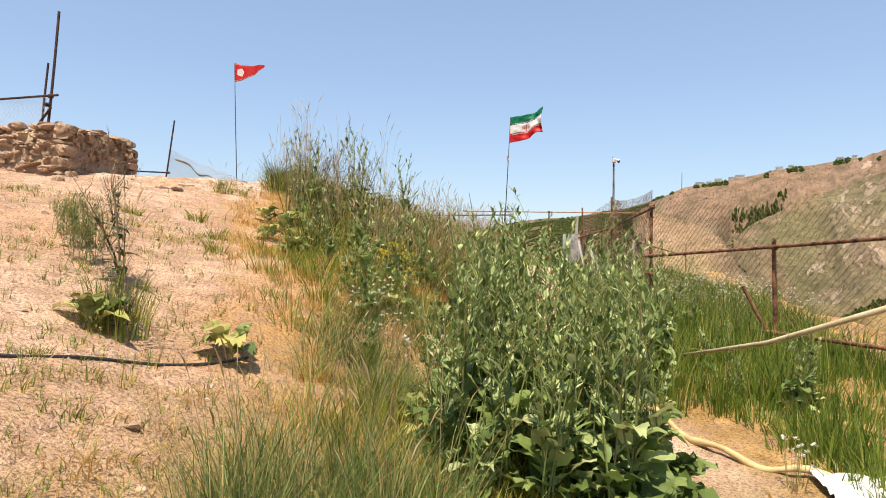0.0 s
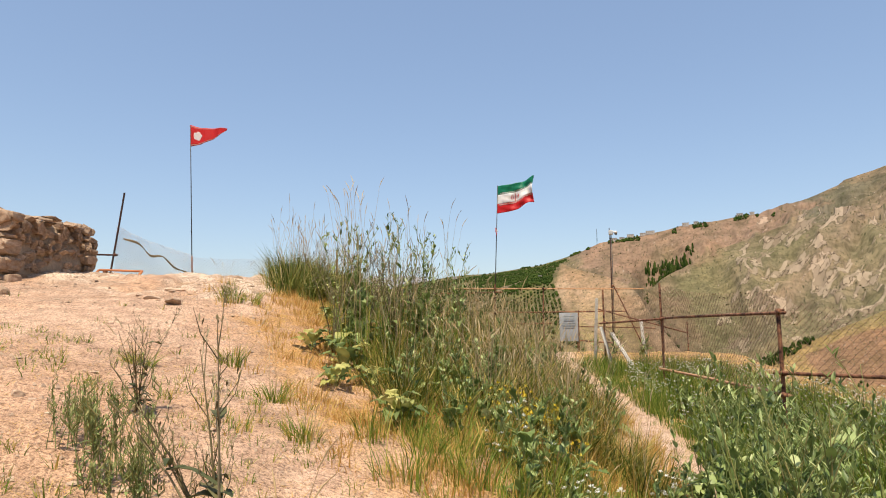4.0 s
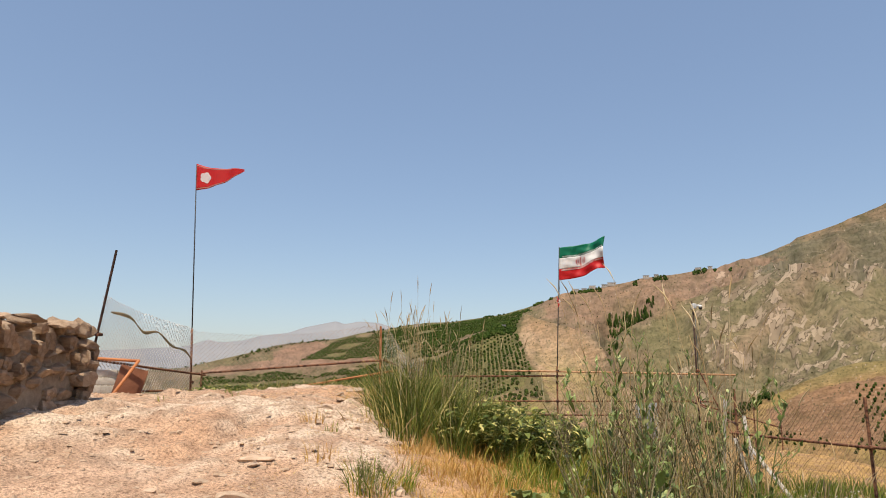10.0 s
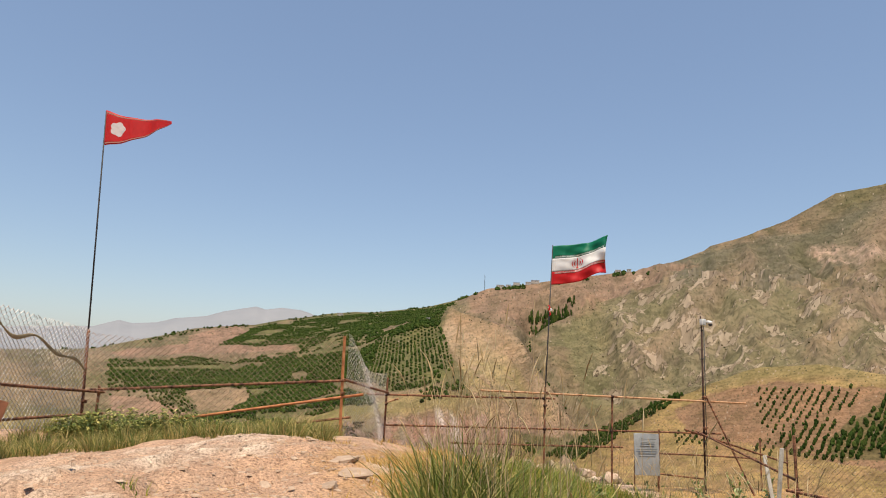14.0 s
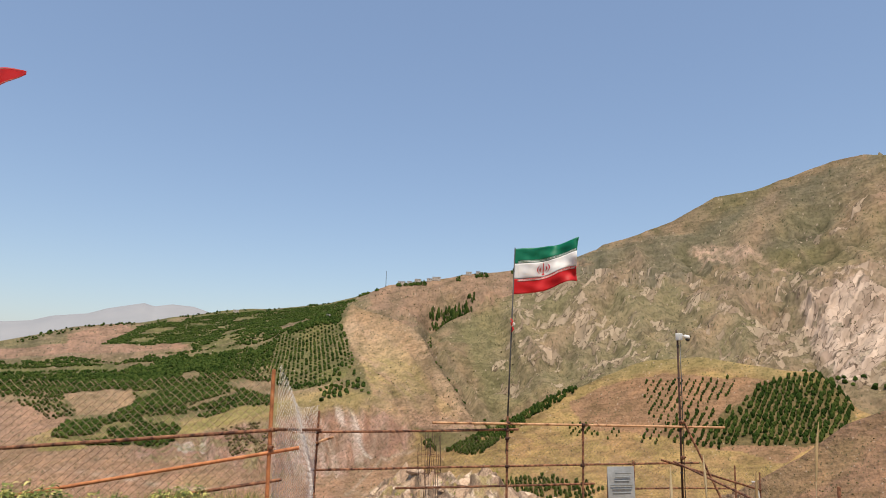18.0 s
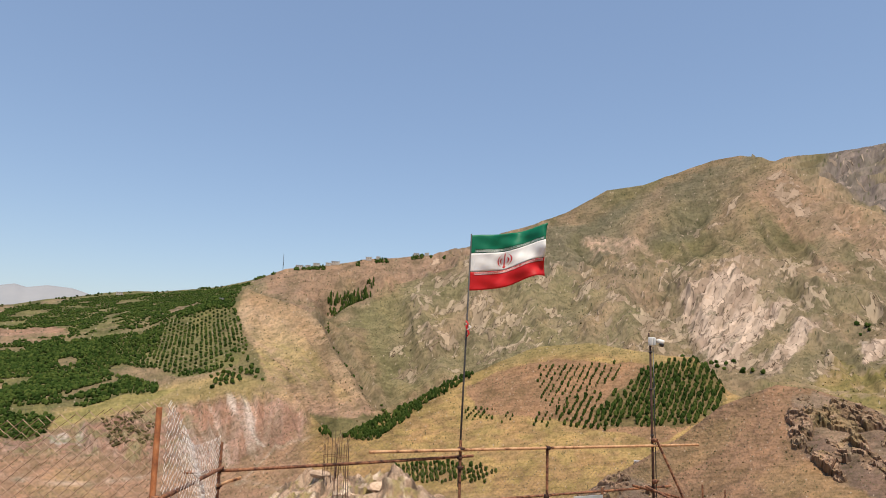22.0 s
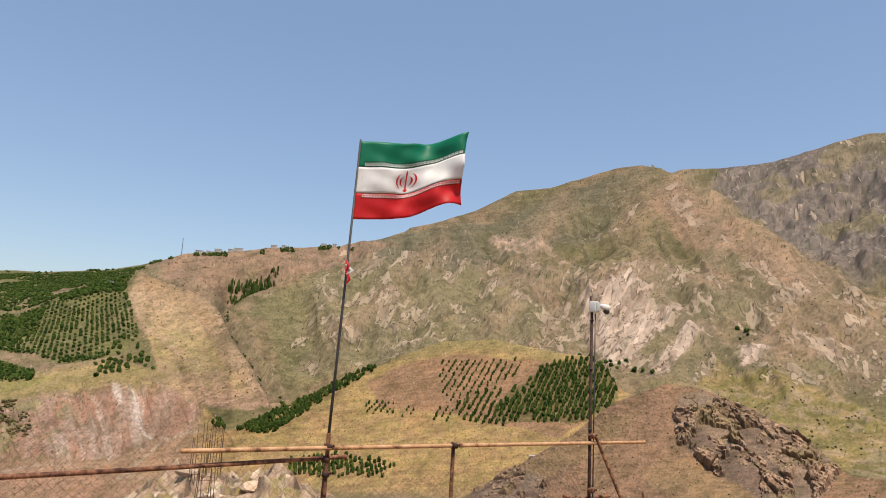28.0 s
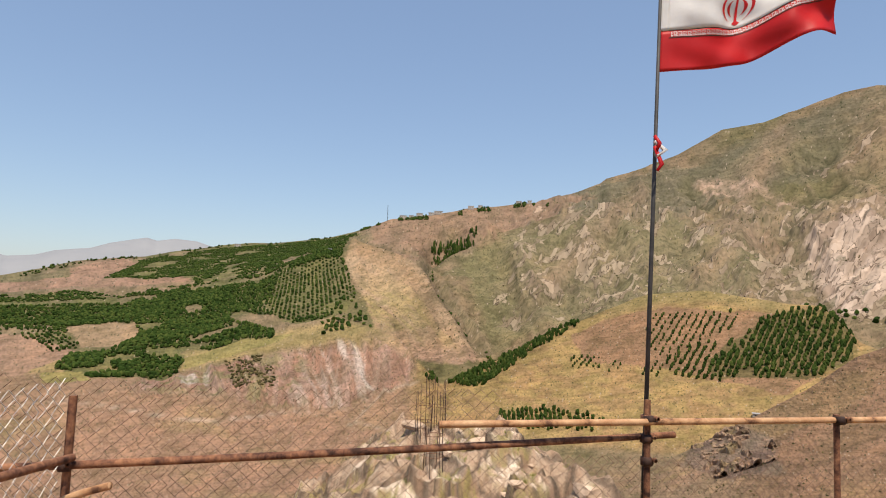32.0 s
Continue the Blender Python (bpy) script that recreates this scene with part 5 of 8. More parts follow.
pipe_part("rail", (-4.85, 12.4, 2.84), (-8.6, 13.1, 2.84), R0, M_DARKPIPE, wall_fence)
pipe_part("brace", (-4.95, 12.45, 3.3), (-5.6, 12.6, 2.7), R0, M_DARKPIPE, wall_fence)
coupler((-5.08, 12.6, 3.56), wall_fence, M_DARKPIPE, 0.062)
coupler((-5.06, 12.5, 3.36), wall_fence, M_DARKPIPE, 0.062)
coupler((-5.05, 12.45, 2.85), wall_fence, M_DARKPIPE, 0.062)
chain_link((-5.1, 12.6, 0), (-8.5, 13.2, 0), ((2.7, 3.6), (2.7, 3.6)), 0.06, 0.003, M_WIRE, wall_fence, 0.05, 10)

# ---- flags ----
def cloth_mat(name, colour):
    m, nt, b = material(name, 0.5, 0, 0.4)
    tc = nt.nodes.new("ShaderNodeTexCoord").outputs["Object"]
    n = noise_out(nt, 6, 4, 0.6, tc)
    col = mixnode(nt, 0.3, colour, rampnode(nt, n, [(0.3, (0.7, 0.7, 0.7)), (0.7, (1.1, 1.1, 1.1))]), "MULTIPLY")
    nt.links.new(col, b.inputs["Base Color"])
    tr = nt.nodes.new("ShaderNodeBsdfTranslucent")
    nt.links.new(col, tr.inputs[0])
    ms = nt.nodes.new("ShaderNodeMixShader")
    ms.inputs[0].default_value = 0.38
    nt.links.new(b.outputs[0], ms.inputs[1])
    nt.links.new(tr.outputs[0], ms.inputs[2])
    nt.links.new(ms.outputs[0], nt.nodes["Material Output"].inputs[0])
    wv = noise_out(nt, 220, 2, 0.5, tc)
    bump(nt, b, wv, 0.15, 0.001)
    return m


M_GREEN, M_WHITE, M_RED = cloth_mat("green_cloth", (0.0, 0.22, 0.115)), cloth_mat("white_cloth", (0.86, 0.85, 0.84)), cloth_mat("red_cloth", (0.66, 0.018, 0.022))
M_BORDER = cloth_mat("border_cloth", (0.03, 0.05, 0.035))
M_PENNANT = cloth_mat("scarlet_cloth", (0.70, 0.03, 0.03))


def sheet(fn, u0, u1, v0, v1, nu, nv, thick, lift=0.0):
    """A cloth patch with two faces and edges; fn maps u, v to a place and a normal."""
    g = Geo()
    for s in (1, -1):
        vs = []
        for j in range(nv + 1):
            for i in range(nu + 1):
                p, nrm = fn(u0 + (u1 - u0) * i / nu, v0 + (v1 - v0) * j / nv)
                vs.append(p + nrm * (thick * 0.5 + lift) * s)
        w = nu + 1
        fs = [(j * w + i, j * w + i + 1, (j + 1) * w + i + 1, (j + 1) * w + i) for j in range(nv) for i in range(nu)]
        g.add(vs, fs if s > 0 else [q[::-1] for q in fs])
    w, n = nu + 1, (nu + 1) * (nv + 1)
    rim = [i for i in range(w)] + [j * w + nu for j in range(1, nv + 1)] + [nv * w + i for i in range(nu - 1, -1, -1)] + [j * w for j in range(nv - 1, 0, -1)]
    g.f.extend((rim[(k + 1) % len(rim)], rim[k], rim[k] + n, rim[(k + 1) % len(rim)] + n) for k in range(len(rim)))
    g.m.extend([0] * len(rim))
    return g


flagpole = thing("flagpole", "thin grey steel flagpole clamped to a fence post", "flagpole", at=(3.15, 26.05, 0.2))
FP0, FP1 = Vector((3.15, 26.06, 1.9)), Vector((3.30, 26.06, 6.13))
base = Vector((3.15, 26.05, 0.2))
part("pole", Geo().tube([FP0 - base, FP0.lerp(FP1, 0.45) - base, FP1 - base], [0.017, 0.016, 0.012], 10), M_POLE, flagpole)
for zz in (2.2, 2.5):
    coupler(Vector((3.155, 26.04, zz)) - base, flagpole, M_RUST)
rag = thing("cloth_scrap", "torn scrap of red and white flag tied to the pole", "cloth", at=(3.2, 26.0, 4.55))
rg = Geo()
for k, (dx, dz, w) in enumerate(((0.0, 0.0, 0.03), (0.05, -0.05, 0.035), (0.02, -0.16, 0.03))):
    rg.tube([(0, 0, 0.06 - 0.04 * k), (0.03 + dx, -0.02, dz), (0.01, -0.02, -0.05 + dz)], [0.014, w * 0.6, 0.01], 6, mi=k % 2)
part("knot", rg, [M_RED, M_WHITE], rag)

FLY = Vector((0.955, -0.29, 0)).normalized()
NRM = FLY.cross(Vector((0, 0, 1)))
HOIST, LENGTH = 0.98, 1.46
FTOP = FP1 + Vector((0.0, 0, -0.02))
PDIR = (FP1 - FP0).normalized()


def flag_place(u, v):
    """u along the fly, v down the hoist, 0 to 1."""
    w = max(u, 0.0)
    o = 0.15 * w ** 0.8 * math.sin(u * 7.4 + v * 1.6) + 0.055 * w * math.sin(u * 16 - v * 4.5) + 0.03 * w * math.sin(u * 9 + v * 11) + 0.010 * math.sqrt(w) * math.sin(u * 27 + v * 9) + 0.007 * math.sin(u * 13 - v * 24) * min(1.0, 6 * w)
    drop = 0.10 * w * w * (1 - v) + 0.11 * w - 0.055 * w * math.sin(u * 5.0 + 1.2 * v) + 0.05 * w * math.sin(u * 9.5) * (v - 0.4)
    return FTOP - PDIR * v * HOIST * (1 - 0.20 * w * w) + FLY * (u * LENGTH * 0.90 + 0.02 - 0.05 * w * w * math.sin(v * 3.1)) + NRM * o + Vector((0, 0, drop))


def flag_fn(u, v):
    p = flag_place(u, v)
    du, dv = flag_place(u + 0.01, v) - p, flag_place(u, v + 0.01) - p
    return p - FP1, du.cross(dv).normalized()


flag = thing("flag", "green, white and red national flag waving from the pole", "flag", at=FP1)
green_band = part("green_band", sheet(flag_fn, -0.012, 1, 0, 1 / 3, 48, 10, 0.004), M_GREEN, flag, "dark green band")
white_band = part("white_band", sheet(flag_fn, 0, 1, 1 / 3, 2 / 3, 48, 10, 0.004), M_WHITE, flag, "white band")
red_band = part("red_band", sheet(flag_fn, -0.012, 1, 2 / 3, 1, 48, 10, 0.004), M_RED, flag, "red band")
part("sleeve", sheet(flag_fn, -0.015, 0.04, 0.336, 0.664, 3, 12, 0.004, 0.004), M_WHITE, flag, "white pole sleeve")
EM = 1.35                               # emblem: a stem and two pairs of curved blades, as plain shapes
for s in (-1, 1):
    for rad, w in ((0.052 * EM, 0.015 * EM), (0.088 * EM, 0.013 * EM)):
        eg = Geo()
        n = 10
        row = []
        for i in range(n + 1):
            a = radians(-62 + 124 * i / n)
            taper = w * math.sin(math.pi * (0.1 + 0.8 * i / n))
            for q in (-1, 1):
                uu, vv = 0.47 + s * 1.25 * (rad + q * taper * 0.6) * math.cos(a) / LENGTH, 0.5 - (rad * 0.98) * math.sin(a) / HOIST
                row.append((uu, vv))
        for side in (1, -1):
            pts = [flag_fn(*x)[0] + flag_fn(*x)[1] * 0.005 * side for x in row]
            eg.add(pts, [(2 * i, 2 * i + 1, 2 * i + 3, 2 * i + 2) for i in range(n)])
        part("emblem_blade", eg, M_RED, white_band, "red emblem blade")
eg = Geo()
for side in (1, -1):
    row = [(0.47 + q * wd / LENGTH, 0.5 + dv) for dv, wd in ((-0.14, 0.005), (-0.1, 0.014), (0.0, 0.011), (0.1, 0.014), (0.12, 0.04), (0.14, 0.003)) for q in (-1, 1)]
    eg.add([flag_fn(*x)[0] + flag_fn(*x)[1] * 0.005 * side for x in row], [(2 * i, 2 * i + 1, 2 * i + 3, 2 * i + 2) for i in range(5)])
part("emblem_stem", eg, M_RED, white_band, "red emblem stem")
for name, v0, mt in (("upper_border", 0.276, M_WHITE), ("lower_border", 0.680, M_WHITE)):
    bg = Geo()
    for i in range(66):                 # angular border script as plain strokes
        u = 0.05 + 0.93 * i / 66
        for side in (1, -1):
            for (a, b, c, d) in (((0, 0.98, 0.0, 0.005), (0.1, 0.45, 0.012, 0.036), (0.6, 0.98, 0.022, 0.036)) if i % 2 else ((0, 0.35, 0.0, 0.036), (0.35, 0.98, 0.028, 0.036), (0.55, 0.8, 0.008, 0.018))):
                q = [(u + a * 0.012, v0 + c), (u + b * 0.012, v0 + c), (u + b * 0.012, v0 + d + 0.004), (u + a * 0.012, v0 + d + 0.004)]
                bg.add([flag_fn(*x)[0] + flag_fn(*x)[1] * 0.0045 * side for x in q], [(0, 1, 2, 3)])
    part(name, bg, mt, green_band if name == "upper_border" else red_band, "white angular border strokes")
    lg_ = Geo()
    for v in (v0 - 0.012, v0 + 0.048):  # dark lines on both sides of the script
        for side in (1, -1):
            row = [(0.04 + 0.955 * i / 60, v + q) for i in range(61) for q in (-0.0035, 0.0035)]
            lg_.add([flag_fn(*x)[0] + flag_fn(*x)[1] * 0.0045 * side for x in row], [(2 * i, 2 * i + 1, 2 * i + 3, 2 * i + 2) for i in range(60)])
    part("border_line", lg_, M_BORDER, green_band if name == "upper_border" else red_band, "dark border line")

redpole = thing("flagpole", "tall thin flagpole with a thick rusty foot pipe", "flagpole", at=(-6.05, 22.75, 1.4))
RB = Vector((-6.05, 22.75, 1.4))
RT = Vector((-6.42, 22.85, 7.5))
S0 = RB.lerp(RT, 0.32)
part("foot_pipe", Geo().tube([Vector((0, 0, 0)), S0 - RB], 0.026, 10), M_RUST, redpole, "rusty foot pipe")
part("pole", Geo().tube([S0 - RB, S0.lerp(RT, 0.5) - RB, RT - RB], [0.016, 0.015, 0.012], 8), M_POLE, redpole)
coupler(Vector((0, 0, 0.7)), redpole, M_RUST)
PD = (RT - RB).normalized()
PF = Vector((0.98, -0.2, 0)).normalized()
PN = PF.cross(Vector((0, 0, 1)))


def pen_place(u, v):
    half = 0.33 * max(0.0, 1 - u) ** 0.95 + 0.025
    o = 0.10 * u * math.sin(u * 7 + 0.6) + 0.02 * math.sin(u * 19)
    return RT - PD * (0.33 + (v - 0.5) * 2 * half) + PF * u * 1.36 + PN * o + Vector((0, 0, -0.05 * math.sin(u * 5.5) + 0.04 * u))


def pen_fn(u, v):
    p = pen_place(u, v)
    return p - RT, (pen_place(u + 0.01, v) - p).cross(pen_place(u, v + 0.01) - p).normalized()


pennant = thing("pennant", "long red triangular pennant with a white blossom patch", "flag", at=RT)
cloth = part("cloth", sheet(pen_fn, 0, 1, 0, 1, 50, 8, 0.004), M_PENNANT, pennant)
pg = Geo()
for side in (1, -1):
    ring = []
    for i in range(26):
        a = 2 * math.pi * i / 26
        rr_ = 0.15 * (0.78 + 0.22 * abs(math.cos(a * 2.5)))
        u = 0.2 + rr_ * math.cos(a) / 1.36
        v = 0.5 + rr_ * math.sin(a) / (2 * 0.33 * (1 - u) ** 0.95 + 0.05)
        ring.append(pen_fn(u, v)[0] + pen_fn(u, v)[1] * 0.005 * side)
    cpt = pen_fn(0.2, 0.5)[0] + pen_fn(0.2, 0.5)[1] * 0.006 * side
    pg.add([cpt] + ring, [(0, 1 + i, 1 + (i + 1) % 26) for i in range(26)])
part("patch", pg, M_WHITE, cloth, "white rosette patch")
for k, (ua, ub, v) in enumerate(((0.02, 0.95, 0.06), (0.02, 0.95, 0.94))):
    sg = Geo()
    for side in (1, -1):
        row = [(ua + (ub - ua) * i / 30, v + q) for i in range(31) for q in (-0.02, 0.02)]
        sg.add([pen_fn(*x)[0] + pen_fn(*x)[1] * 0.0045 * side for x in row], [(2 * i, 2 * i + 1, 2 * i + 3, 2 * i + 2) for i in range(30)])
    part("edging", sg, cloth_mat("pale_edging_%d" % k, (0.62, 0.30, 0.24)), cloth, "pale piped edging")

# ---- lamp post with camera ----
M_PLASTIC = simple("white_plastic", [(0.3, (0.62, 0.62, 0.60)), (0.7, (0.78, 0.78, 0.76))], 5, 0.4, 0, 0.5)
M_BLACK = simple("black_plastic", [(0.3, (0.015, 0.015, 0.017)), (0.7, (0.04, 0.04, 0.045))], 9, 0.35, 0, 0.5)
M_BOXDOOR = simple("grey_box_paint", [(0.3, (0.42, 0.44, 0.45)), (0.7, (0.54, 0.56, 0.57))], 6, 0.5, 0, 0.4)
lamp = thing("camera_post", "dark steel post carrying a white surveillance camera", "post", at=(7.14, 25.98, 0.3))
part("post", Geo().tube([(0, 0, -0.2), (0.0, 0, 2.2), (0, 0, 4.08)], [0.024, 0.024, 0.021], 10), M_DARKPIPE, lamp)
part("conduit", Geo().tube([(0.045, -0.03, 0.6), (0.042, -0.03, 2.5), (0.042, -0.03, 4.0)], 0.010, 6), M_BLACK, lamp, "black cable conduit")
for zz in (1.2, 2.35, 3.2, 3.9):
    part("cable_tie", Geo().tube([(0, 0, zz - 0.012), (0, 0, zz + 0.012)], 0.034, 10), M_POLE, lamp)
part("post_tip", Geo().tube([(-0.02, 0.01, 4.05), (-0.02, 0.01, 4.26)], 0.014, 8), M_DARKPIPE, lamp)
hd = Geo().box(pose(0.02, -0.03, 4.1, 0, 0, 20), 0.12, 0.10, 0.16, 0.012)
head = part("camera_box", hd, M_PLASTIC, lamp, "white junction box")
part("box_door", Geo().box(pose(0.035, -0.088, 4.1, 0, 0, 20), 0.09, 0.012, 0.13, 0.004), M_BOXDOOR, head, "pale grey box door")
part("arm", Geo().tube([(0.07, -0.06, 4.12), (0.15, -0.10, 4.13)], 0.016, 8), M_PLASTIC, lamp)
cam_head = part("camera_head", Geo().box(pose(0.16, -0.11, 4.1, 0, 12, -25), 0.13, 0.11, 0.08, 0.03), M_PLASTIC, lamp, "white camera housing")
part("lens", Geo().tube([(0.17, -0.115, 4.065), (0.175, -0.12, 4.04), (0.18, -0.125, 4.015), (0.18, -0.125, 3.998)], [0.048, 0.048, 0.038, 0.016], 14), M_BLACK, cam_head, "black dome lens")
pipe_part("brace", (0.05, -0.05, 2.28), (0.95, -0.5, 0.05), R0 * 0.95, M_RUST, lamp, "rusty diagonal brace")
coupler((0, -0.02, 2.26), lamp, M_RUST, 0.06)
coupler((0, -0.02, 1.52), lamp, M_RUST, 0.06)

# ---- info board ----
M_BOARD = simple("weathered_board", [(0.3, (0.24, 0.25, 0.25)), (0.7, (0.38, 0.39, 0.39))], 4, 0.5, 0.2, 0.4, 0.001)
M_INK = simple("faded_ink", [(0.3, (0.16, 0.18, 0.19)), (0.7, (0.27, 0.29, 0.30))], 9, 0.7)
board = thing("sign_board", "faded grey metal board with illegible printed lines", "sign", at=(5.64, 25.9, 0.45))
panel = part("panel", Geo().box(pose(0, 0, 0.72, -4), 0.62, 0.02, 0.96, 0.006), M_BOARD, board)
lg = random.Random(8)
for i in range(10):
    w = lg.uniform(0.32, 0.52)
    part("text_line", Geo().box(pose(lg.uniform(-0.02, 0.02), -0.014 + (0.6 - 0.12 - i * 0.08) * -0.07, 1.08 - i * 0.08, -4), w, 0.004, 0.022), M_INK, panel)
for sx in (-0.29, 0.29):
    part("leg", Geo().tube([(sx, 0.03, -0.3), (sx, 0.05, 1.1)], 0.014, 8), M_RUST, board)

# ---- ruined stone wall ----
M_STONE = simple("rubble_stone", [(0.25, (0.25, 0.165, 0.11)), (0.5, (0.47, 0.34, 0.24)), (0.75, (0.63, 0.49, 0.37))], 3.2, 0.92, 0, 0.2, 0.03, 22, 0.7)
M_CAP = simple("mud_plaster", [(0.3, (0.50, 0.38, 0.27)), (0.7, (0.68, 0.55, 0.42))], 3, 0.95, 0, 0.1, 0.02, 30)
M_MORTAR = simple("earth_mortar", [(0.3, (0.28, 0.20, 0.135)), (0.7, (0.48, 0.36, 0.25))], 5, 0.95, 0, 0.1, 0.02, 40)
M_PALESTONE = simple("pale_stone", [(0.3, (0.48, 0.34, 0.24)), (0.7, (0.69, 0.53, 0.40))], 4, 0.9, 0, 0.2, 0.01, 30, 0.5)
rs = random.Random(21)
BLOCKS = [block_geo(rs).mesh("stone", M_STONE, False) for _ in range(10)]
ROCKS = [rock_geo(rs, 1, 1, 1, 2, 0.35).mesh("stone", M_STONE, False) for _ in range(9)]
PALE = [rock_geo(rs, 1, 1, 1, 2, 0.3).mesh("stone", M_PALESTONE, False) for _ in range(6)]

WX0, WX1, WY0, WY1, WTOP = -9.6, -3.66, 11.3, 13.28, 2.68
wall = new("wall_ruin")
tagged(wall, "low ruined wall of rough brown rubble stones in earth mortar", "wall", kind="structure")
core = Geo()
nx, ny = 44, 16
top = []
for j in range(ny + 1):
    for i in range(nx + 1):
        x, y = WX0 + (WX1 - 0.05 - WX0) * i / nx, WY0 + 0.05 + (WY1 - 0.1 - WY0) * j / ny
        e = min(i, nx - i, j, ny - j)
        z = WTOP - 0.02 + 0.10 * (float(fbm(x * 1.7, y * 1.7, 3, 71)) - 0.5) - (0.10 if e == 0 else 0) + 0.08 * math.exp(-((y - 12.6) / 0.5) ** 2)
        top.append((x, y, z))
w = nx + 1
core.add(top, [(j * w + i, j * w + i + 1, (j + 1) * w + i + 1, (j + 1) * w + i) for j in range(ny) for i in range(nx)])
rim = [i for i in range(w)] + [j * w + nx for j in range(1, ny + 1)] + [ny * w + i for i in range(nx - 1, -1, -1)] + [j * w for j in range(ny - 1, 0, -1)]
low = [(top[k][0], top[k][1], 1.0) for k in rim]
n0 = len(core.v)
core.add(low, [])
core.f.extend((rim[(k + 1) % len(rim)], rim[k], n0 + k, n0 + (k + 1) % len(rim)) for k in range(len(rim)))
core.m.extend([0] * len(rim))
core.m[:nx * ny] = [1] * (nx * ny)
part("core", core, [M_MORTAR, M_CAP], wall, "weathered earth mortar core")


def lay_stones(along, count_scale, face, z_low):
    """Courses of rubble along a face: along gives the place for a run 0..length, face the outward way."""
    length, fn, nrm = along
    z = z_low
    while z < WTOP - 0.05:
        h = rs.uniform(0.07, 0.19)
        h = min(h, WTOP - z + 0.03)
        s = rs.uniform(-0.1, 0.0)
        while s < length:
            wd = rs.choice((rs.uniform(0.07, 0.16), rs.uniform(0.12, 0.34))) * count_scale
            hv = h * rs.uniform(0.6, 1.35)
            p = fn(s + wd / 2)
            if z + h > gz(p[0], p[1]) - 0.05:
                o = new("stone", rs.choice(BLOCKS + ROCKS))
                o.parent = wall
                dep = rs.uniform(0.2, 0.34)
                rot = Euler((rs.uniform(-0.12, 0.12), rs.uniform(-0.2, 0.2), math.atan2(nrm[1], nrm[0]) + math.pi / 2 + rs.uniform(-0.14, 0.14)))
                o.matrix_basis = Matrix.LocRotScale((p[0] + nrm[0] * rs.uniform(-0.09, -0.04), p[1] + nrm[1] * rs.uniform(-0.09, -0.04), z + h / 2 + rs.uniform(-0.07, 0.06)), rot, (wd * 0.97, dep, hv * 0.98))
            s += wd * rs.uniform(0.97, 1.08)
        z += h * 0.97


lay_stones((WY1 - WY0, lambda s: (WX1 - 0.05, WY0 + s), (1, 0)), 0.8, 0, 1.45)
lay_stones((4.2, lambda s: (WX1 - s, WY0 + 0.04), (0, -1)), 1.15, 0, 1.35)
lay_stones((2.2, lambda s: (WX1 - s, WY1 - 0.02), (0, 1)), 1.0, 0, 1.8)
for k in range(12):                     # loose cap stones
    o = new("stone", rs.choice(ROCKS))
    o.parent = wall
    x, y = (rs.uniform(-3.95, -3.6), rs.uniform(11.3, 13.2)) if k % 2 else (rs.uniform(-7, -3.7), rs.uniform(11.25, 11.6))
    sc = rs.uniform(0.14, 0.3)
    o.matrix_basis = Matrix.LocRotScale((x, y, WTOP + 0.02), Euler((rs.uniform(-0.3, 0.3), rs.uniform(-0.3, 0.3), rs.uniform(0, 6))), (sc * 1.3, sc, sc * 0.35))

# ---- loose stones on the knoll ----
def stone_thing(x, y, sx, sy, sz, mesh, label, sink=0.35):
    o = new("stone", mesh)
    o.matrix_basis = Matrix.LocRotScale((x, y, gz(x, y) + sz * (0.5 - sink)), Euler((rs.uniform(-0.15, 0.15), rs.uniform(-0.15, 0.15), rs.uniform(0, 6.3))), (sx, sy, sz))
    return tagged(o, label, "stone", "stones on the knoll")


stone_thing(-1.1, 10.8, 0.22, 0.16, 0.07, ROCKS[0], "flat brown stone half sunk in the soil", 0.3)
stone_thing(-2.95, 10.32, 0.15, 0.13, 0.12, ROCKS[1], "dark angular stone on the bare soil", 0.25)
stone_thing(-3.1, 10.42, 0.12, 0.10, 0.08, ROCKS[2], "small dark stone on the bare soil")
for k in range(80):
    y = rs.uniform(10.8, 16.5)
    x = float(bare_edge(np.array([y]))[0]) - abs(rs.gauss(0.2, 0.8))
    s = rs.uniform(0.04, 0.10) if rs.random() < 0.8 else rs.uniform(0.11, 0.19)
    stone_thing(x, y, s * rs.uniform(1.0, 1.7), s, s * rs.uniform(0.3, 0.5), rs.choice(PALE), "pale weathered stone bedded in the trodden soil", 0.8)
for k in range(26):
    x, y = rs.uniform(-4, 3), rs.uniform(3.5, 12)
    if x < float(bare_edge(np.array([y]))[0]):
        s = rs.uniform(0.03, 0.08)
        stone_thing(x, y, s * 1.3, s, s * 0.6, rs.choice(PALE + ROCKS[:3]), "small loose stone on bare soil", 0.25)
for k in range(4):
    x, y = rs.uniform(-3.0, -0.6), rs.uniform(14.0, 16.4)
    s = rs.uniform(0.12, 0.34)
    stone_thing(x, y, s * 1.5, s, s * 0.32, rs.choice(PALE), "flat pale bedrock slab on the crest of the knoll", 0.85)
for k in range(70):                    # outcrop below the fence
    y = 29.5 + 22 * rs.random() ** 1.4
    x = 4.9 + (y - 30) * 0.2 + rs.gauss(0, 1.9)
    s = rs.uniform(0.18, 0.5) if rs.random() < 0.8 else rs.uniform(0.5, 0.9)
    stone_thing(x, y, s * 1.5, s, s * 0.6, rs.choice(PALE), "pale fissured rock of the outcrop below the fence", 0.38)

# ---- gravel ----
gv = Geo()
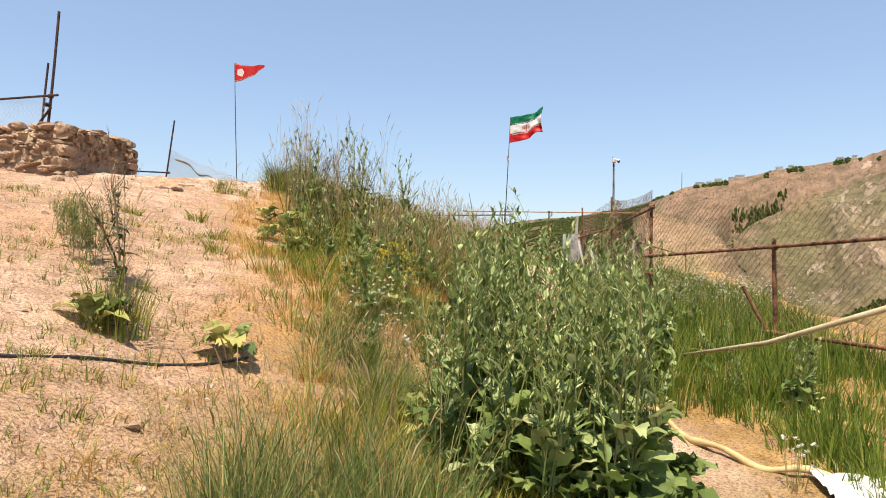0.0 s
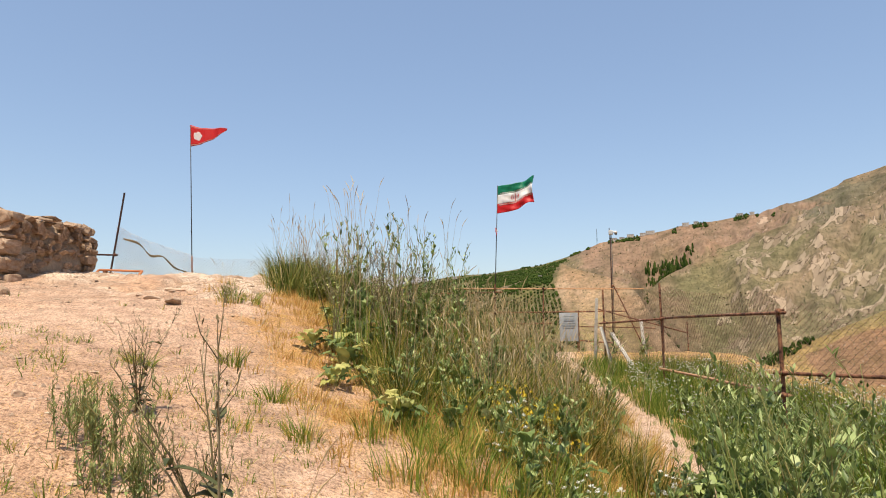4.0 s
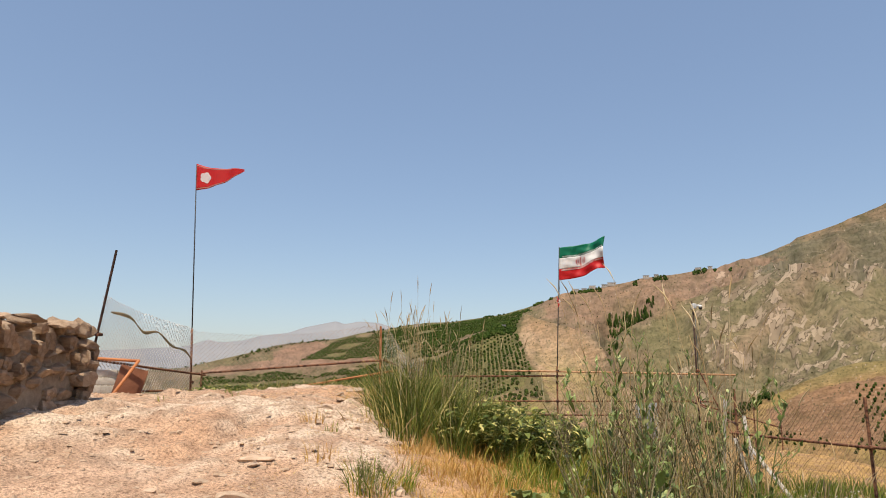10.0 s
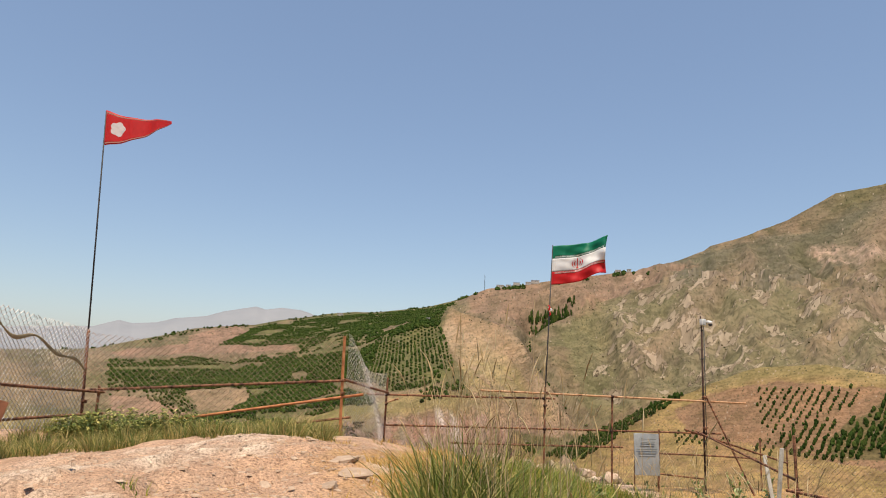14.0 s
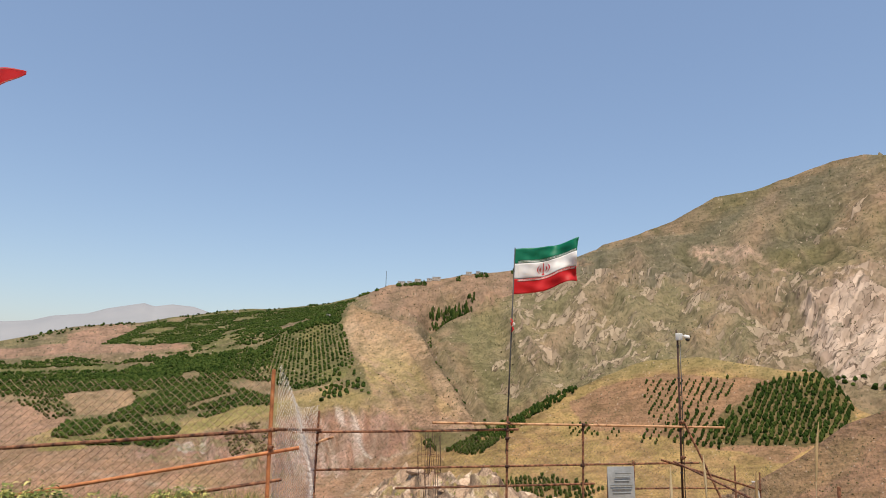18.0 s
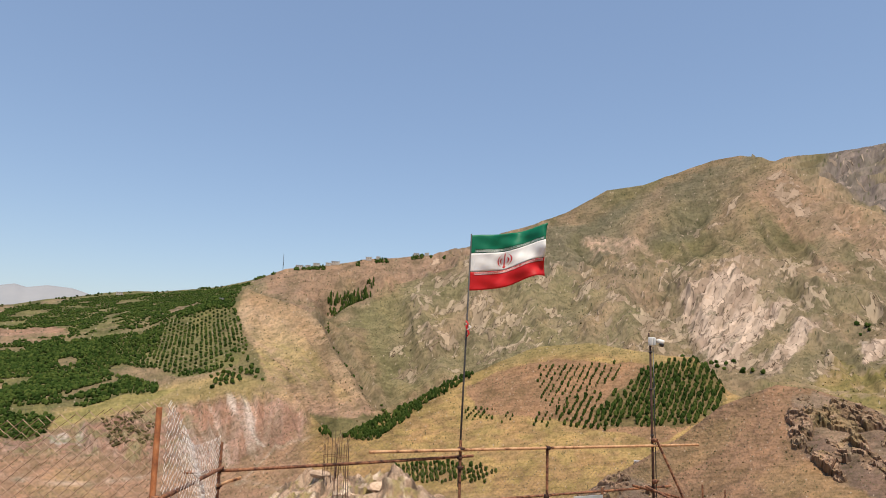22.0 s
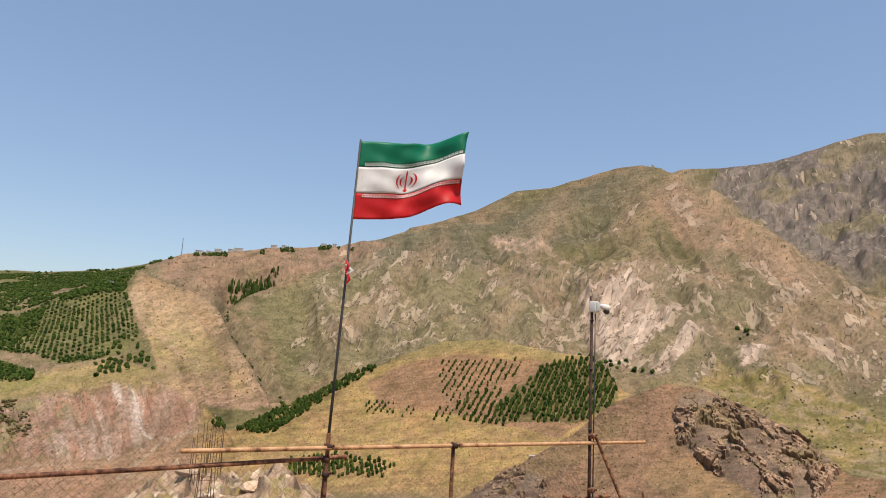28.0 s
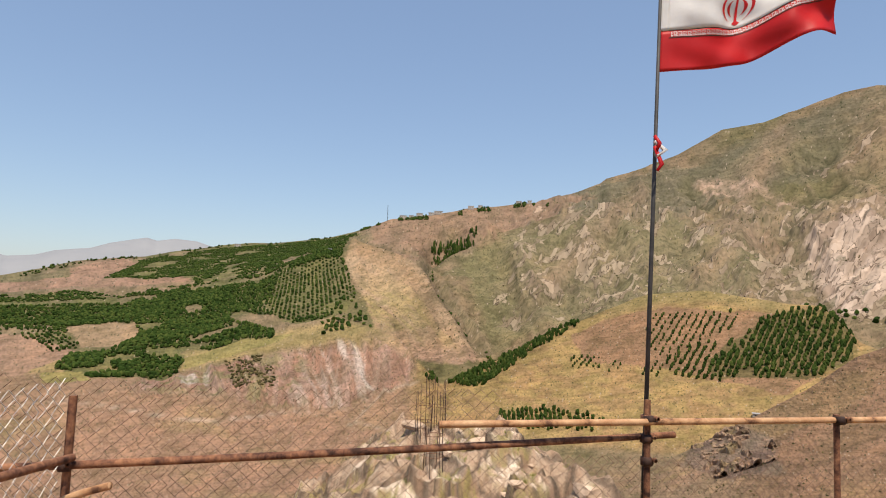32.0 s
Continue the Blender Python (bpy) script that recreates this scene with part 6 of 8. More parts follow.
tet = [(0, 0, 0.6), (0.6, 0, 0), (-0.3, 0.5, 0), (-0.3, -0.5, 0)]
gp = np.random.RandomState(5)
px_, py_ = gp.uniform(-4.5, 4.5, 27000), gp.uniform(0.5, 18, 27000)
keep = px_ < bare_edge(py_) + 0.3
px_, py_ = px_[keep], py_[keep]
pz_ = ground(px_, py_)
for x, y, z in zip(px_, py_, pz_):
    s, a = gp.uniform(0.006, 0.018) * gp.choice([1, 1, 1, 1.5, 2.4]), gp.uniform(0, 6.3)
    ca, sa = math.cos(a) * s, math.sin(a) * s
    gv.add([(x + u * ca - v * sa, y + u * sa + v * ca, z + q * s - 0.002) for u, v, q in tet], [(0, 1, 2), (0, 2, 3), (0, 3, 1)])
gravel = part("gravel", gv, M_PALESTONE, None, "", False)
tagged(gravel, "fine gravel strewn over the trodden soil", "gravel", kind="stuff")

CHIPS = []
for _ in range(6):
    g = Geo()
    w_, d_, h_ = rs.uniform(0.7, 1.2), rs.uniform(0.5, 1.0), rs.uniform(0.18, 0.4)
    jit = lambda v: v + rs.uniform(-0.22, 0.22)
    low_ = [(jit(-w_ / 2), jit(-d_ / 2), -0.15), (jit(w_ / 2), jit(-d_ / 2), -0.15), (jit(w_ / 2), jit(d_ / 2), -0.15), (jit(-w_ / 2), jit(d_ / 2), -0.15)]
    top_ = [(x * 0.8 + rs.uniform(-0.08, 0.08), y * 0.8, h_ + rs.uniform(-0.12, 0.12)) for x, y, _ in low_]
    g.add(low_ + top_, [(0, 3, 2, 1), (4, 5, 6, 7), (0, 1, 5, 4), (1, 2, 6, 5), (2, 3, 7, 6), (3, 0, 4, 7)])
    CHIPS.append(g)

# ---- plants: materials ----
def leaf_mat(name, stops, rough=0.55, trans=0.3, spec=0.3):
    m, nt, b = material(name, rough, 0, spec)
    add = nt.nodes.new("ShaderNodeMath")
    add.operation = "ADD"
    nt.links.new(nt.nodes.new("ShaderNodeNewGeometry").outputs["Random Per Island"], add.inputs[0])
    nt.links.new(nt.nodes.new("ShaderNodeObjectInfo").outputs["Random"], add.inputs[1])
    frac = nt.nodes.new("ShaderNodeMath")
    frac.operation = "FRACT"
    nt.links.new(add.outputs[0], frac.inputs[0])
    col = rampnode(nt, frac.outputs[0], stops)
    n = noise_out(nt, 14, 3, 0.6)
    col = mixnode(nt, 0.45, col, rampnode(nt, n, [(0.3, (0.52, 0.54, 0.44)), (0.7, (1.1, 1.06, 0.98))]), "MULTIPLY")
    nt.links.new(col, b.inputs["Base Color"])
    tr = nt.nodes.new("ShaderNodeBsdfTranslucent")
    nt.links.new(col, tr.inputs[0])
    ms = nt.nodes.new("ShaderNodeMixShader")
    ms.inputs[0].default_value = trans
    nt.links.new(b.outputs[0], ms.inputs[1])
    nt.links.new(tr.outputs[0], ms.inputs[2])
    nt.links.new(ms.outputs[0], nt.nodes["Material Output"].inputs[0])
    return m


M_GRASS = leaf_mat("green_grass", [(0.0, (0.10, 0.17, 0.02)), (0.5, (0.21, 0.28, 0.04)), (0.75, (0.38, 0.37, 0.07)), (1.0, (0.64, 0.43, 0.13))])
M_LUSH = leaf_mat("lush_grass", [(0.0, (0.06, 0.12, 0.014)), (0.5, (0.145, 0.22, 0.028)), (0.85, (0.27, 0.32, 0.055)), (1.0, (0.56, 0.46, 0.14))])
M_STRAW = leaf_mat("dry_grass", [(0.0, (0.46, 0.24, 0.055)), (0.5, (0.62, 0.38, 0.11)), (1.0, (0.74, 0.55, 0.23))], 0.7, 0.25)
M_CREST = leaf_mat("crest_grass", [(0.0, (0.06, 0.09, 0.015)), (0.5, (0.14, 0.18, 0.03)), (0.78, (0.30, 0.30, 0.075)), (1.0, (0.60, 0.48, 0.20))], 0.55, 0.2)
M_MEADOW = leaf_mat("meadow_grass", [(0.0, (0.05, 0.07, 0.01)), (0.45, (0.12, 0.15, 0.022)), (0.72, (0.33, 0.28, 0.06)), (1.0, (0.66, 0.47, 0.16))], 0.5, 0.25)
M_FENCEGRASS = leaf_mat("rough_grass", [(0.0, (0.08, 0.11, 0.02)), (0.45, (0.17, 0.19, 0.045)), (0.7, (0.34, 0.29, 0.09)), (1.0, (0.62, 0.46, 0.20))], 0.6, 0.2)
M_OAT = leaf_mat("dry_ears", [(0.0, (0.40, 0.27, 0.13)), (0.5, (0.52, 0.38, 0.21)), (1.0, (0.62, 0.50, 0.33))], 0.7, 0.2)
M_MUSTARD = leaf_mat("grey_green_leaf", [(0.0, (0.08, 0.13, 0.035)), (0.5, (0.22, 0.30, 0.09)), (0.85, (0.42, 0.50, 0.21)), (1.0, (0.62, 0.66, 0.34))], 0.45, 0.3)
M_SHRUB = leaf_mat("yellowing_leaf", [(0.0, (0.08, 0.12, 0.03)), (0.55, (0.19, 0.23, 0.06)), (0.78, (0.42, 0.40, 0.11)), (1.0, (0.72, 0.64, 0.26))], 0.55, 0.28)
M_DOCK = leaf_mat("dock_leaf", [(0.0, (0.12, 0.18, 0.06)), (0.4, (0.24, 0.30, 0.11)), (0.65, (0.42, 0.42, 0.13)), (1.0, (0.60, 0.54, 0.20))], 0.5, 0.28)
M_STALK = leaf_mat("green_stalk", [(0.0, (0.15, 0.19, 0.06)), (0.6, (0.24, 0.27, 0.09)), (1.0, (0.34, 0.28, 0.11))], 0.6, 0.1)
M_DRYSTALK = leaf_mat("dry_stalk", [(0.0, (0.09, 0.07, 0.035)), (0.6, (0.22, 0.18, 0.09)), (1.0, (0.42, 0.36, 0.24))], 0.7, 0.1)
M_WIRY = leaf_mat("wiry_stems", [(0.0, (0.07, 0.12, 0.03)), (0.5, (0.15, 0.21, 0.06)), (0.8, (0.28, 0.30, 0.10)), (1.0, (0.50, 0.40, 0.16))], 0.55, 0.25)
M_DARKLEAF = leaf_mat("dark_curled_leaf", [(0.0, (0.05, 0.065, 0.025)), (0.6, (0.10, 0.11, 0.045)), (1.0, (0.18, 0.16, 0.075))], 0.6, 0.15)
M_WHITEFL = leaf_mat("white_petal", [(0.0, (0.68, 0.68, 0.60)), (1.0, (0.80, 0.80, 0.76))], 0.6, 0.3)
M_YELLOWFL = leaf_mat("yellow_petal", [(0.0, (0.70, 0.50, 0.03)), (1.0, (0.75, 0.62, 0.10))], 0.6, 0.3)


def blade(g, base, lean, h, w, rng, segs=3, mi=0):
    """A curved grass blade."""
    a = rng.uniform(0, 6.283)
    side = Vector((math.cos(a), math.sin(a), 0))
    vs = []
    for i in range(segs + 1):
        t = i / segs
        c = Vector(base) + Vector((lean[0] * t * t, lean[1] * t * t, h * (t - 0.12 * t * t * (abs(lean[0]) + abs(lean[1])))))
        ww = w * (1 - t) ** 0.7
        if i < segs:
            vs += [c - side * ww, c + side * ww]
        else:
            vs += [c]
    fs = [(2 * i, 2 * i + 1, 2 * i + 3, 2 * i + 2) for i in range(segs - 1)] + [(2 * segs - 2, 2 * segs - 1, 2 * segs)]
    g.add(vs, fs, mi)


def leaf(g, base, direction, length, width, rng, droop=0.4, wavy=0.15, segs=5, mi=0, fold=0.25):
    """A broad leaf with a midrib fold, curved tip and wavy rim."""
    d = Vector(direction).normalized()
    side = d.cross(Vector((0, 0, 1)))
    side = side.normalized() if side.length > 1e-3 else Vector((1, 0, 0))
    up = side.cross(d)
    vs = []
    for i in range(segs + 1):
        t = i / segs
        c = Vector(base) + d * length * t - Vector((0, 0, 1)) * droop * length * t * t
        ww = width * (math.sin(math.pi * min(0.98, 0.06 + 0.94 * t ** 0.8)) ** 0.75 + 0.03)
        wob = wavy * width
        vs += [c - side * ww + up * (fold * ww + rng.uniform(-wob, wob)), c, c + side * ww + up * (fold * ww + rng.uniform(-wob, wob))]
    fs = []
    for i in range(segs):
        k = 3 * i
        fs += [(k, k + 1, k + 4, k + 3), (k + 1, k + 2, k + 5, k + 4)]
    g.add(vs, fs, mi)


def tuft(rng, blades, h, w, spread, lean, ears=0, mat_ear=1):
    """A tuft of grass, with nodding ears on thin culms if wanted."""
    g = Geo()
    for _ in range(blades):
        a, r = rng.uniform(0, 6.283), spread * math.sqrt(rng.random())
        l = rng.uniform(0.2, 1) * lean
        b = a + rng.uniform(-0.8, 0.8)
        blade(g, (r * math.cos(a), r * math.sin(a), -0.03), (l * math.cos(b), l * math.sin(b)), h * rng.uniform(0.45, 1.1), w * rng.uniform(0.6, 1.3), rng)
    for _ in range(ears):
        a, r = rng.uniform(0, 6.283), spread * rng.random()
        hh = h * rng.uniform(1.2, 1.8)
        lx, ly = rng.uniform(-0.18, 0.25), rng.uniform(-0.15, 0.15)
        x, y = r * math.cos(a), r * math.sin(a)
        pts = [(x, y, 0), (x + lx * 0.3, y + ly * 0.3, hh * 0.6), (x + lx, y + ly, hh)]
        g.tube(pts, [0.0022, 0.0018, 0.0012], 3, False, mat_ear)
        t = Vector(pts[-1])
        g.tube([t, t + Vector((lx * 0.15, ly * 0.15, 0.05)), t + Vector((lx * 0.4, ly * 0.4, 0.10))], [0.0025, 0.0045, 0.001], 4, False, mat_ear)
    return g


def join_scatter(name, variants, spots, mats, label, category, smooth=True):
    """Many tufts as one mesh: spots are (x, y, z, turn, scale, tall)."""
    rng = np.random.RandomState(len(spots))
    vs, fl, ft, mi, off = [], [], [], [], 0
    arr = []
    for g in variants:
        sizes = np.array([len(f) for f in g.f])
        arr.append((np.array(g.v), np.concatenate([np.array(f) for f in g.f]), sizes, np.array(g.m)))
    for (x, y, z, a, s, h) in spots:
        v, fi, sizes, m = arr[rng.randint(len(arr))]
        c, d = math.cos(a) * s, math.sin(a) * s
        p = np.empty_like(v)
        p[:, 0], p[:, 1], p[:, 2] = x + v[:, 0] * c - v[:, 1] * d, y + v[:, 0] * d + v[:, 1] * c, z + v[:, 2] * s * h
        vs.append(p)
        fl.append(fi + off)
        ft.append(sizes)
        mi.append(m)
        off += len(v)
    vs, fl, ft, mi = np.concatenate(vs), np.concatenate(fl), np.concatenate(ft), np.concatenate(mi)
    me = bpy.data.meshes.new(name)
    me.vertices.add(len(vs))
    me.vertices.foreach_set("co", vs.ravel())
    me.loops.add(len(fl))
    me.loops.foreach_set("vertex_index", fl)
    me.polygons.add(len(ft))
    me.polygons.foreach_set("loop_start", np.concatenate([[0], np.cumsum(ft)[:-1]]))
    me.polygons.foreach_set("material_index", mi)
    me.polygons.foreach_set("use_smooth", np.full(len(ft), smooth))
    for mt in mats:
        me.materials.append(mt)
    me.update(calc_edges=True)
    return tagged(new(name, me), label, category, kind="stuff")


# line walked, kept clear of tall growth
WALK_LINE = [(e[0], e[1]) for _, e, _, _ in PATH[::3]]


def clear(x, y, d):
    """Distance from the line walked is at least d."""
    return all((x - a) ** 2 + (y - b) ** 2 > d * d for a, b in WALK_LINE)


pr = random.Random(77)


def spots_in(count, region, tall=(0.8, 1.2), size=(0.8, 1.3), keep_off=0.55):
    """Random places for which region(x, y) passes a random draw."""
    out = []
    tries = 0
    while len(out) < count and tries < count * 30:
        tries += 1
        x, y = pr.uniform(-7, 9.3), pr.uniform(0.8, 25.5)
        if pr.random() < region(x, y) and clear(x, y, keep_off):
            out.append((x, y, 0.0, pr.uniform(0, 6.283), pr.uniform(*size), pr.uniform(*tall)))
    if out:
        zz = ground(np.array([o[0] for o in out]), np.array([o[1] for o in out]))
        out = [(o[0], o[1], float(z), *o[3:]) for o, z in zip(out, zz)]
    return out


def band(x, y):
    """How far inside the weeds a place lies."""
    return x - float(np.interp(y, [-4, 2, 3.7, 5.5, 7, 8, 9.5, 11, 12.5, 14, 16.5, 19, 23], [4.5, 4.2, 3.5, 2.9, 1.75, 1.25, 0.5, -0.2, -0.6, -0.95, -1.2, -0.4, 0.2]))


def off_track(x, y):
    return abs(x - float(footpath_x(np.array([y]))[0]))


def patchy(x, y, s, seed):
    return float(fbm(x * s, y * s, 3, seed))


def reg_straw(x, y):
    b = band(x, y)
    return (0.9 if 0.05 < b < 1.5 else (0.55 if y > 8 else 0.25) if 1.5 <= b < 3.8 else 0.05 if -0.8 < b <= 0.05 else 0) * (1.0 if patchy(x, y, 1.1, 81) > 0.42 else 0.25) * (off_track(x, y) > 0.45)


def reg_green(x, y):
    b = band(x, y)
    return (0.85 if b > (0.8 if y < 8.5 else 1.35) else 0.3 if b > (0.4 if y < 8.5 else 0.9) else 0) * (x < footpath_x(np.array([y]))[0] - 0.7) * (1.0 if patchy(x, y, 0.8, 82) > 0.40 else 0.3) * (1 if y < 17 else 0.5)


def reg_lush(x, y):
    return (x > footpath_x(np.array([y]))[0] + (0.45 if y > 7 else 1.0)) * (x < 8.8) * (1.0 if y < 15 else 0.55) * (y < 21)


def reg_fenceleft(x, y):
    return (-6.8 < x < -1.6) * (18.6 < y < 23.5) * (0.9 if patchy(x, y, 0.9, 84) > 0.4 else 0.4)


def reg_ears(x, y):
    b = band(x, y)
    return (0.8 if 2.3 < x < 4.6 and 9.5 < y < 16.5 else 0) * (b > 0.9) * (1 if patchy(x, y, 0.9, 91) > 0.45 else 0.2)


V_STRAW = [tuft(pr, 26, 0.17, 0.004, 0.12, 0.10) for _ in range(4)]
V_GREEN = [tuft(pr, 34, 0.30, 0.005, 0.14, 0.2) for _ in range(4)]
V_LUSH = [tuft(pr, 40, 0.30, 0.006, 0.15, 0.16) for _ in range(4)]
V_LONG = [tuft(pr, 60, 0.55, 0.0055, 0.18, 0.42, 1) for _ in range(3)]
V_EARS = [tuft(pr, 14, 0.50, 0.004, 0.15, 0.25, 6) for _ in range(4)]
join_scatter("dry_grass", V_STRAW, spots_in(2300, reg_straw, (0.4, 1.0), keep_off=0.3), [M_STRAW, M_OAT], "short straw-yellow dry grass along the edge of the bare soil", "dry grass")
join_scatter("green_grass", V_GREEN, [o for o in spots_in(1600, reg_green) if not (2.9 < o[0] < 4.7 and 8.5 < o[1] < 13.5 and o[4] > 0.95)], [M_GRASS, M_OAT], "mixed green and yellowing wild grass on the slope", "grass")
join_scatter("lush_grass", V_LUSH, spots_in(1450, reg_lush, (0.5, 1.7), (0.7, 1.4), 0.8), [M_LUSH, M_OAT], "lush bright green grass beside the footpath", "grass")
join_scatter("tall_dry_grass", V_EARS, [o for o in spots_in(120, reg_ears, (0.7, 1.15), keep_off=0.9) if o[0] < 3.7], [M_GRASS, M_OAT], "tall tawny grass with dry nodding ears", "grass")
join_scatter("fence_grass", V_GREEN, spots_in(520, reg_fenceleft, (0.45, 1.0)), [M_FENCEGRASS, M_OAT], "rough green and straw grass along the cliff fence", "grass")
V_WISP = [tuft(pr, 70, 0.52, 0.003, 0.16, 0.34, 1) for _ in range(3)]
join_scatter("wispy_grass", V_WISP, [(*o[:5], o[5] * (0.45 if o[0] < 4.15 and o[1] > 4.9 else 1.0)) for o in spots_in(430, lambda x, y: (0.9 if 3.6 < x < 4.6 and 3.0 < y < 6.2 else 0.6 if 3.0 < x < 4.2 and 5.6 < y < 8.0 else 0) * (patchy(x, y, 1.0, 97) > 0.36), keep_off=0.95)], [M_WIRY, M_OAT], "wispy grey-green grass in front of the tall weeds", "grass")
V_CULM = [tuft(pr, 40, 0.85, 0.0035, 0.2, 0.22, 8) for _ in range(3)]
fan = []
for k in range(9):
    x, y = pr.gauss(1.3, 0.3), pr.gauss(11.5, 0.7)
    if band(x, y) > 0.7 and clear(x, y, 1.1):
        fan.append((x, y, gz(x, y), pr.uniform(0, 6.28), pr.uniform(0.8, 1.15), pr.uniform(0.95, 1.3)))
join_scatter("culm_grass", V_CULM, fan, [M_GRASS, M_OAT], "fan of tall upright grass with slender pale ears", "grass")
V_LOW = [tuft(pr, 46, 0.11, 0.0035, 0.15, 0.10) for _ in range(3)]
join_scatter("low_grass", V_LOW, spots_in(330, lambda x, y: (0.9 if 2.9 < x < 5.4 and 0.9 < y < 5.0 else 0.5 if band(x, y) > 0.9 and 7 < y < 14 else 0) * (patchy(x, y, 1.1, 93) > 0.42), keep_off=0.4), [M_GRASS, M_STRAW], "low yellow-green grass at the foot of the weeds", "grass")
V_BROWN = [tuft(pr, 34, 0.26, 0.0035, 0.14, 0.22) for _ in range(3)]
join_scatter("brown_grass", V_BROWN, spots_in(260, lambda x, y: (0.35 if 2.6 < x < 4.4 and 1.2 < y < 5.4 else 0.5 if 0.6 < band(x, y) < 2.8 and 8 < y < 13 else 0) * (patchy(x, y, 1.2, 94) > 0.45), (0.35, 0.75), keep_off=0.3), [M_STRAW, M_OAT], "dead brown grass at the edge of the weeds", "dry grass")
V_MEADOW = [tuft(pr, 60, 0.5, 0.0075, 0.2, 0.36, 2) for _ in range(4)]
join_scatter("meadow_grass", V_MEADOW, spots_in(300, lambda x, y: (0.9 if 1.5 < x < 4.3 and 9.0 < y < 15.5 else 0.5 if 2.4 < x < 4.2 and 15.5 <= y < 20 else 0) * (1.0 if patchy(x, y, 0.9, 98) > 0.42 else 0.25) * (off_track(x, y) > 0.7), (0.6, 1.15), keep_off=1.2), [M_MEADOW, M_OAT], "waist-high green and yellow meadow grass on the slope", "grass")
growth = []
for k in range(420):
    y = pr.uniform(28.5, 50)
    x = 4.9 + (y - 30) * 0.2 + pr.gauss(0, 2.6)
    if patchy(x, y, 0.6, 95) > 0.46:
        growth.append((x, y, gz(x, y), pr.uniform(0, 6.28), pr.uniform(0.6, 1.2), pr.uniform(0.5, 1.0)))
join_scatter("outcrop_grass", V_GREEN, growth, [M_GRASS, M_OAT], "yellow-green tufts in the cracks of the outcrop", "grass")
clump = []
for k in range(34):
    x, y = pr.gauss(-0.45, 0.32), pr.gauss(14.2, 0.4)
    if band(x, y) > 0.15:
        clump.append((x, y, gz(x, y), pr.uniform(0, 6.28), pr.uniform(0.7, 1.2), pr.uniform(0.8, 1.15)))
join_scatter("long_grass", V_LONG, clump, [M_CREST, M_OAT], "dense clump of long arching green grass on the crest", "grass")
cr = random.Random(5)
V_CREST = [tuft(cr, 54, 0.55, 0.008, 0.2, 0.5, 2) for _ in range(3)]
crest = []
for k in range(44):
    x, y = pr.gauss(-0.42, 0.36), pr.gauss(14.3, 0.5)
    if band(x, y) > 0.1:
        crest.append((x, y, gz(x, y), pr.uniform(0, 6.28), pr.uniform(0.8, 1.2), pr.uniform(1.0, 1.5)))
join_scatter("crest_grass", V_CREST, crest, [M_CREST, M_OAT], "tall fresh green grass swaying on the crest", "grass")
V_SPROUT = [tuft(pr, 14, 0.10, 0.004, 0.07, 0.08) for _ in range(4)]
join_scatter("sparse_sprouts", V_SPROUT, spots_in(560, lambda x, y: (0.8 if -3.2 < band(x, y) < 0.1 and 2.0 < y < 8.5 else 0.03 if -3 < band(x, y) < 0 and y < 15 else 0) * (patchy(x, y, 0.9, 86) > 0.45), keep_off=0.1), [M_GRASS, M_STRAW], "sparse low sprouts in bare soil", "weeds")


chip_spots = spots_in(1500, lambda x, y: (0.9 if -4.2 < x and band(x, y) < 0.2 and 11.5 < y < 18 else 0.35 if -5 < x and band(x, y) < 0 and 6 < y <= 11.5 else 0.12 if band(x, y) < 0 and x > -3 and y < 6 else 0) * (1 if patchy(x, y, 0.9, 96) > 0.45 else 0.3), (0.35, 0.7), (0.02, 0.06), 0.0)
join_scatter("rock_chips", CHIPS, chip_spots, [M_PALESTONE], "angular pale rock chips trodden into the soil", "rock chips", False)
V_LITTER = []
for _ in range(4):
    g = Geo()
    for k in range(16):
        a, q, r = pr.uniform(0, 6.28), pr.uniform(0, 6.28), 0.16 * math.sqrt(pr.random())
        x, y, l = r * math.cos(q), r * math.sin(q), pr.uniform(0.02, 0.09)
        dx, dy = math.cos(a) * l, math.sin(a) * l
        g.add([(x - dy * 0.03, y + dx * 0.03, 0.006), (x + dy * 0.03, y - dx * 0.03, 0.006), (x + dx, y + dy, pr.uniform(0.006, 0.03))], [(0, 1, 2)])
    V_LITTER.append(g)
join_scatter("straw_litter", V_LITTER, spots_in(1700, lambda x, y: 0.9 if -3.5 < band(x, y) < 1.2 and 1.2 < y < 9 and patchy(x, y, 1.3, 92) > 0.42 else 0.2 if -1.2 < band(x, y) < 1.0 else 0, keep_off=0.0), [M_STRAW], "bits of dry straw strewn over the soil", "straw")


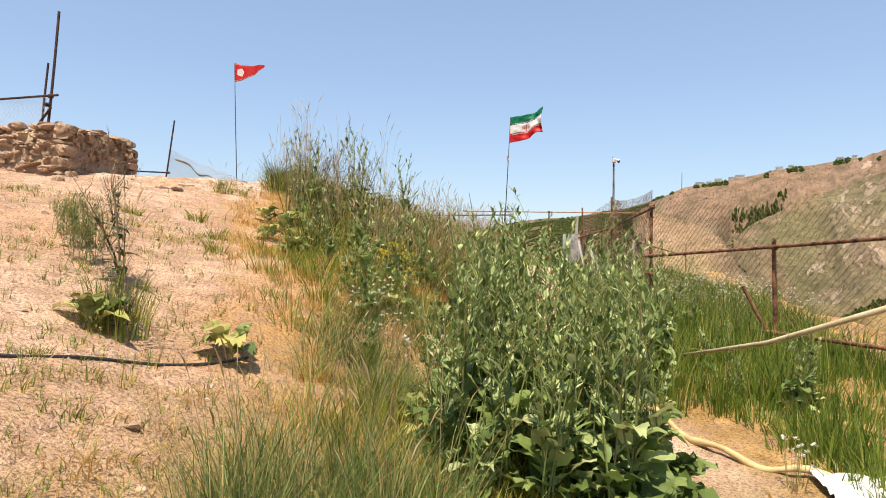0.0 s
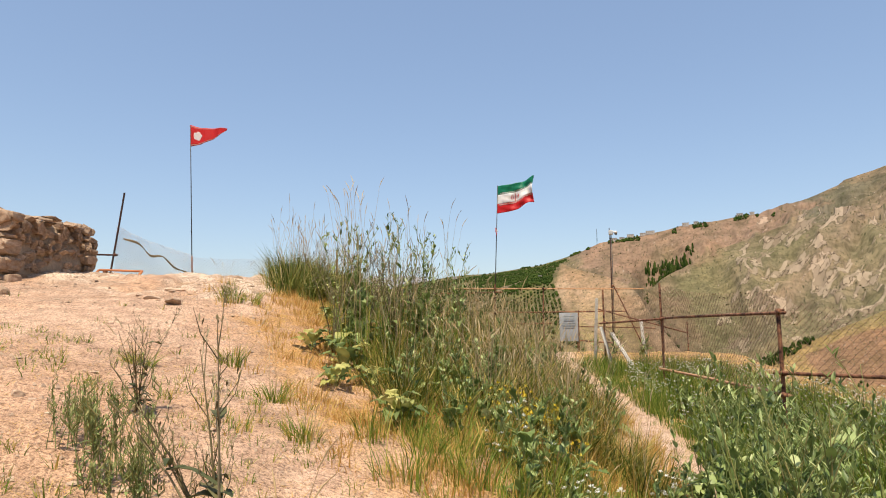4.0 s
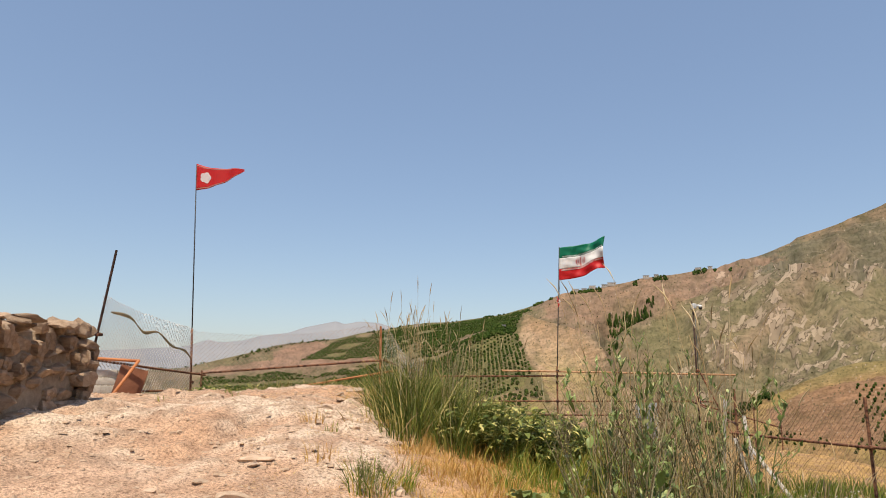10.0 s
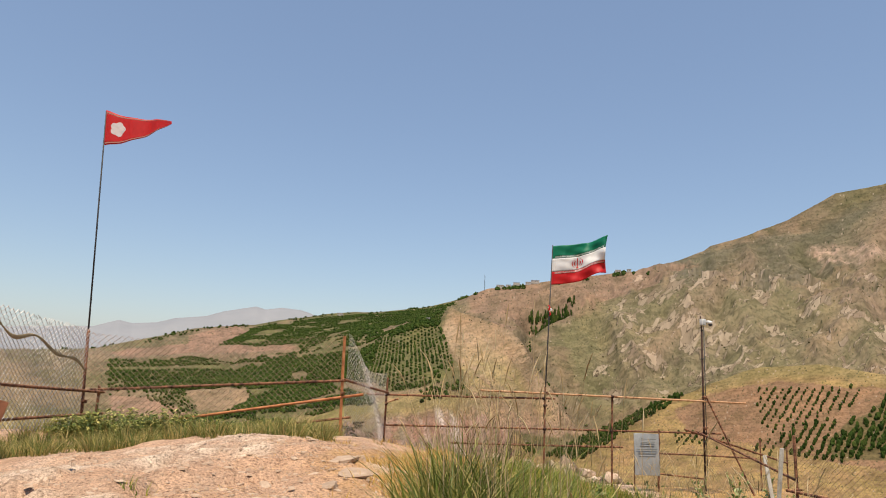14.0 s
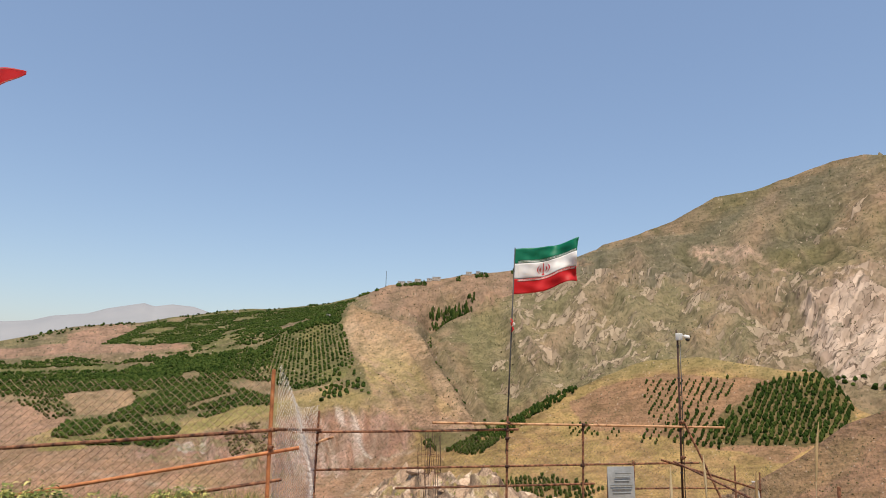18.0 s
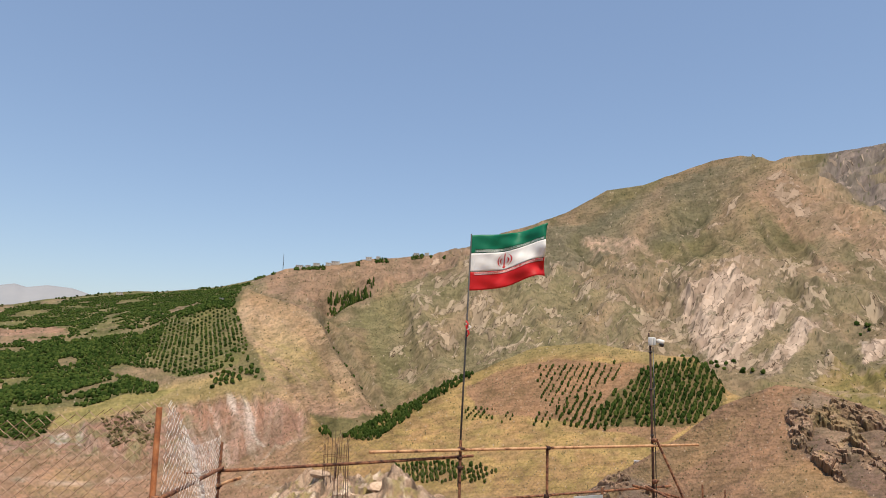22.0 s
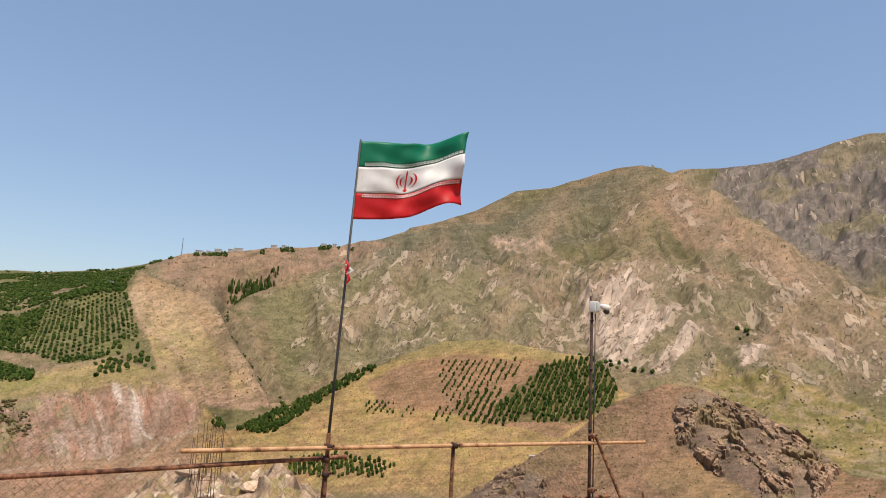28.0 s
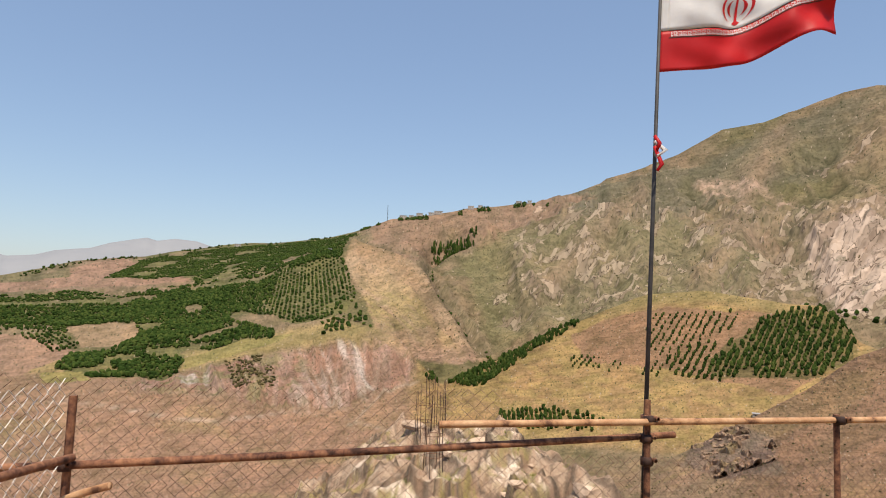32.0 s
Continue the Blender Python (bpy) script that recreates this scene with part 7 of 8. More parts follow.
# ---- larger plants ----
def mustard_plant(rng, h, stalks, name, label, group, basal=8, leafy=1.0, wide=1.0):
    """A tall branching weed: stalks with side shoots and narrow leaves, broad leaves at the foot."""
    ob = thing(name, label, "plant", group)
    for s in range(stalks):
        g = Geo()
        a = rng.uniform(0, 6.283)
        r = rng.uniform(0.02, 0.16)
        x0, y0 = r * math.cos(a), r * math.sin(a)
        lx, ly = rng.uniform(-0.22, 0.22) * h, rng.uniform(-0.22, 0.22) * h
        hh = h * rng.uniform(0.75, 1.05)
        pts = [Vector((x0 + lx * t ** 1.4, y0 + ly * t ** 1.4, hh * t - 0.03)) for t in (0, 0.25, 0.5, 0.75, 1)]
        g.tube(pts, [0.008, 0.007, 0.0055, 0.004, 0.002], 5, False)
        for k in range(int(8 * leafy)):
            t = rng.uniform(0.18, 0.95)
            p = Vector((x0 + lx * t ** 1.4, y0 + ly * t ** 1.4, hh * t))
            b = rng.uniform(0, 6.283)
            up = rng.uniform(0.8, 2.4)
            d = Vector((math.cos(b), math.sin(b), up))
            leaf(g, p, d, rng.uniform(0.10, 0.21) * (1.4 - 0.8 * t), rng.uniform(0.014, 0.034) * (1.6 - 1.0 * t) * wide, rng, 0.3, 0.25, 4, 1)
            if t > 0.35 and rng.random() < 0.65:
                q = p + d.normalized() * rng.uniform(0.12, 0.32) * h * 0.6
                m = (p + q) / 2 + Vector((0, 0, 0.02))
                g.tube([p, m, q], [0.0035, 0.003, 0.0015], 4, False)
                for _ in range(int(5 * leafy)):
                    w = p.lerp(q, rng.uniform(0.3, 1))
                    e = Vector((rng.uniform(-1, 1), rng.uniform(-1, 1), rng.uniform(0.6, 1.6)))
                    leaf(g, w, e, rng.uniform(0.04, 0.09), rng.uniform(0.006, 0.013), rng, 0.1, 0.2, 2, 1)
        part("stalk", g, [M_STALK, M_MUSTARD], ob)
    for k in range(basal):
        g = Geo()
        a = 6.283 * k / max(1, basal) + rng.uniform(-0.4, 0.4)
        leaf(g, (0.03 * math.cos(a), 0.03 * math.sin(a), rng.uniform(0.02, 0.6) * h * 0.6), (math.cos(a), math.sin(a), rng.uniform(0.5, 1.9)), rng.uniform(0.22, 0.44), rng.uniform(0.045, 0.10), rng, rng.uniform(0.2, 0.7), 0.5, 8, 0)
        part("leaf", g, M_MUSTARD, ob)
    return ob


def dry_weed(rng, h, stalks, name, label, group, leaves=4, spread=0.0, thick=1.0, leaf_scale=1.0, mats=None, fan=0.4):
    """A dead-looking branching stalk plant with few curled leaves."""
    ob = thing(name, label, "plant", group)
    for s in range(stalks):
        g = Geo()
        lx, ly = rng.uniform(-fan, fan) * h, rng.uniform(-fan, fan) * 0.75 * h
        hh = h * rng.uniform(0.7, 1.05)
        bx0, by0 = rng.uniform(-spread, spread), rng.uniform(-spread, spread)
        at_ = lambda t: Vector((bx0 + lx * t ** 1.5, by0 + ly * t ** 1.5, hh * t - 0.02))
        g.tube([at_(t) for t in (0, 0.3, 0.6, 1)], [0.007 * thick, 0.006 * thick, 0.004 * thick, 0.0015], 5, False)
        for k in range(8):
            t = rng.uniform(0.35, 0.95)
            p = at_(t)
            b = rng.uniform(0, 6.283)
            q = p + Vector((math.cos(b) * 0.5, math.sin(b) * 0.5, 1)).normalized() * rng.uniform(0.08, 0.26) * h
            g.tube([p, (p + q) / 2 + Vector((math.cos(b), math.sin(b), 0)) * 0.02, q], [0.003, 0.0025, 0.001], 4, False)
            for _ in range(4):
                w = p.lerp(q, rng.uniform(0.4, 1))
                leaf(g, w, (rng.uniform(-1, 1), rng.uniform(-1, 1), 1.2), rng.uniform(0.02, 0.045), 0.004, rng, 0.1, 0.2, 2, 0)
        for k in range(leaves):
            t = rng.uniform(0.1, 0.7)
            b = rng.uniform(0, 6.283)
            leaf(g, at_(t), (math.cos(b), math.sin(b), rng.uniform(0.2, 1)), rng.uniform(0.1, 0.2) * leaf_scale, rng.uniform(0.012, 0.028) * leaf_scale, rng, 0.5, 0.3, 4, 1)
        part("stalk", g, mats or [M_DRYSTALK, M_MUSTARD], ob)
    return ob


def dock(rng, size, leaves, name, label, group, mat):
    """A rosette of broad leaves."""
    ob = thing(name, label, "plant", group)
    for k in range(leaves):
        g = Geo()
        a = 6.283 * k / leaves * 1.62
        up = rng.uniform(0.35, 2.0)
        base = Vector((0, 0, rng.uniform(0.02, 0.2) * size))
        d = Vector((math.cos(a), math.sin(a), up)).normalized()
        g.tube([base, base + d * size * 0.25], [0.005, 0.004], 4, False)
        leaf(g, base + d * size * 0.2, d, size * rng.uniform(0.4, 0.75), size * rng.uniform(0.13, 0.23), rng, rng.uniform(0.2, 0.7), 0.45, 9, 0)
        part("leaf", g, mat, ob)
    return ob


def put(ob, x, y, turn=0.0, s=1.0):
    ob.matrix_basis = Matrix.LocRotScale((x, y, gz(x, y)), Euler((0, 0, turn)), (s, s, s))
    return ob


def put_copy(ob, x, y, turn, s):
    return copy_thing(ob, Matrix.LocRotScale((x, y, gz(x, y)), Euler((0, 0, turn)), (s / ob.scale[0],) * 3))


LAB_M = "tall grey-green weed with broad wavy leaves at the foot"
masters = [mustard_plant(pr, pr.uniform(1.35, 1.65), 6, "mustard_plant", LAB_M, "tall weeds", 17) for _ in range(4)]
spots = []
while len(spots) < 48:
    y = pr.uniform(4.5, 9.0)
    x = pr.gauss(5.05 - 0.07 * (y - 4.5), 0.5)
    if band(x, y) > 0.9 and x > 4.4 and off_track(x, y) > 0.35 and clear(x, y, 1.4) and all((x - a) ** 2 + (y - b) ** 2 > 0.06 for a, b in spots):
        spots.append((x, y))
for k, (x, y) in enumerate(spots):
    if k < 4:
        put(masters[k], x, y, pr.uniform(0, 6), 1.0)
    else:
        put_copy(masters[k % 4], x, y, pr.uniform(0, 6), pr.uniform(0.7, 1.1))
for k in range(26):
    y = pr.uniform(7.0, 13.5)
    x = float(footpath_x(np.array([y]))[0]) + pr.uniform(0.7, 2.0)
    put_copy(masters[k % 4], x, y, pr.uniform(0, 6), pr.uniform(0.35, 0.6))
small = [mustard_plant(pr, 0.8, 4, "weed_plant", "leafy green weed in the rough grass", "low weeds", 5) for _ in range(3)]
sm = [(2.84, 12.25), (3.63, 13.3), (3.3, 11.9), (2.5, 9.4), (3.2, 9.0), (2.0, 13.2), (3.9, 14.6), (3.0, 15.5), (2.4, 16.8), (4.0, 18.0), (6.4, 11.3), (6.2, 12.8), (7.0, 10.6), (5.9, 14.0), (2.9, 7.6), (3.5, 6.4), (2.7, 10.9), (6.8, 8.6), (5.9, 16.2), (5.6, 18.3), (3.2, 20.5), (2.6, 22.3), (7.4, 23.0), (6.8, 24.0), (7.9, 24.6), (1.9, 18.9), (6.3, 24.6)]
tries = 0
while len(sm) < 66 and tries < 4000:
    tries += 1
    x, y = pr.uniform(0.3, 4.6), pr.uniform(6.5, 16)
    if (x > 2.4 or y < 12.5) and band(x, y) > 1.1 and off_track(x, y) > 0.6 and clear(x, y, 1.0) and all((x - a) ** 2 + (y - b) ** 2 > 0.09 for a, b in sm):
        sm.append((x, y))
sm += [(6.6, 12.0), (6.9, 11.2), (6.3, 10.4), (7.2, 9.2), (6.1, 13.6)]
for k, (x, y) in enumerate(sm):
    if k < 3:
        put(small[k], x, y, pr.uniform(0, 6))
    else:
        put_copy(small[k % 3], x, y, pr.uniform(0, 6), pr.uniform(0.5, 1.0))

tall = [mustard_plant(pr, 1.75, 6, "tall_weed", "very tall branching weed with feathery seed stalks", "seed-stalk weeds", 14, 1.3, 0.9) for _ in range(2)]
put(tall[0], 1.15, 10.9, 0.3)
put(tall[1], 1.5, 12.1, 2.0)
put_copy(tall[0], 0.95, 11.6, 3.9, 0.92)
put_copy(tall[1], 1.9, 11.3, 5.0, 0.85)
put_copy(tall[0], 2.3, 12.9, 1.2, 0.95)
twigs = [dry_weed(pr, 1.5, 7, "dry_weed", "bleached dead weed with bare forked twigs", "dead weeds", 2) for _ in range(2)]
put(twigs[0], 0.9, 10.6, 0.0)
put(twigs[1], 1.6, 12.3, 1.0, 0.95)
for x, y, s in ((1.4, 11.6, 0.95), (1.2, 10.9, 0.9), (1.8, 11.6, 0.9), (2.1, 13.2, 0.8), (0.85, 11.2, 0.85), (1.6, 11.0, 0.95), (1.1, 11.9, 1.0)):
    put_copy(twigs[0], x, y, pr.uniform(0, 6), s)
feather = dry_weed(pr, 0.5, 20, "feathery_weed", "low feathery grey-green weed on bare soil", "dead weeds", 3, 0.17, 0.5, 0.4, [M_STALK, M_MUSTARD])
put(feather, 0.72, 6.3, 0.0)
for x, y, s in ((0.98, 6.0, 0.9), (0.35, 6.5, 0.7), (1.95, 5.1, 0.6), (-0.7, 11.5, 0.5)):
    put_copy(feather, x, y, pr.uniform(0, 6), s)
thin = dry_weed(pr, 1.05, 6, "stalk_weed", "spindly dark weed with curled leaves on bare soil", "dead weeds", 4, 0.03, 1.2, 1.4, [M_DRYSTALK, M_DARKLEAF], 0.5)
put(thin, 1.5, 5.75, 0.4)
put_copy(thin, 0.35, 7.2, 2.4, 0.6)
put_copy(thin, 2.05, 4.95, 5.0, 0.55)


def bushy(x, y, s, tall_, name, label):
    o = part(name, tuft(pr, 90, 0.46 * tall_, 0.005, 0.16 * s, 0.22, 4), [M_GRASS, M_OAT])
    o.location = (x, y, gz(x, y))
    return tagged(o, label, "plant", "grass tufts on bare soil")


for x, y, s, tl in ((2.05, 4.95, 1.4, 1.0), (1.85, 5.15, 1.3, 1.1), (0.3, 9.0, 0.8, 0.5), (-0.68, 11.6, 1.1, 0.65), (-0.5, 11.8, 0.9, 0.5), (-0.2, 8.3, 0.7, 0.4), (0.9, 8.4, 0.8, 0.5), (1.35, 7.6, 0.8, 0.5)):
    bushy(x, y, s, tl, "grass_tuft", "loose green and yellow tuft rooted in bare soil")

docks = [dock(pr, 0.42, 9, "dock_plant", "broad-leaved weed with yellowing crinkled leaves", "broad-leaved weeds", M_DOCK) for _ in range(3)]
dk = [(1.87, 8.7), (0.85, 11.4), (1.95, 8.35), (0.75, 10.2), (1.0, 10.45), (5.4, 6.2), (5.6, 6.0), (5.15, 5.75), (4.9, 5.3), (4.2, 5.4), (1.3, 12.4), (1.25, 9.2), (1.5, 9.6), (0.5, 12.2), (1.1, 11.2), (2.0, 10.6), (3.4, 7.7), (5.7, 6.4), (1.2, 9.9), (1.92, 4.85), (2.72, 5.35)]
for k, (x, y) in enumerate(dk):
    if k < 3:
        put(docks[k], x, y, pr.uniform(0, 6))
    else:
        put_copy(docks[k % 3], x, y, pr.uniform(0, 6), pr.uniform(0.75, 1.25))

broad = dock(pr, 0.62, 18, "dock_plant", "large rosette of broad grey-green leaves beside the footpath", "broad-leaved weeds", M_MUSTARD)
put(broad, 5.72, 4.75, 0.4)
for x, y, s in ((5.55, 5.15, 0.9), (5.9, 5.2, 0.8), (5.35, 4.75, 0.85), (5.65, 5.6, 0.8)):
    put_copy(broad, x, y, pr.uniform(0, 6), s)


def shrub(rng, r, h, count, name, label):
    """A low leafy shrub with yellowing leaves on many twigs."""
    ob = thing(name, label, "shrub", "yellowing shrubs")
    tw, lf = Geo(), Geo()
    for _ in range(count):
        a, q = rng.uniform(0, 6.283), r * math.sqrt(rng.random())
        x, y = q * math.cos(a), q * math.sin(a)
        hh = h * rng.uniform(0.6, 1.05) * (1 - 0.45 * (q / r) ** 2)
        tip = Vector((x * 1.1, y * 1.1, hh))
        root = Vector((x * 0.6, y * 0.6, -0.02))
        tw.tube([root, (root + tip) / 2, tip], [0.005, 0.004, 0.002], 4, False)
        for k in range(8):
            t = rng.uniform(0.25, 1)
            b = rng.uniform(0, 6.283)
            leaf(lf, root.lerp(tip, t), (math.cos(b), math.sin(b), rng.uniform(-0.1, 1)), rng.uniform(0.07, 0.14), rng.uniform(0.014, 0.028), rng, 0.4, 0.2, 3, 0)
    part("stem", tw, M_STALK, ob)
    part("foliage", lf, M_SHRUB, ob)
    return ob


sh = shrub(pr, 0.55, 0.56, 100, "shrub", "low shrub of green and yellowing pointed leaves")
put(sh, 0.2, 13.8, 0.0)
for x, y, s in ((0.6, 14.2, 1.1), (0.15, 14.4, 0.95), (1.0, 14.8, 1.15), (1.5, 15.3, 1.1), (2.0, 16.1, 1.0), (0.85, 14.0, 0.8), (0.6, 15.2, 1.0), (1.3, 16.1, 0.9), (-5.3, 22.0, 1.0), (-4.9, 22.3, 0.8), (-2.6, 22.1, 0.7), (-4.3, 21.9, 0.9), (-5.7, 21.6, 0.8), (-3.5, 22.2, 0.6), (-4.75, 21.5, 0.7)):
    put_copy(sh, x, y, pr.uniform(0, 6), s)

# small flowers
V_WHITE, V_YEL = [], []
for _ in range(3):
    g = Geo()
    for k in range(6):
        x, y, z = pr.gauss(0, 0.06), pr.gauss(0, 0.06), pr.uniform(0.12, 0.36)
        g.tube([(x * 0.5, y * 0.5, 0), (x, y, z)], [0.0025, 0.0015], 3, False, 1)
        for q in range(7):
            d = Vector((pr.gauss(0, 1), pr.gauss(0, 1), abs(pr.gauss(0, 1)) + 0.2)).normalized()
            leaf(g, Vector((x, y, z)) + d * 0.008, d, 0.016, 0.008, pr, 0.0, 0.1, 2, 0)
    V_WHITE.append(g)
    V_YEL.append(g)
join_scatter("white_flowers", V_WHITE, spots_in(300, lambda x, y: (0.45 if 1.3 < band(x, y) < 4.0 and 5.5 < y < 9 and off_track(x, y) > 0.3 and patchy(x, y, 2.2, 88) > 0.5 else 0.5 if x > 5.6 and 12 < y < 19 else 0), keep_off=0.8), [M_WHITEFL, M_STALK], "small white flower heads among the weeds", "flowers")
yel = [(x, y, gz(x, y), pr.uniform(0, 6), 1.1, 1.3) for x, y in [(pr.gauss(3.0, 0.22), pr.gauss(9.0, 0.3)) for _ in range(22)]]
join_scatter("yellow_flowers", V_YEL, yel, [M_YELLOWFL, M_STALK], "patch of bright yellow flowers on the slope", "flowers")

slope = spots_in(420, lambda x, y: (0.9 if 2.6 < x < 4.75 and 8.4 < y < 13.8 else 0.0) * (1 if patchy(x, y, 1.3, 101) > 0.44 else 0.15), (0.7, 1.5), keep_off=0.8)
join_scatter("ripe_grass", V_BROWN, slope, [M_STRAW, M_OAT], "orange ripe grass on the slope above the footpath", "dry grass")

# ---- hose, strap, poles, boards, scrap ----
def lying(pts, lift):
    return [Vector((x, y, gz(x, y) + lift)) for x, y in pts]


def smooth_line(pts, n):
    pts = [Vector(p) for p in pts]
    out = []
    for i in range(len(pts) - 1):
        p0, p1, p2, p3 = pts[max(i - 1, 0)], pts[i], pts[i + 1], pts[min(i + 2, len(pts) - 1)]
        for k in range(n):
            t = k / n
            out.append(0.5 * ((2 * p1) + (p2 - p0) * t + (2 * p0 - 5 * p1 + 4 * p2 - p3) * t * t + (3 * p1 - p0 - 3 * p2 + p3) * t ** 3))
    return out + [pts[-1]]


hose = part("hose", Geo().tube(smooth_line(lying([(0.25, 1.9), (1.25, 2.88), (1.97, 3.92), (2.22, 4.36), (2.44, 4.86), (2.66, 5.2), (2.8, 5.45)], 0.012), 6), 0.0125, 8), M_BLACK)
tagged(hose, "black plastic water hose lying across bare soil", "hose")
M_STRAP = simple("tan_strap", [(0.3, (0.45, 0.33, 0.15)), (0.7, (0.66, 0.53, 0.28))], 6, 0.7, 0, 0.3)
sg_ = Geo()
line = smooth_line(lying([(5.75, 8.3), (5.95, 7.2), (6.2, 6.5), (6.55, 5.95), (7.0, 5.75), (7.7, 5.6)], 0.03), 6)
for i, p in enumerate(line):
    line[i] = p + Vector((0, 0, 0.03 * math.sin(i * 0.9)))
sg_.tube(line, [0.02 + 0.012 * abs(math.sin(i * 0.6)) for i in range(len(line))], 5)
tagged(part("strap", sg_, M_STRAP), "crumpled tan plastic strap along the footpath", "strap")
M_CANE = simple("pale_cane", [(0.3, (0.46, 0.34, 0.18)), (0.7, (0.68, 0.56, 0.36))], 5, 0.6, 0, 0.3, 0.001)
tagged(part("cane_pole", Geo().tube([(6.45, 9.0, gz(6.45, 9.0) + 0.02), (7.1, 7.4, -0.45), (8.0, 5.5, 0.22)], [0.018, 0.024, 0.028], 8), M_CANE), "long pale cane pole leaning toward the fence", "pole")
M_WOOD = simple("grey_weathered_wood", [(0.3, (0.34, 0.31, 0.27)), (0.7, (0.58, 0.55, 0.49))], 8, 0.85, 0, 0.2, 0.003, 45)
for (a, b, wd) in (((5.95, 20.2, 0.2), (5.75, 20.5, 1.15), 0.10), ((6.35, 19.6, 0.15), (6.0, 20.4, 1.0), 0.11), ((5.65, 20.9, 0.3), (5.7, 20.7, 1.9), 0.08), ((7.75, 24.2, 0.3), (7.7, 24.4, 1.4), 0.1)):
    A_, B_ = Vector(a), Vector(b)
    m = Matrix.Translation((A_ + B_) / 2) @ (B_ - A_).to_track_quat("Z", "Y").to_matrix().to_4x4()
    tagged(part("plank", Geo().box(m, wd, 0.022, (B_ - A_).length, 0.004), M_WOOD), "bleached split board leaning on the fence", "plank", "leaning planks")
M_SHEET = simple("white_sheet", [(0.3, (0.66, 0.64, 0.58)), (0.7, (0.80, 0.79, 0.75))], 5, 0.6, 0, 0.3)
wg = Geo()
for j in range(9):
    for i in range(13):
        x, y = 6.9 + i * 0.085, 5.25 + j * 0.06 + 0.02 * math.sin(i * 1.3)
        wg.v.append((x, y, gz(x, y) + 0.03 + 0.05 * abs(math.sin(i * 1.1 + j * 1.7))))
wg.f = [(j * 13 + i, j * 13 + i + 1, (j + 1) * 13 + i + 1, (j + 1) * 13 + i) for j in range(8) for i in range(12)]
wg.m = [0] * len(wg.f)
tagged(part("plastic_sheet", wg, M_SHEET), "crumpled white plastic sheeting on the grass", "plastic sheet")

M_TORN = simple("torn_strip", [(0.3, (0.30, 0.22, 0.12)), (0.7, (0.46, 0.36, 0.20))], 6, 0.8, 0, 0.2)
tg = Geo()
tp = smooth_line([(-6.48, 19.3, 3.42), (-6.42, 20.0, 3.38), (-6.35, 20.5, 3.12), (-6.3, 21.1, 3.16), (-6.22, 21.7, 2.9), (-6.15, 22.3, 2.82), (-6.1, 22.65, 2.62)], 6)
for i, p in enumerate(tp):
    q = p + Vector((0.03, 0, 0))
    hh = 0.014 + 0.02 * abs(math.sin(i * 0.35))
    for dz, dx in ((hh, 0), (0, 0.012), (-hh, 0)):
        tg.v.append((q.x + dx, q.y, q.z + dz))
tg.f = [(3 * i + k, 3 * i + k + 1, 3 * i + k + 4, 3 * i + k + 3) for i in range(len(tp) - 1) for k in (0, 1)]
tg.m = [0] * len(tg.f)
tagged(part("torn_strip", tg, M_TORN), "torn brown fabric strip snagged on the chain-link", "fabric strip")

# ---- broken bench by the fence ----
M_ORANGE = simple("orange_paint", [(0.3, (0.42, 0.14, 0.05)), (0.7, (0.60, 0.24, 0.09))], 8, 0.6, 0.1, 0.4, 0.001, 60)
M_BROWN = simple("rust_sheet", [(0.3, (0.14, 0.055, 0.03)), (0.7, (0.27, 0.11, 0.06))], 5, 0.75, 0.1, 0.3, 0.001)
bx, by = -5.85, 18.45
bz = gz(bx, by)
bench = thing("broken_bench", "broken bench of grey boards with a rust-orange pipe frame", "bench", at=(bx, by, bz))
bench.scale = (1.3, 1.3, 1.3)
for k in range(4):
    part("slat", Geo().box(pose(-0.35, 0.0, 0.22 + 0.105 * k, 4, 0, 3), 0.75, 0.03, 0.095, 0.006), M_WOOD, bench, "grey weathered slat")
part("panel", Geo().box(pose(0.2, -0.02, 0.34, 0, 14, 10), 0.36, 0.012, 0.56, 0.004), M_BROWN, bench, "rust-brown sheet panel")
part("frame_bar", Geo().tube([(-0.5, -0.05, 0.74), (0.36, -0.12, 0.70)], 0.02, 8), M_ORANGE, bench, "orange pipe")
part("frame_bar", Geo().tube([(0.36, -0.12, 0.71), (0.02, -0.42, 0.0)], 0.022, 8), M_ORANGE, bench, "orange pipe")
part("frame_bar", Geo().tube([(-0.5, -0.05, 0.74), (-0.66, -0.28, 0.42)], 0.02, 8), M_ORANGE, bench, "orange pipe")
part("leg", Geo().box(pose(-0.66, 0, 0.1, 0, 0, 0), 0.05, 0.05, 0.25, 0.005), M_WOOD, bench)
part("leg", Geo().box(pose(-0.05, 0, 0.1, 0, 0, 0), 0.05, 0.05, 0.25, 0.005), M_WOOD, bench)

# ---- unfinished masonry with reinforcing bars on the outcrop ----
for (x, y, n) in ((6.3, 44.0, 6), (8.2, 50.5, 8), (7.4, 50.0, 6)):
    cage = thing("rebar_cage", "rusty reinforcing bars rising from an unfinished column", "rebar", "rebar cages", at=(x, y, gz(x, y) - 0.2))
    for k in range(n):
        a = 6.283 * k / n
        part("bar", Geo().tube([(0.35 * math.cos(a), 0.35 * math.sin(a), 0), (0.35 * math.cos(a) + pr.uniform(-0.08, 0.08), 0.35 * math.sin(a), pr.uniform(1.7, 2.8))], 0.013, 5), M_DARKPIPE, cage)
    for zz in (0.7, 1.4):
        part("tie", Geo().tube([(0.38 * math.cos(6.283 * k / 10), 0.38 * math.sin(6.283 * k / 10), zz) for k in range(11)], 0.012, 4, False), M_RUST, cage)

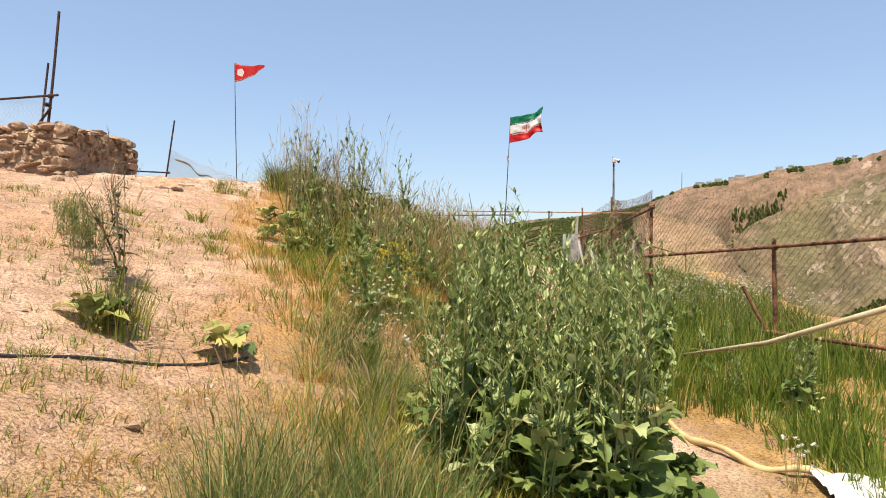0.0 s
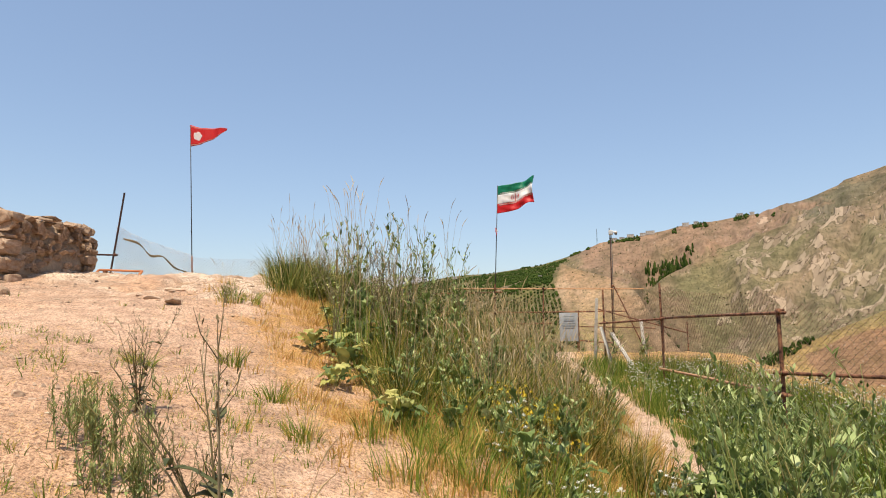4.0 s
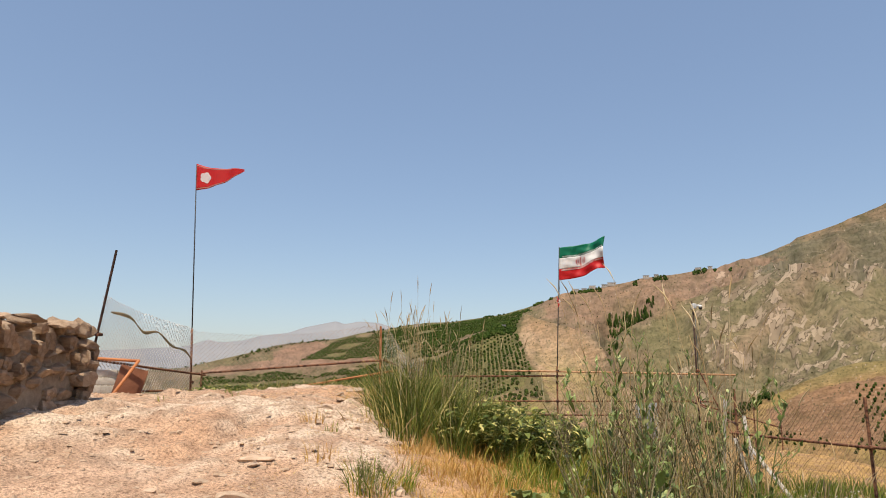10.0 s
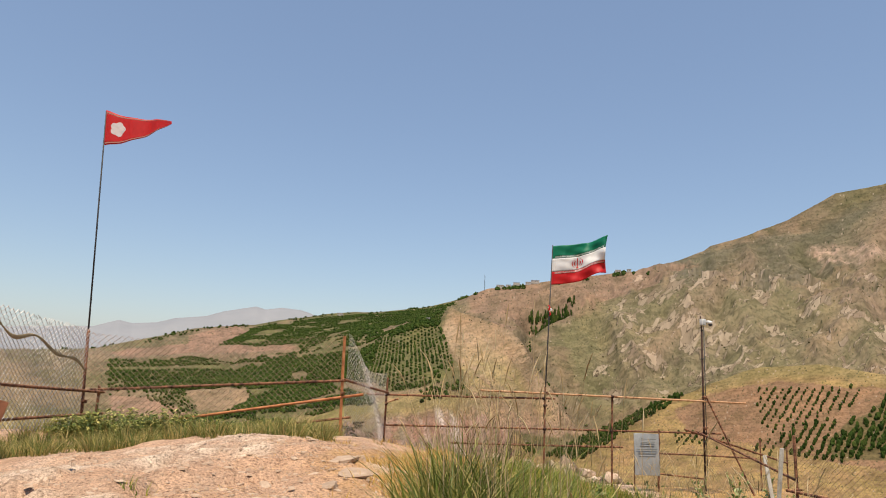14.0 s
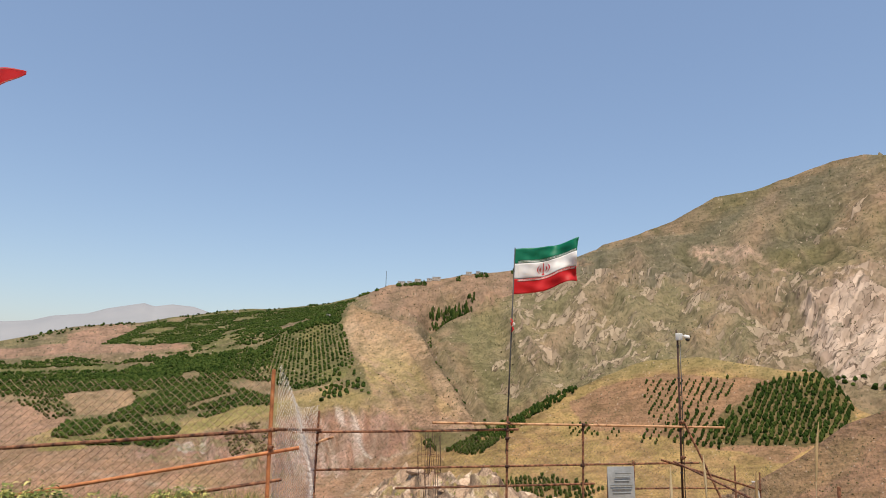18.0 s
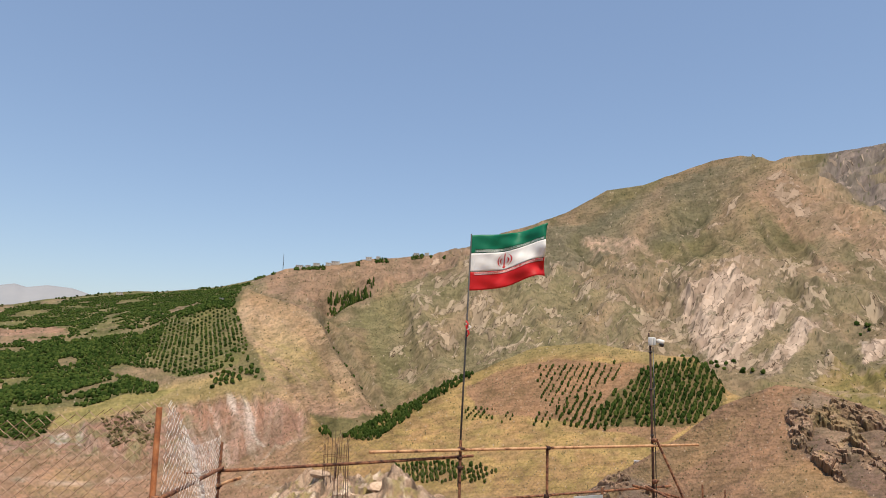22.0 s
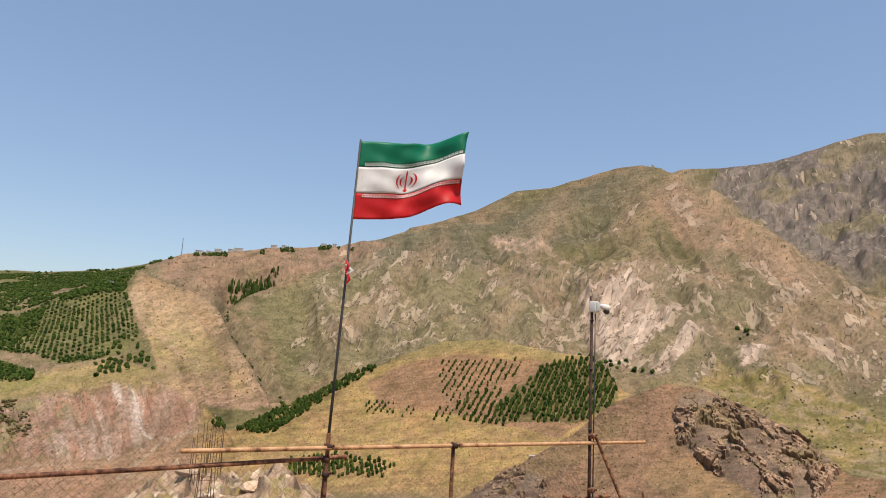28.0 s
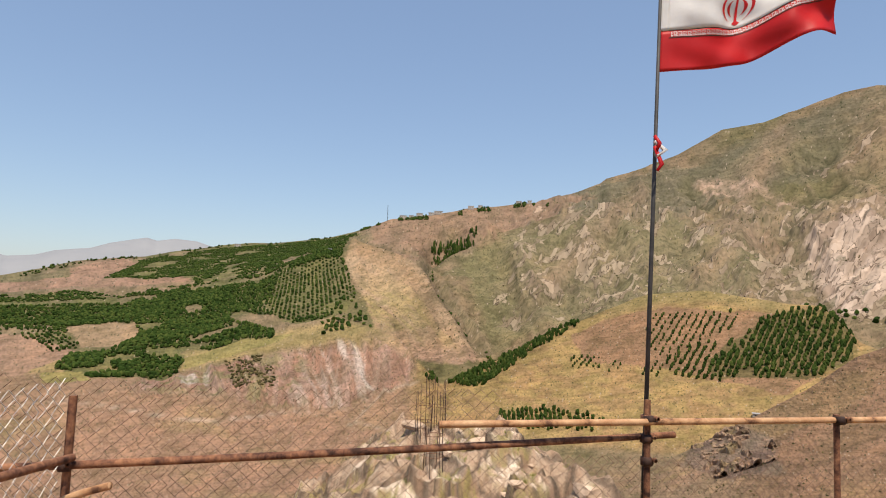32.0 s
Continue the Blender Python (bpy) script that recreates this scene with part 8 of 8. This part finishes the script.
# ---- distant trees ----
M_TREE = leaf_mat("orchard_leaves", [(0.0, (0.020, 0.040, 0.008)), (0.5, (0.038, 0.066, 0.014)), (1.0, (0.075, 0.10, 0.024))], 0.9, 0.1, 0.05)
M_SCRUB = leaf_mat("dry_scrub", [(0.0, (0.06, 0.055, 0.025)), (0.5, (0.10, 0.085, 0.04)), (1.0, (0.16, 0.13, 0.06))], 0.9, 0.1, 0.05)
tr_rng = np.random.RandomState(9)


def crown(seed, tall, cuts=1):
    """An uneven tree crown on a short trunk."""
    r = random.Random(seed)
    bm = bmesh.new()
    bmesh.ops.create_icosphere(bm, subdivisions=cuts, radius=0.5)
    off = Vector((r.random() * 40, r.random() * 40, 0))
    for v in bm.verts:
        k = 1 + 0.75 * noise.noise(v.co * 3.2 + off) + 0.4 * noise.noise(v.co * 8 + off)
        v.co = Vector((v.co.x * k, v.co.y * k, (v.co.z * k + 0.45) * tall))
    bm.verts.index_update()
    g = Geo().add([v.co.copy() for v in bm.verts], [[v.index for v in f.verts] for f in bm.faces])
    bm.free()
    g.tube([(0, 0, -0.25), (0, 0, 0.25)], [0.07, 0.05], 4, False)
    return g


CROWNS, POPLARS = [crown(i, 1.05) for i in range(6)], [crown(20 + i, 3.4) for i in range(3)]
NEAR_CROWNS = [crown(40 + i, 1.5, 2) for i in range(6)]


def wood(name, variants, n, az_rng, r_rng, test, size, label, tall=(0.8, 1.2), mat=M_TREE):
    """Trees scattered over a stretch of the distant land."""
    a = tr_rng.uniform(*az_rng, n)
    r = np.sqrt(tr_rng.uniform(r_rng[0] ** 2, r_rng[1] ** 2, n))
    x, y, z, el = hills(a, r)
    k = test(a, el, r, x, y)
    sp = [(x[i], y[i], z[i], tr_rng.uniform(0, 6.28), tr_rng.uniform(*size), tr_rng.uniform(*tall)) for i in np.nonzero(k)[0]]
    return join_scatter(name, variants, sp, [mat], label, "trees", False) if sp else None


def orchard(name, variants, spacing, turn, r_rng, az_rng, test, size, label, jitter=0.5):
    """Trees planted in rows."""
    c, s = math.cos(turn), math.sin(turn)
    u = np.arange(-700, 1500, spacing[0])
    v = np.arange(-700, 1500, spacing[1])
    U, V = np.meshgrid(u, v)
    U, V = U.ravel() + tr_rng.uniform(-jitter, jitter, U.size), V.ravel() + tr_rng.uniform(-jitter, jitter, U.size)
    X, Y = U * c - V * s, U * s + V * c + 400
    a, r = np.degrees(np.arctan2(X, Y - EYE[1])), np.hypot(X, Y - EYE[1])
    ok = (a > az_rng[0]) & (a < az_rng[1]) & (r > r_rng[0]) & (r < r_rng[1])
    a, r = a[ok], r[ok]
    x, y, z, el = hills(a, r)
    k = test(a, el, r, x, y) & (tr_rng.random_sample(a.size) < 0.93)
    sp = [(x[i], y[i], z[i], tr_rng.uniform(0, 6.28), tr_rng.uniform(*size), tr_rng.uniform(0.8, 1.25)) for i in np.nonzero(k)[0]]
    return join_scatter(name, variants, sp, [M_TREE], label, "trees", False) if sp else None


YOUNG = [(0.8, 0.2), (1.6, 2.4), (4.1, 3.3), (6.4, 3.9), (7.9, 0.8), (5.8, -1.0), (2.4, -1.6), (-0.9, -0.9)]
CLUMP = [(5.1, -1.9), (6.0, -1.0), (6.5, 0.4), (7.5, 0.4), (9.2, -2.1), (7.3, -2.3), (5.3, -2.8)]


def green_test(a, el, r, x, y):
    j1, j2 = (fbm(x / 24, y / 24, 4, 6) - 0.5) * 1.1, (fbm(x / 24, y / 24, 4, 7) - 0.5) * 0.9
    k = inside(a + j1 * 0.5, el + j2 * 0.4, GREEN) & (r > 440)
    for h in HOLES:
        k &= ~inside(a + j1 * 0.3, el + j2 * 0.2, h)
    k &= ~inside(a + j1 * 0.3, el, PINK) & ~inside(a, el, YOUNG) & ~inside(a, el, CLUMP)
    track = abs(fbm(x / 90, y / 90, 3, 55) - 0.5) < 0.012
    return k & ~track & (fbm(x / 60, y / 60, 3, 2) > 0.30)


tr_rng = np.random.RandomState(9)
orchard("orchard_wood", CROWNS, (3.4, 5.8), 0.5, (440, 900), (-26, 8), lambda a, el, r, x, y: green_test(a, el, r, x, y) & (fbm(x / 60, y / 60, 3, 56) > 0.5), (2.3, 3.8), "dark green orchard rows on the far plateau", 0.6)
wood("orchard_wood", CROWNS, 28000, (-26, 8), (440, 930), lambda a, el, r, x, y: green_test(a, el, r, x, y) & (fbm(x / 60, y / 60, 3, 56) <= 0.5), (2.2, 4.2), "dense dark green orchards on the far plateau")
wood("orchard_wood", CROWNS, 26000, (-26, 8), (930, 1430), green_test, (2.0, 3.6), "dense orchards below the village ridge", (0.6, 0.9))
orchard("young_orchard", CROWNS, (4.6, 10.5), 0.35, (525, 1000), (-3, 10), lambda a, el, r, x, y: inside(a, el, YOUNG) & (fbm(x / 30, y / 30, 3, 12) > 0.3), (2.2, 3.4), "rows of young orchard trees on the far slope", 0.4)
orchard("young_orchard", CROWNS, (4.6, 8.0), 0.5, (440, 900), (-26, -5), lambda a, el, r, x, y: inside(a, el, ROWS) & (fbm(x / 25, y / 25, 3, 12) > 0.36), (1.8, 3.2), "rows of young trees beside a fallow field", 0.7)
wood("field_trees", CROWNS, 3200, (-24, 6), (900, 1478), lambda a, el, r, x, y: inside(a, el, [(-17.8, 1.0), (-15.8, 1.8), (-13.7, 2.3), (-10.4, 3.2), (-10.3, 3.0), (-13.7, 2.1), (-16.9, 1.2)]) | ((r > 1440) & (fbm(a * 0.9, a * 0 + 5, 3, 21) > 0.50)), (2.6, 5.0), "tree lines along the fields on the skyline", (0.7, 1.1))
orchard("young_orchard", CROWNS, (5.0, 9.0), 0.35, (525, 800), (4, 10), lambda a, el, r, x, y: inside(a, el, CLUMP) & (fbm(x / 16, y / 16, 3, 12) > 0.42), (2.6, 4.4), "clump of fruit trees above the cliff", 0.8)
orchard("hill_orchard", NEAR_CROWNS, (2.3, 4.2), 0.62, (430, 640), (28, 48), lambda a, el, r, x, y: inside(a, el, ORCH_D) & ((a > 40) | (fbm(x / 12, y / 12, 3, 33) > 0.42)), (1.6, 3.0), "dark rows of orchard trees on the hill", 0.8)
orchard("hill_orchard", NEAR_CROWNS, (3.0, 5.0), 0.62, (430, 640), (28, 48), lambda a, el, r, x, y: inside(a, el, ORCH_M), (1.4, 2.3), "thinner rows of orchard trees on yellow grass", 0.6)
orchard("hill_saplings", NEAR_CROWNS, (3.6, 5.2), 0.62, (430, 640), (26, 48), lambda a, el, r, x, y: inside(a, el, ORCH_Y) | (inside(a, el, [(25.2, -4.2), (30, -3.6), (33.4, -4.2), (33, -5.2), (26, -5)]) & (fbm(x / 15, y / 15, 3, 15) > 0.42)), (1.1, 1.9), "rows of young trees on bare red soil")
orchard("valley_orchard", NEAR_CROWNS, (3.6, 6), 0.2, (380, 520), (14, 30), lambda a, el, r, x, y: inside(a, el, [(20, -8.8), (24, -8.2), (29, -8.8), (28, -10), (20, -10)]), (1.8, 2.8), "orchard rows on the valley floor")
wood("tree_belt", NEAR_CROWNS, 4200, (12, 28), (440, 640), lambda a, el, r, x, y: inside(a, el, BELT) & (fbm(x / 14, y / 14, 3, 34) > 0.24), (1.5, 3.1), "belt of trees along the foot of the hill")
wood("poplar_grove", POPLARS, 2200, (12.5, 19.5), (1000, 1460), lambda a, el, r, x, y: inside(a, el, [(13.9, 4.5), (14.4, 5.3), (16.2, 5.5), (17.8, 6.1), (18.4, 5.6), (17.3, 4.8), (15.7, 4.0), (14.6, 3.4)]) & (fbm(x / 26, y / 26, 3, 19) > 0.48), (1.8, 4.0), "dark poplar grove in the gully", (0.8, 1.5))
wood("cliff_bushes", CROWNS, 1500, (-3, 3), (430, 560), lambda a, el, r, x, y: inside(a, el, [(-2.4, -4.9), (1.0, -4.4), (1.8, -7.0), (-1.7, -7.0)]) & (fbm(x / 8, y / 8, 3, 13) > 0.45), (0.9, 2.4), "dark thorn bushes above the cliff", (0.6, 0.9), M_SCRUB)
wood("hill_scrub", CROWNS, 1500, (20, 70), (150, 330), lambda a, el, r, x, y: fbm(x / 14, y / 14, 3, 18) > 0.46, (0.25, 0.7), "low scrub dotted over the brown slope", (0.5, 0.9), M_SCRUB)
wood("ridge_trees", CROWNS, 800, (8, 24), (1450, 1478), lambda a, el, r, x, y: fbm(a * 1.2, a * 0 + 3, 3, 16) > 0.47, (2.2, 5.2), "trees along the village ridge")
wood("slope_bushes", CROWNS, 2600, (8, 66), (640, 1500), lambda a, el, r, x, y: fbm(x / 60, y / 60, 3, 17) > 0.55, (0.9, 2.6), "scattered bushes on the mountain slope", (0.6, 1.0), M_SCRUB)
wood("gully_bushes", CROWNS, 900, (12, 20), (640, 1050), lambda a, el, r, x, y: (abs(a - np.interp(el, [-3.4, -2.1, 0.1, 1.9, 3.7], [19.2, 17.6, 15.5, 14.0, 14.6])) < 0.18) & (fbm(x / 25, y / 25, 3, 29) > 0.5), (1.8, 4.2), "bushes lining the gully")
wood("slab_bushes", CROWNS, 1500, (40, 70), (900, 1300), lambda a, el, r, x, y: inside(a, el, [(46, 0.8), (43, 1.8), (44, 0.4), (49, -1.2), (50, -0.6)]) | inside(a, el, [(55.1, 3.7), (56.5, 3.6), (56.5, 3.0), (55.7, 3.0)]) | inside(a, el, [(66.7, 2.8), (70, 3.2), (70, 1.0), (67.8, 1.8)]), (4, 7), "dark bushes below the pale slabs")

# ---- village and mast on the ridge ----
M_HOUSE = simple("rendered_wall", [(0.3, (0.34, 0.29, 0.25)), (0.7, (0.52, 0.47, 0.42))], 0.3, 0.9)
M_ROOF = simple("sheet_roof", [(0.3, (0.30, 0.28, 0.28)), (0.7, (0.46, 0.43, 0.41))], 0.4, 0.6)
M_PANE = simple("dark_pane", [(0.3, (0.03, 0.035, 0.04)), (0.7, (0.06, 0.065, 0.07))], 1, 0.15, 0, 0.5)
for a, r, w, d, h in ((11.6, 1477, 16, 9, 6), (12.3, 1477, 11, 8, 5), (13.0, 1477, 14, 9, 7), (14.0, 1477, 12, 8, 5), (14.6, 1477, 18, 9, 6), (17.4, 1477, 13, 8, 6), (18.2, 1477, 9, 8, 5), (21.5, 1477, 12, 8, 6), (22.4, 1477, 9, 7, 5), (-2.0, 1440, 12, 8, 5), (46.7, 560, 7, 5, 3.2), (40.3, 470, 8, 4.5, 2.6), (5.5, 880, 5, 4, 3)):
    hx_, hy_, hz_, _ = hills(np.array([a]), np.array([float(r)]))
    o = thing("house", "small flat-roofed village house with pale rendered walls", "house", "village houses", at=(hx_[0], hy_[0], hz_[0]))
    o.rotation_euler = (0, 0, -radians(a))
    hw = part("wall", Geo().box(pose(0, 0, h / 2 - 1), w, d, h + 2, 0.05), M_HOUSE, o)
    part("roof", Geo().box(pose(0, 0, h + 0.2), w + 0.8, d + 0.8, 0.45, 0.05), M_ROOF, o)
    for k in range(max(1, int(w / 4))):
        part("window", Geo().box(pose(-w / 2 + 2 + 4 * k, -d / 2 - 0.02, h * 0.55), 1.5, 0.12, 1.4, 0.02), M_PANE, hw, "dark window pane")
mx, my, mz, _ = hills(np.array([10.25]), np.array([1470.0]))
mast = thing("radio_mast", "thin grey lattice mast on the ridge", "mast", at=(mx[0], my[0], mz[0]))
for k in range(3):
    part("leg", Geo().tube([(0.7 * math.cos(k * 2.09), 0.7 * math.sin(k * 2.09), -1), (0.3 * math.cos(k * 2.09), 0.3 * math.sin(k * 2.09), 36)], 0.22, 5), M_POLE, mast)
for zz in range(2, 36, 4):
    part("brace", Geo().tube([(0.6 * math.cos(k * 2.09), 0.6 * math.sin(k * 2.09), zz + 0.6 * k) for k in range(4)], 0.12, 4), M_POLE, mast)
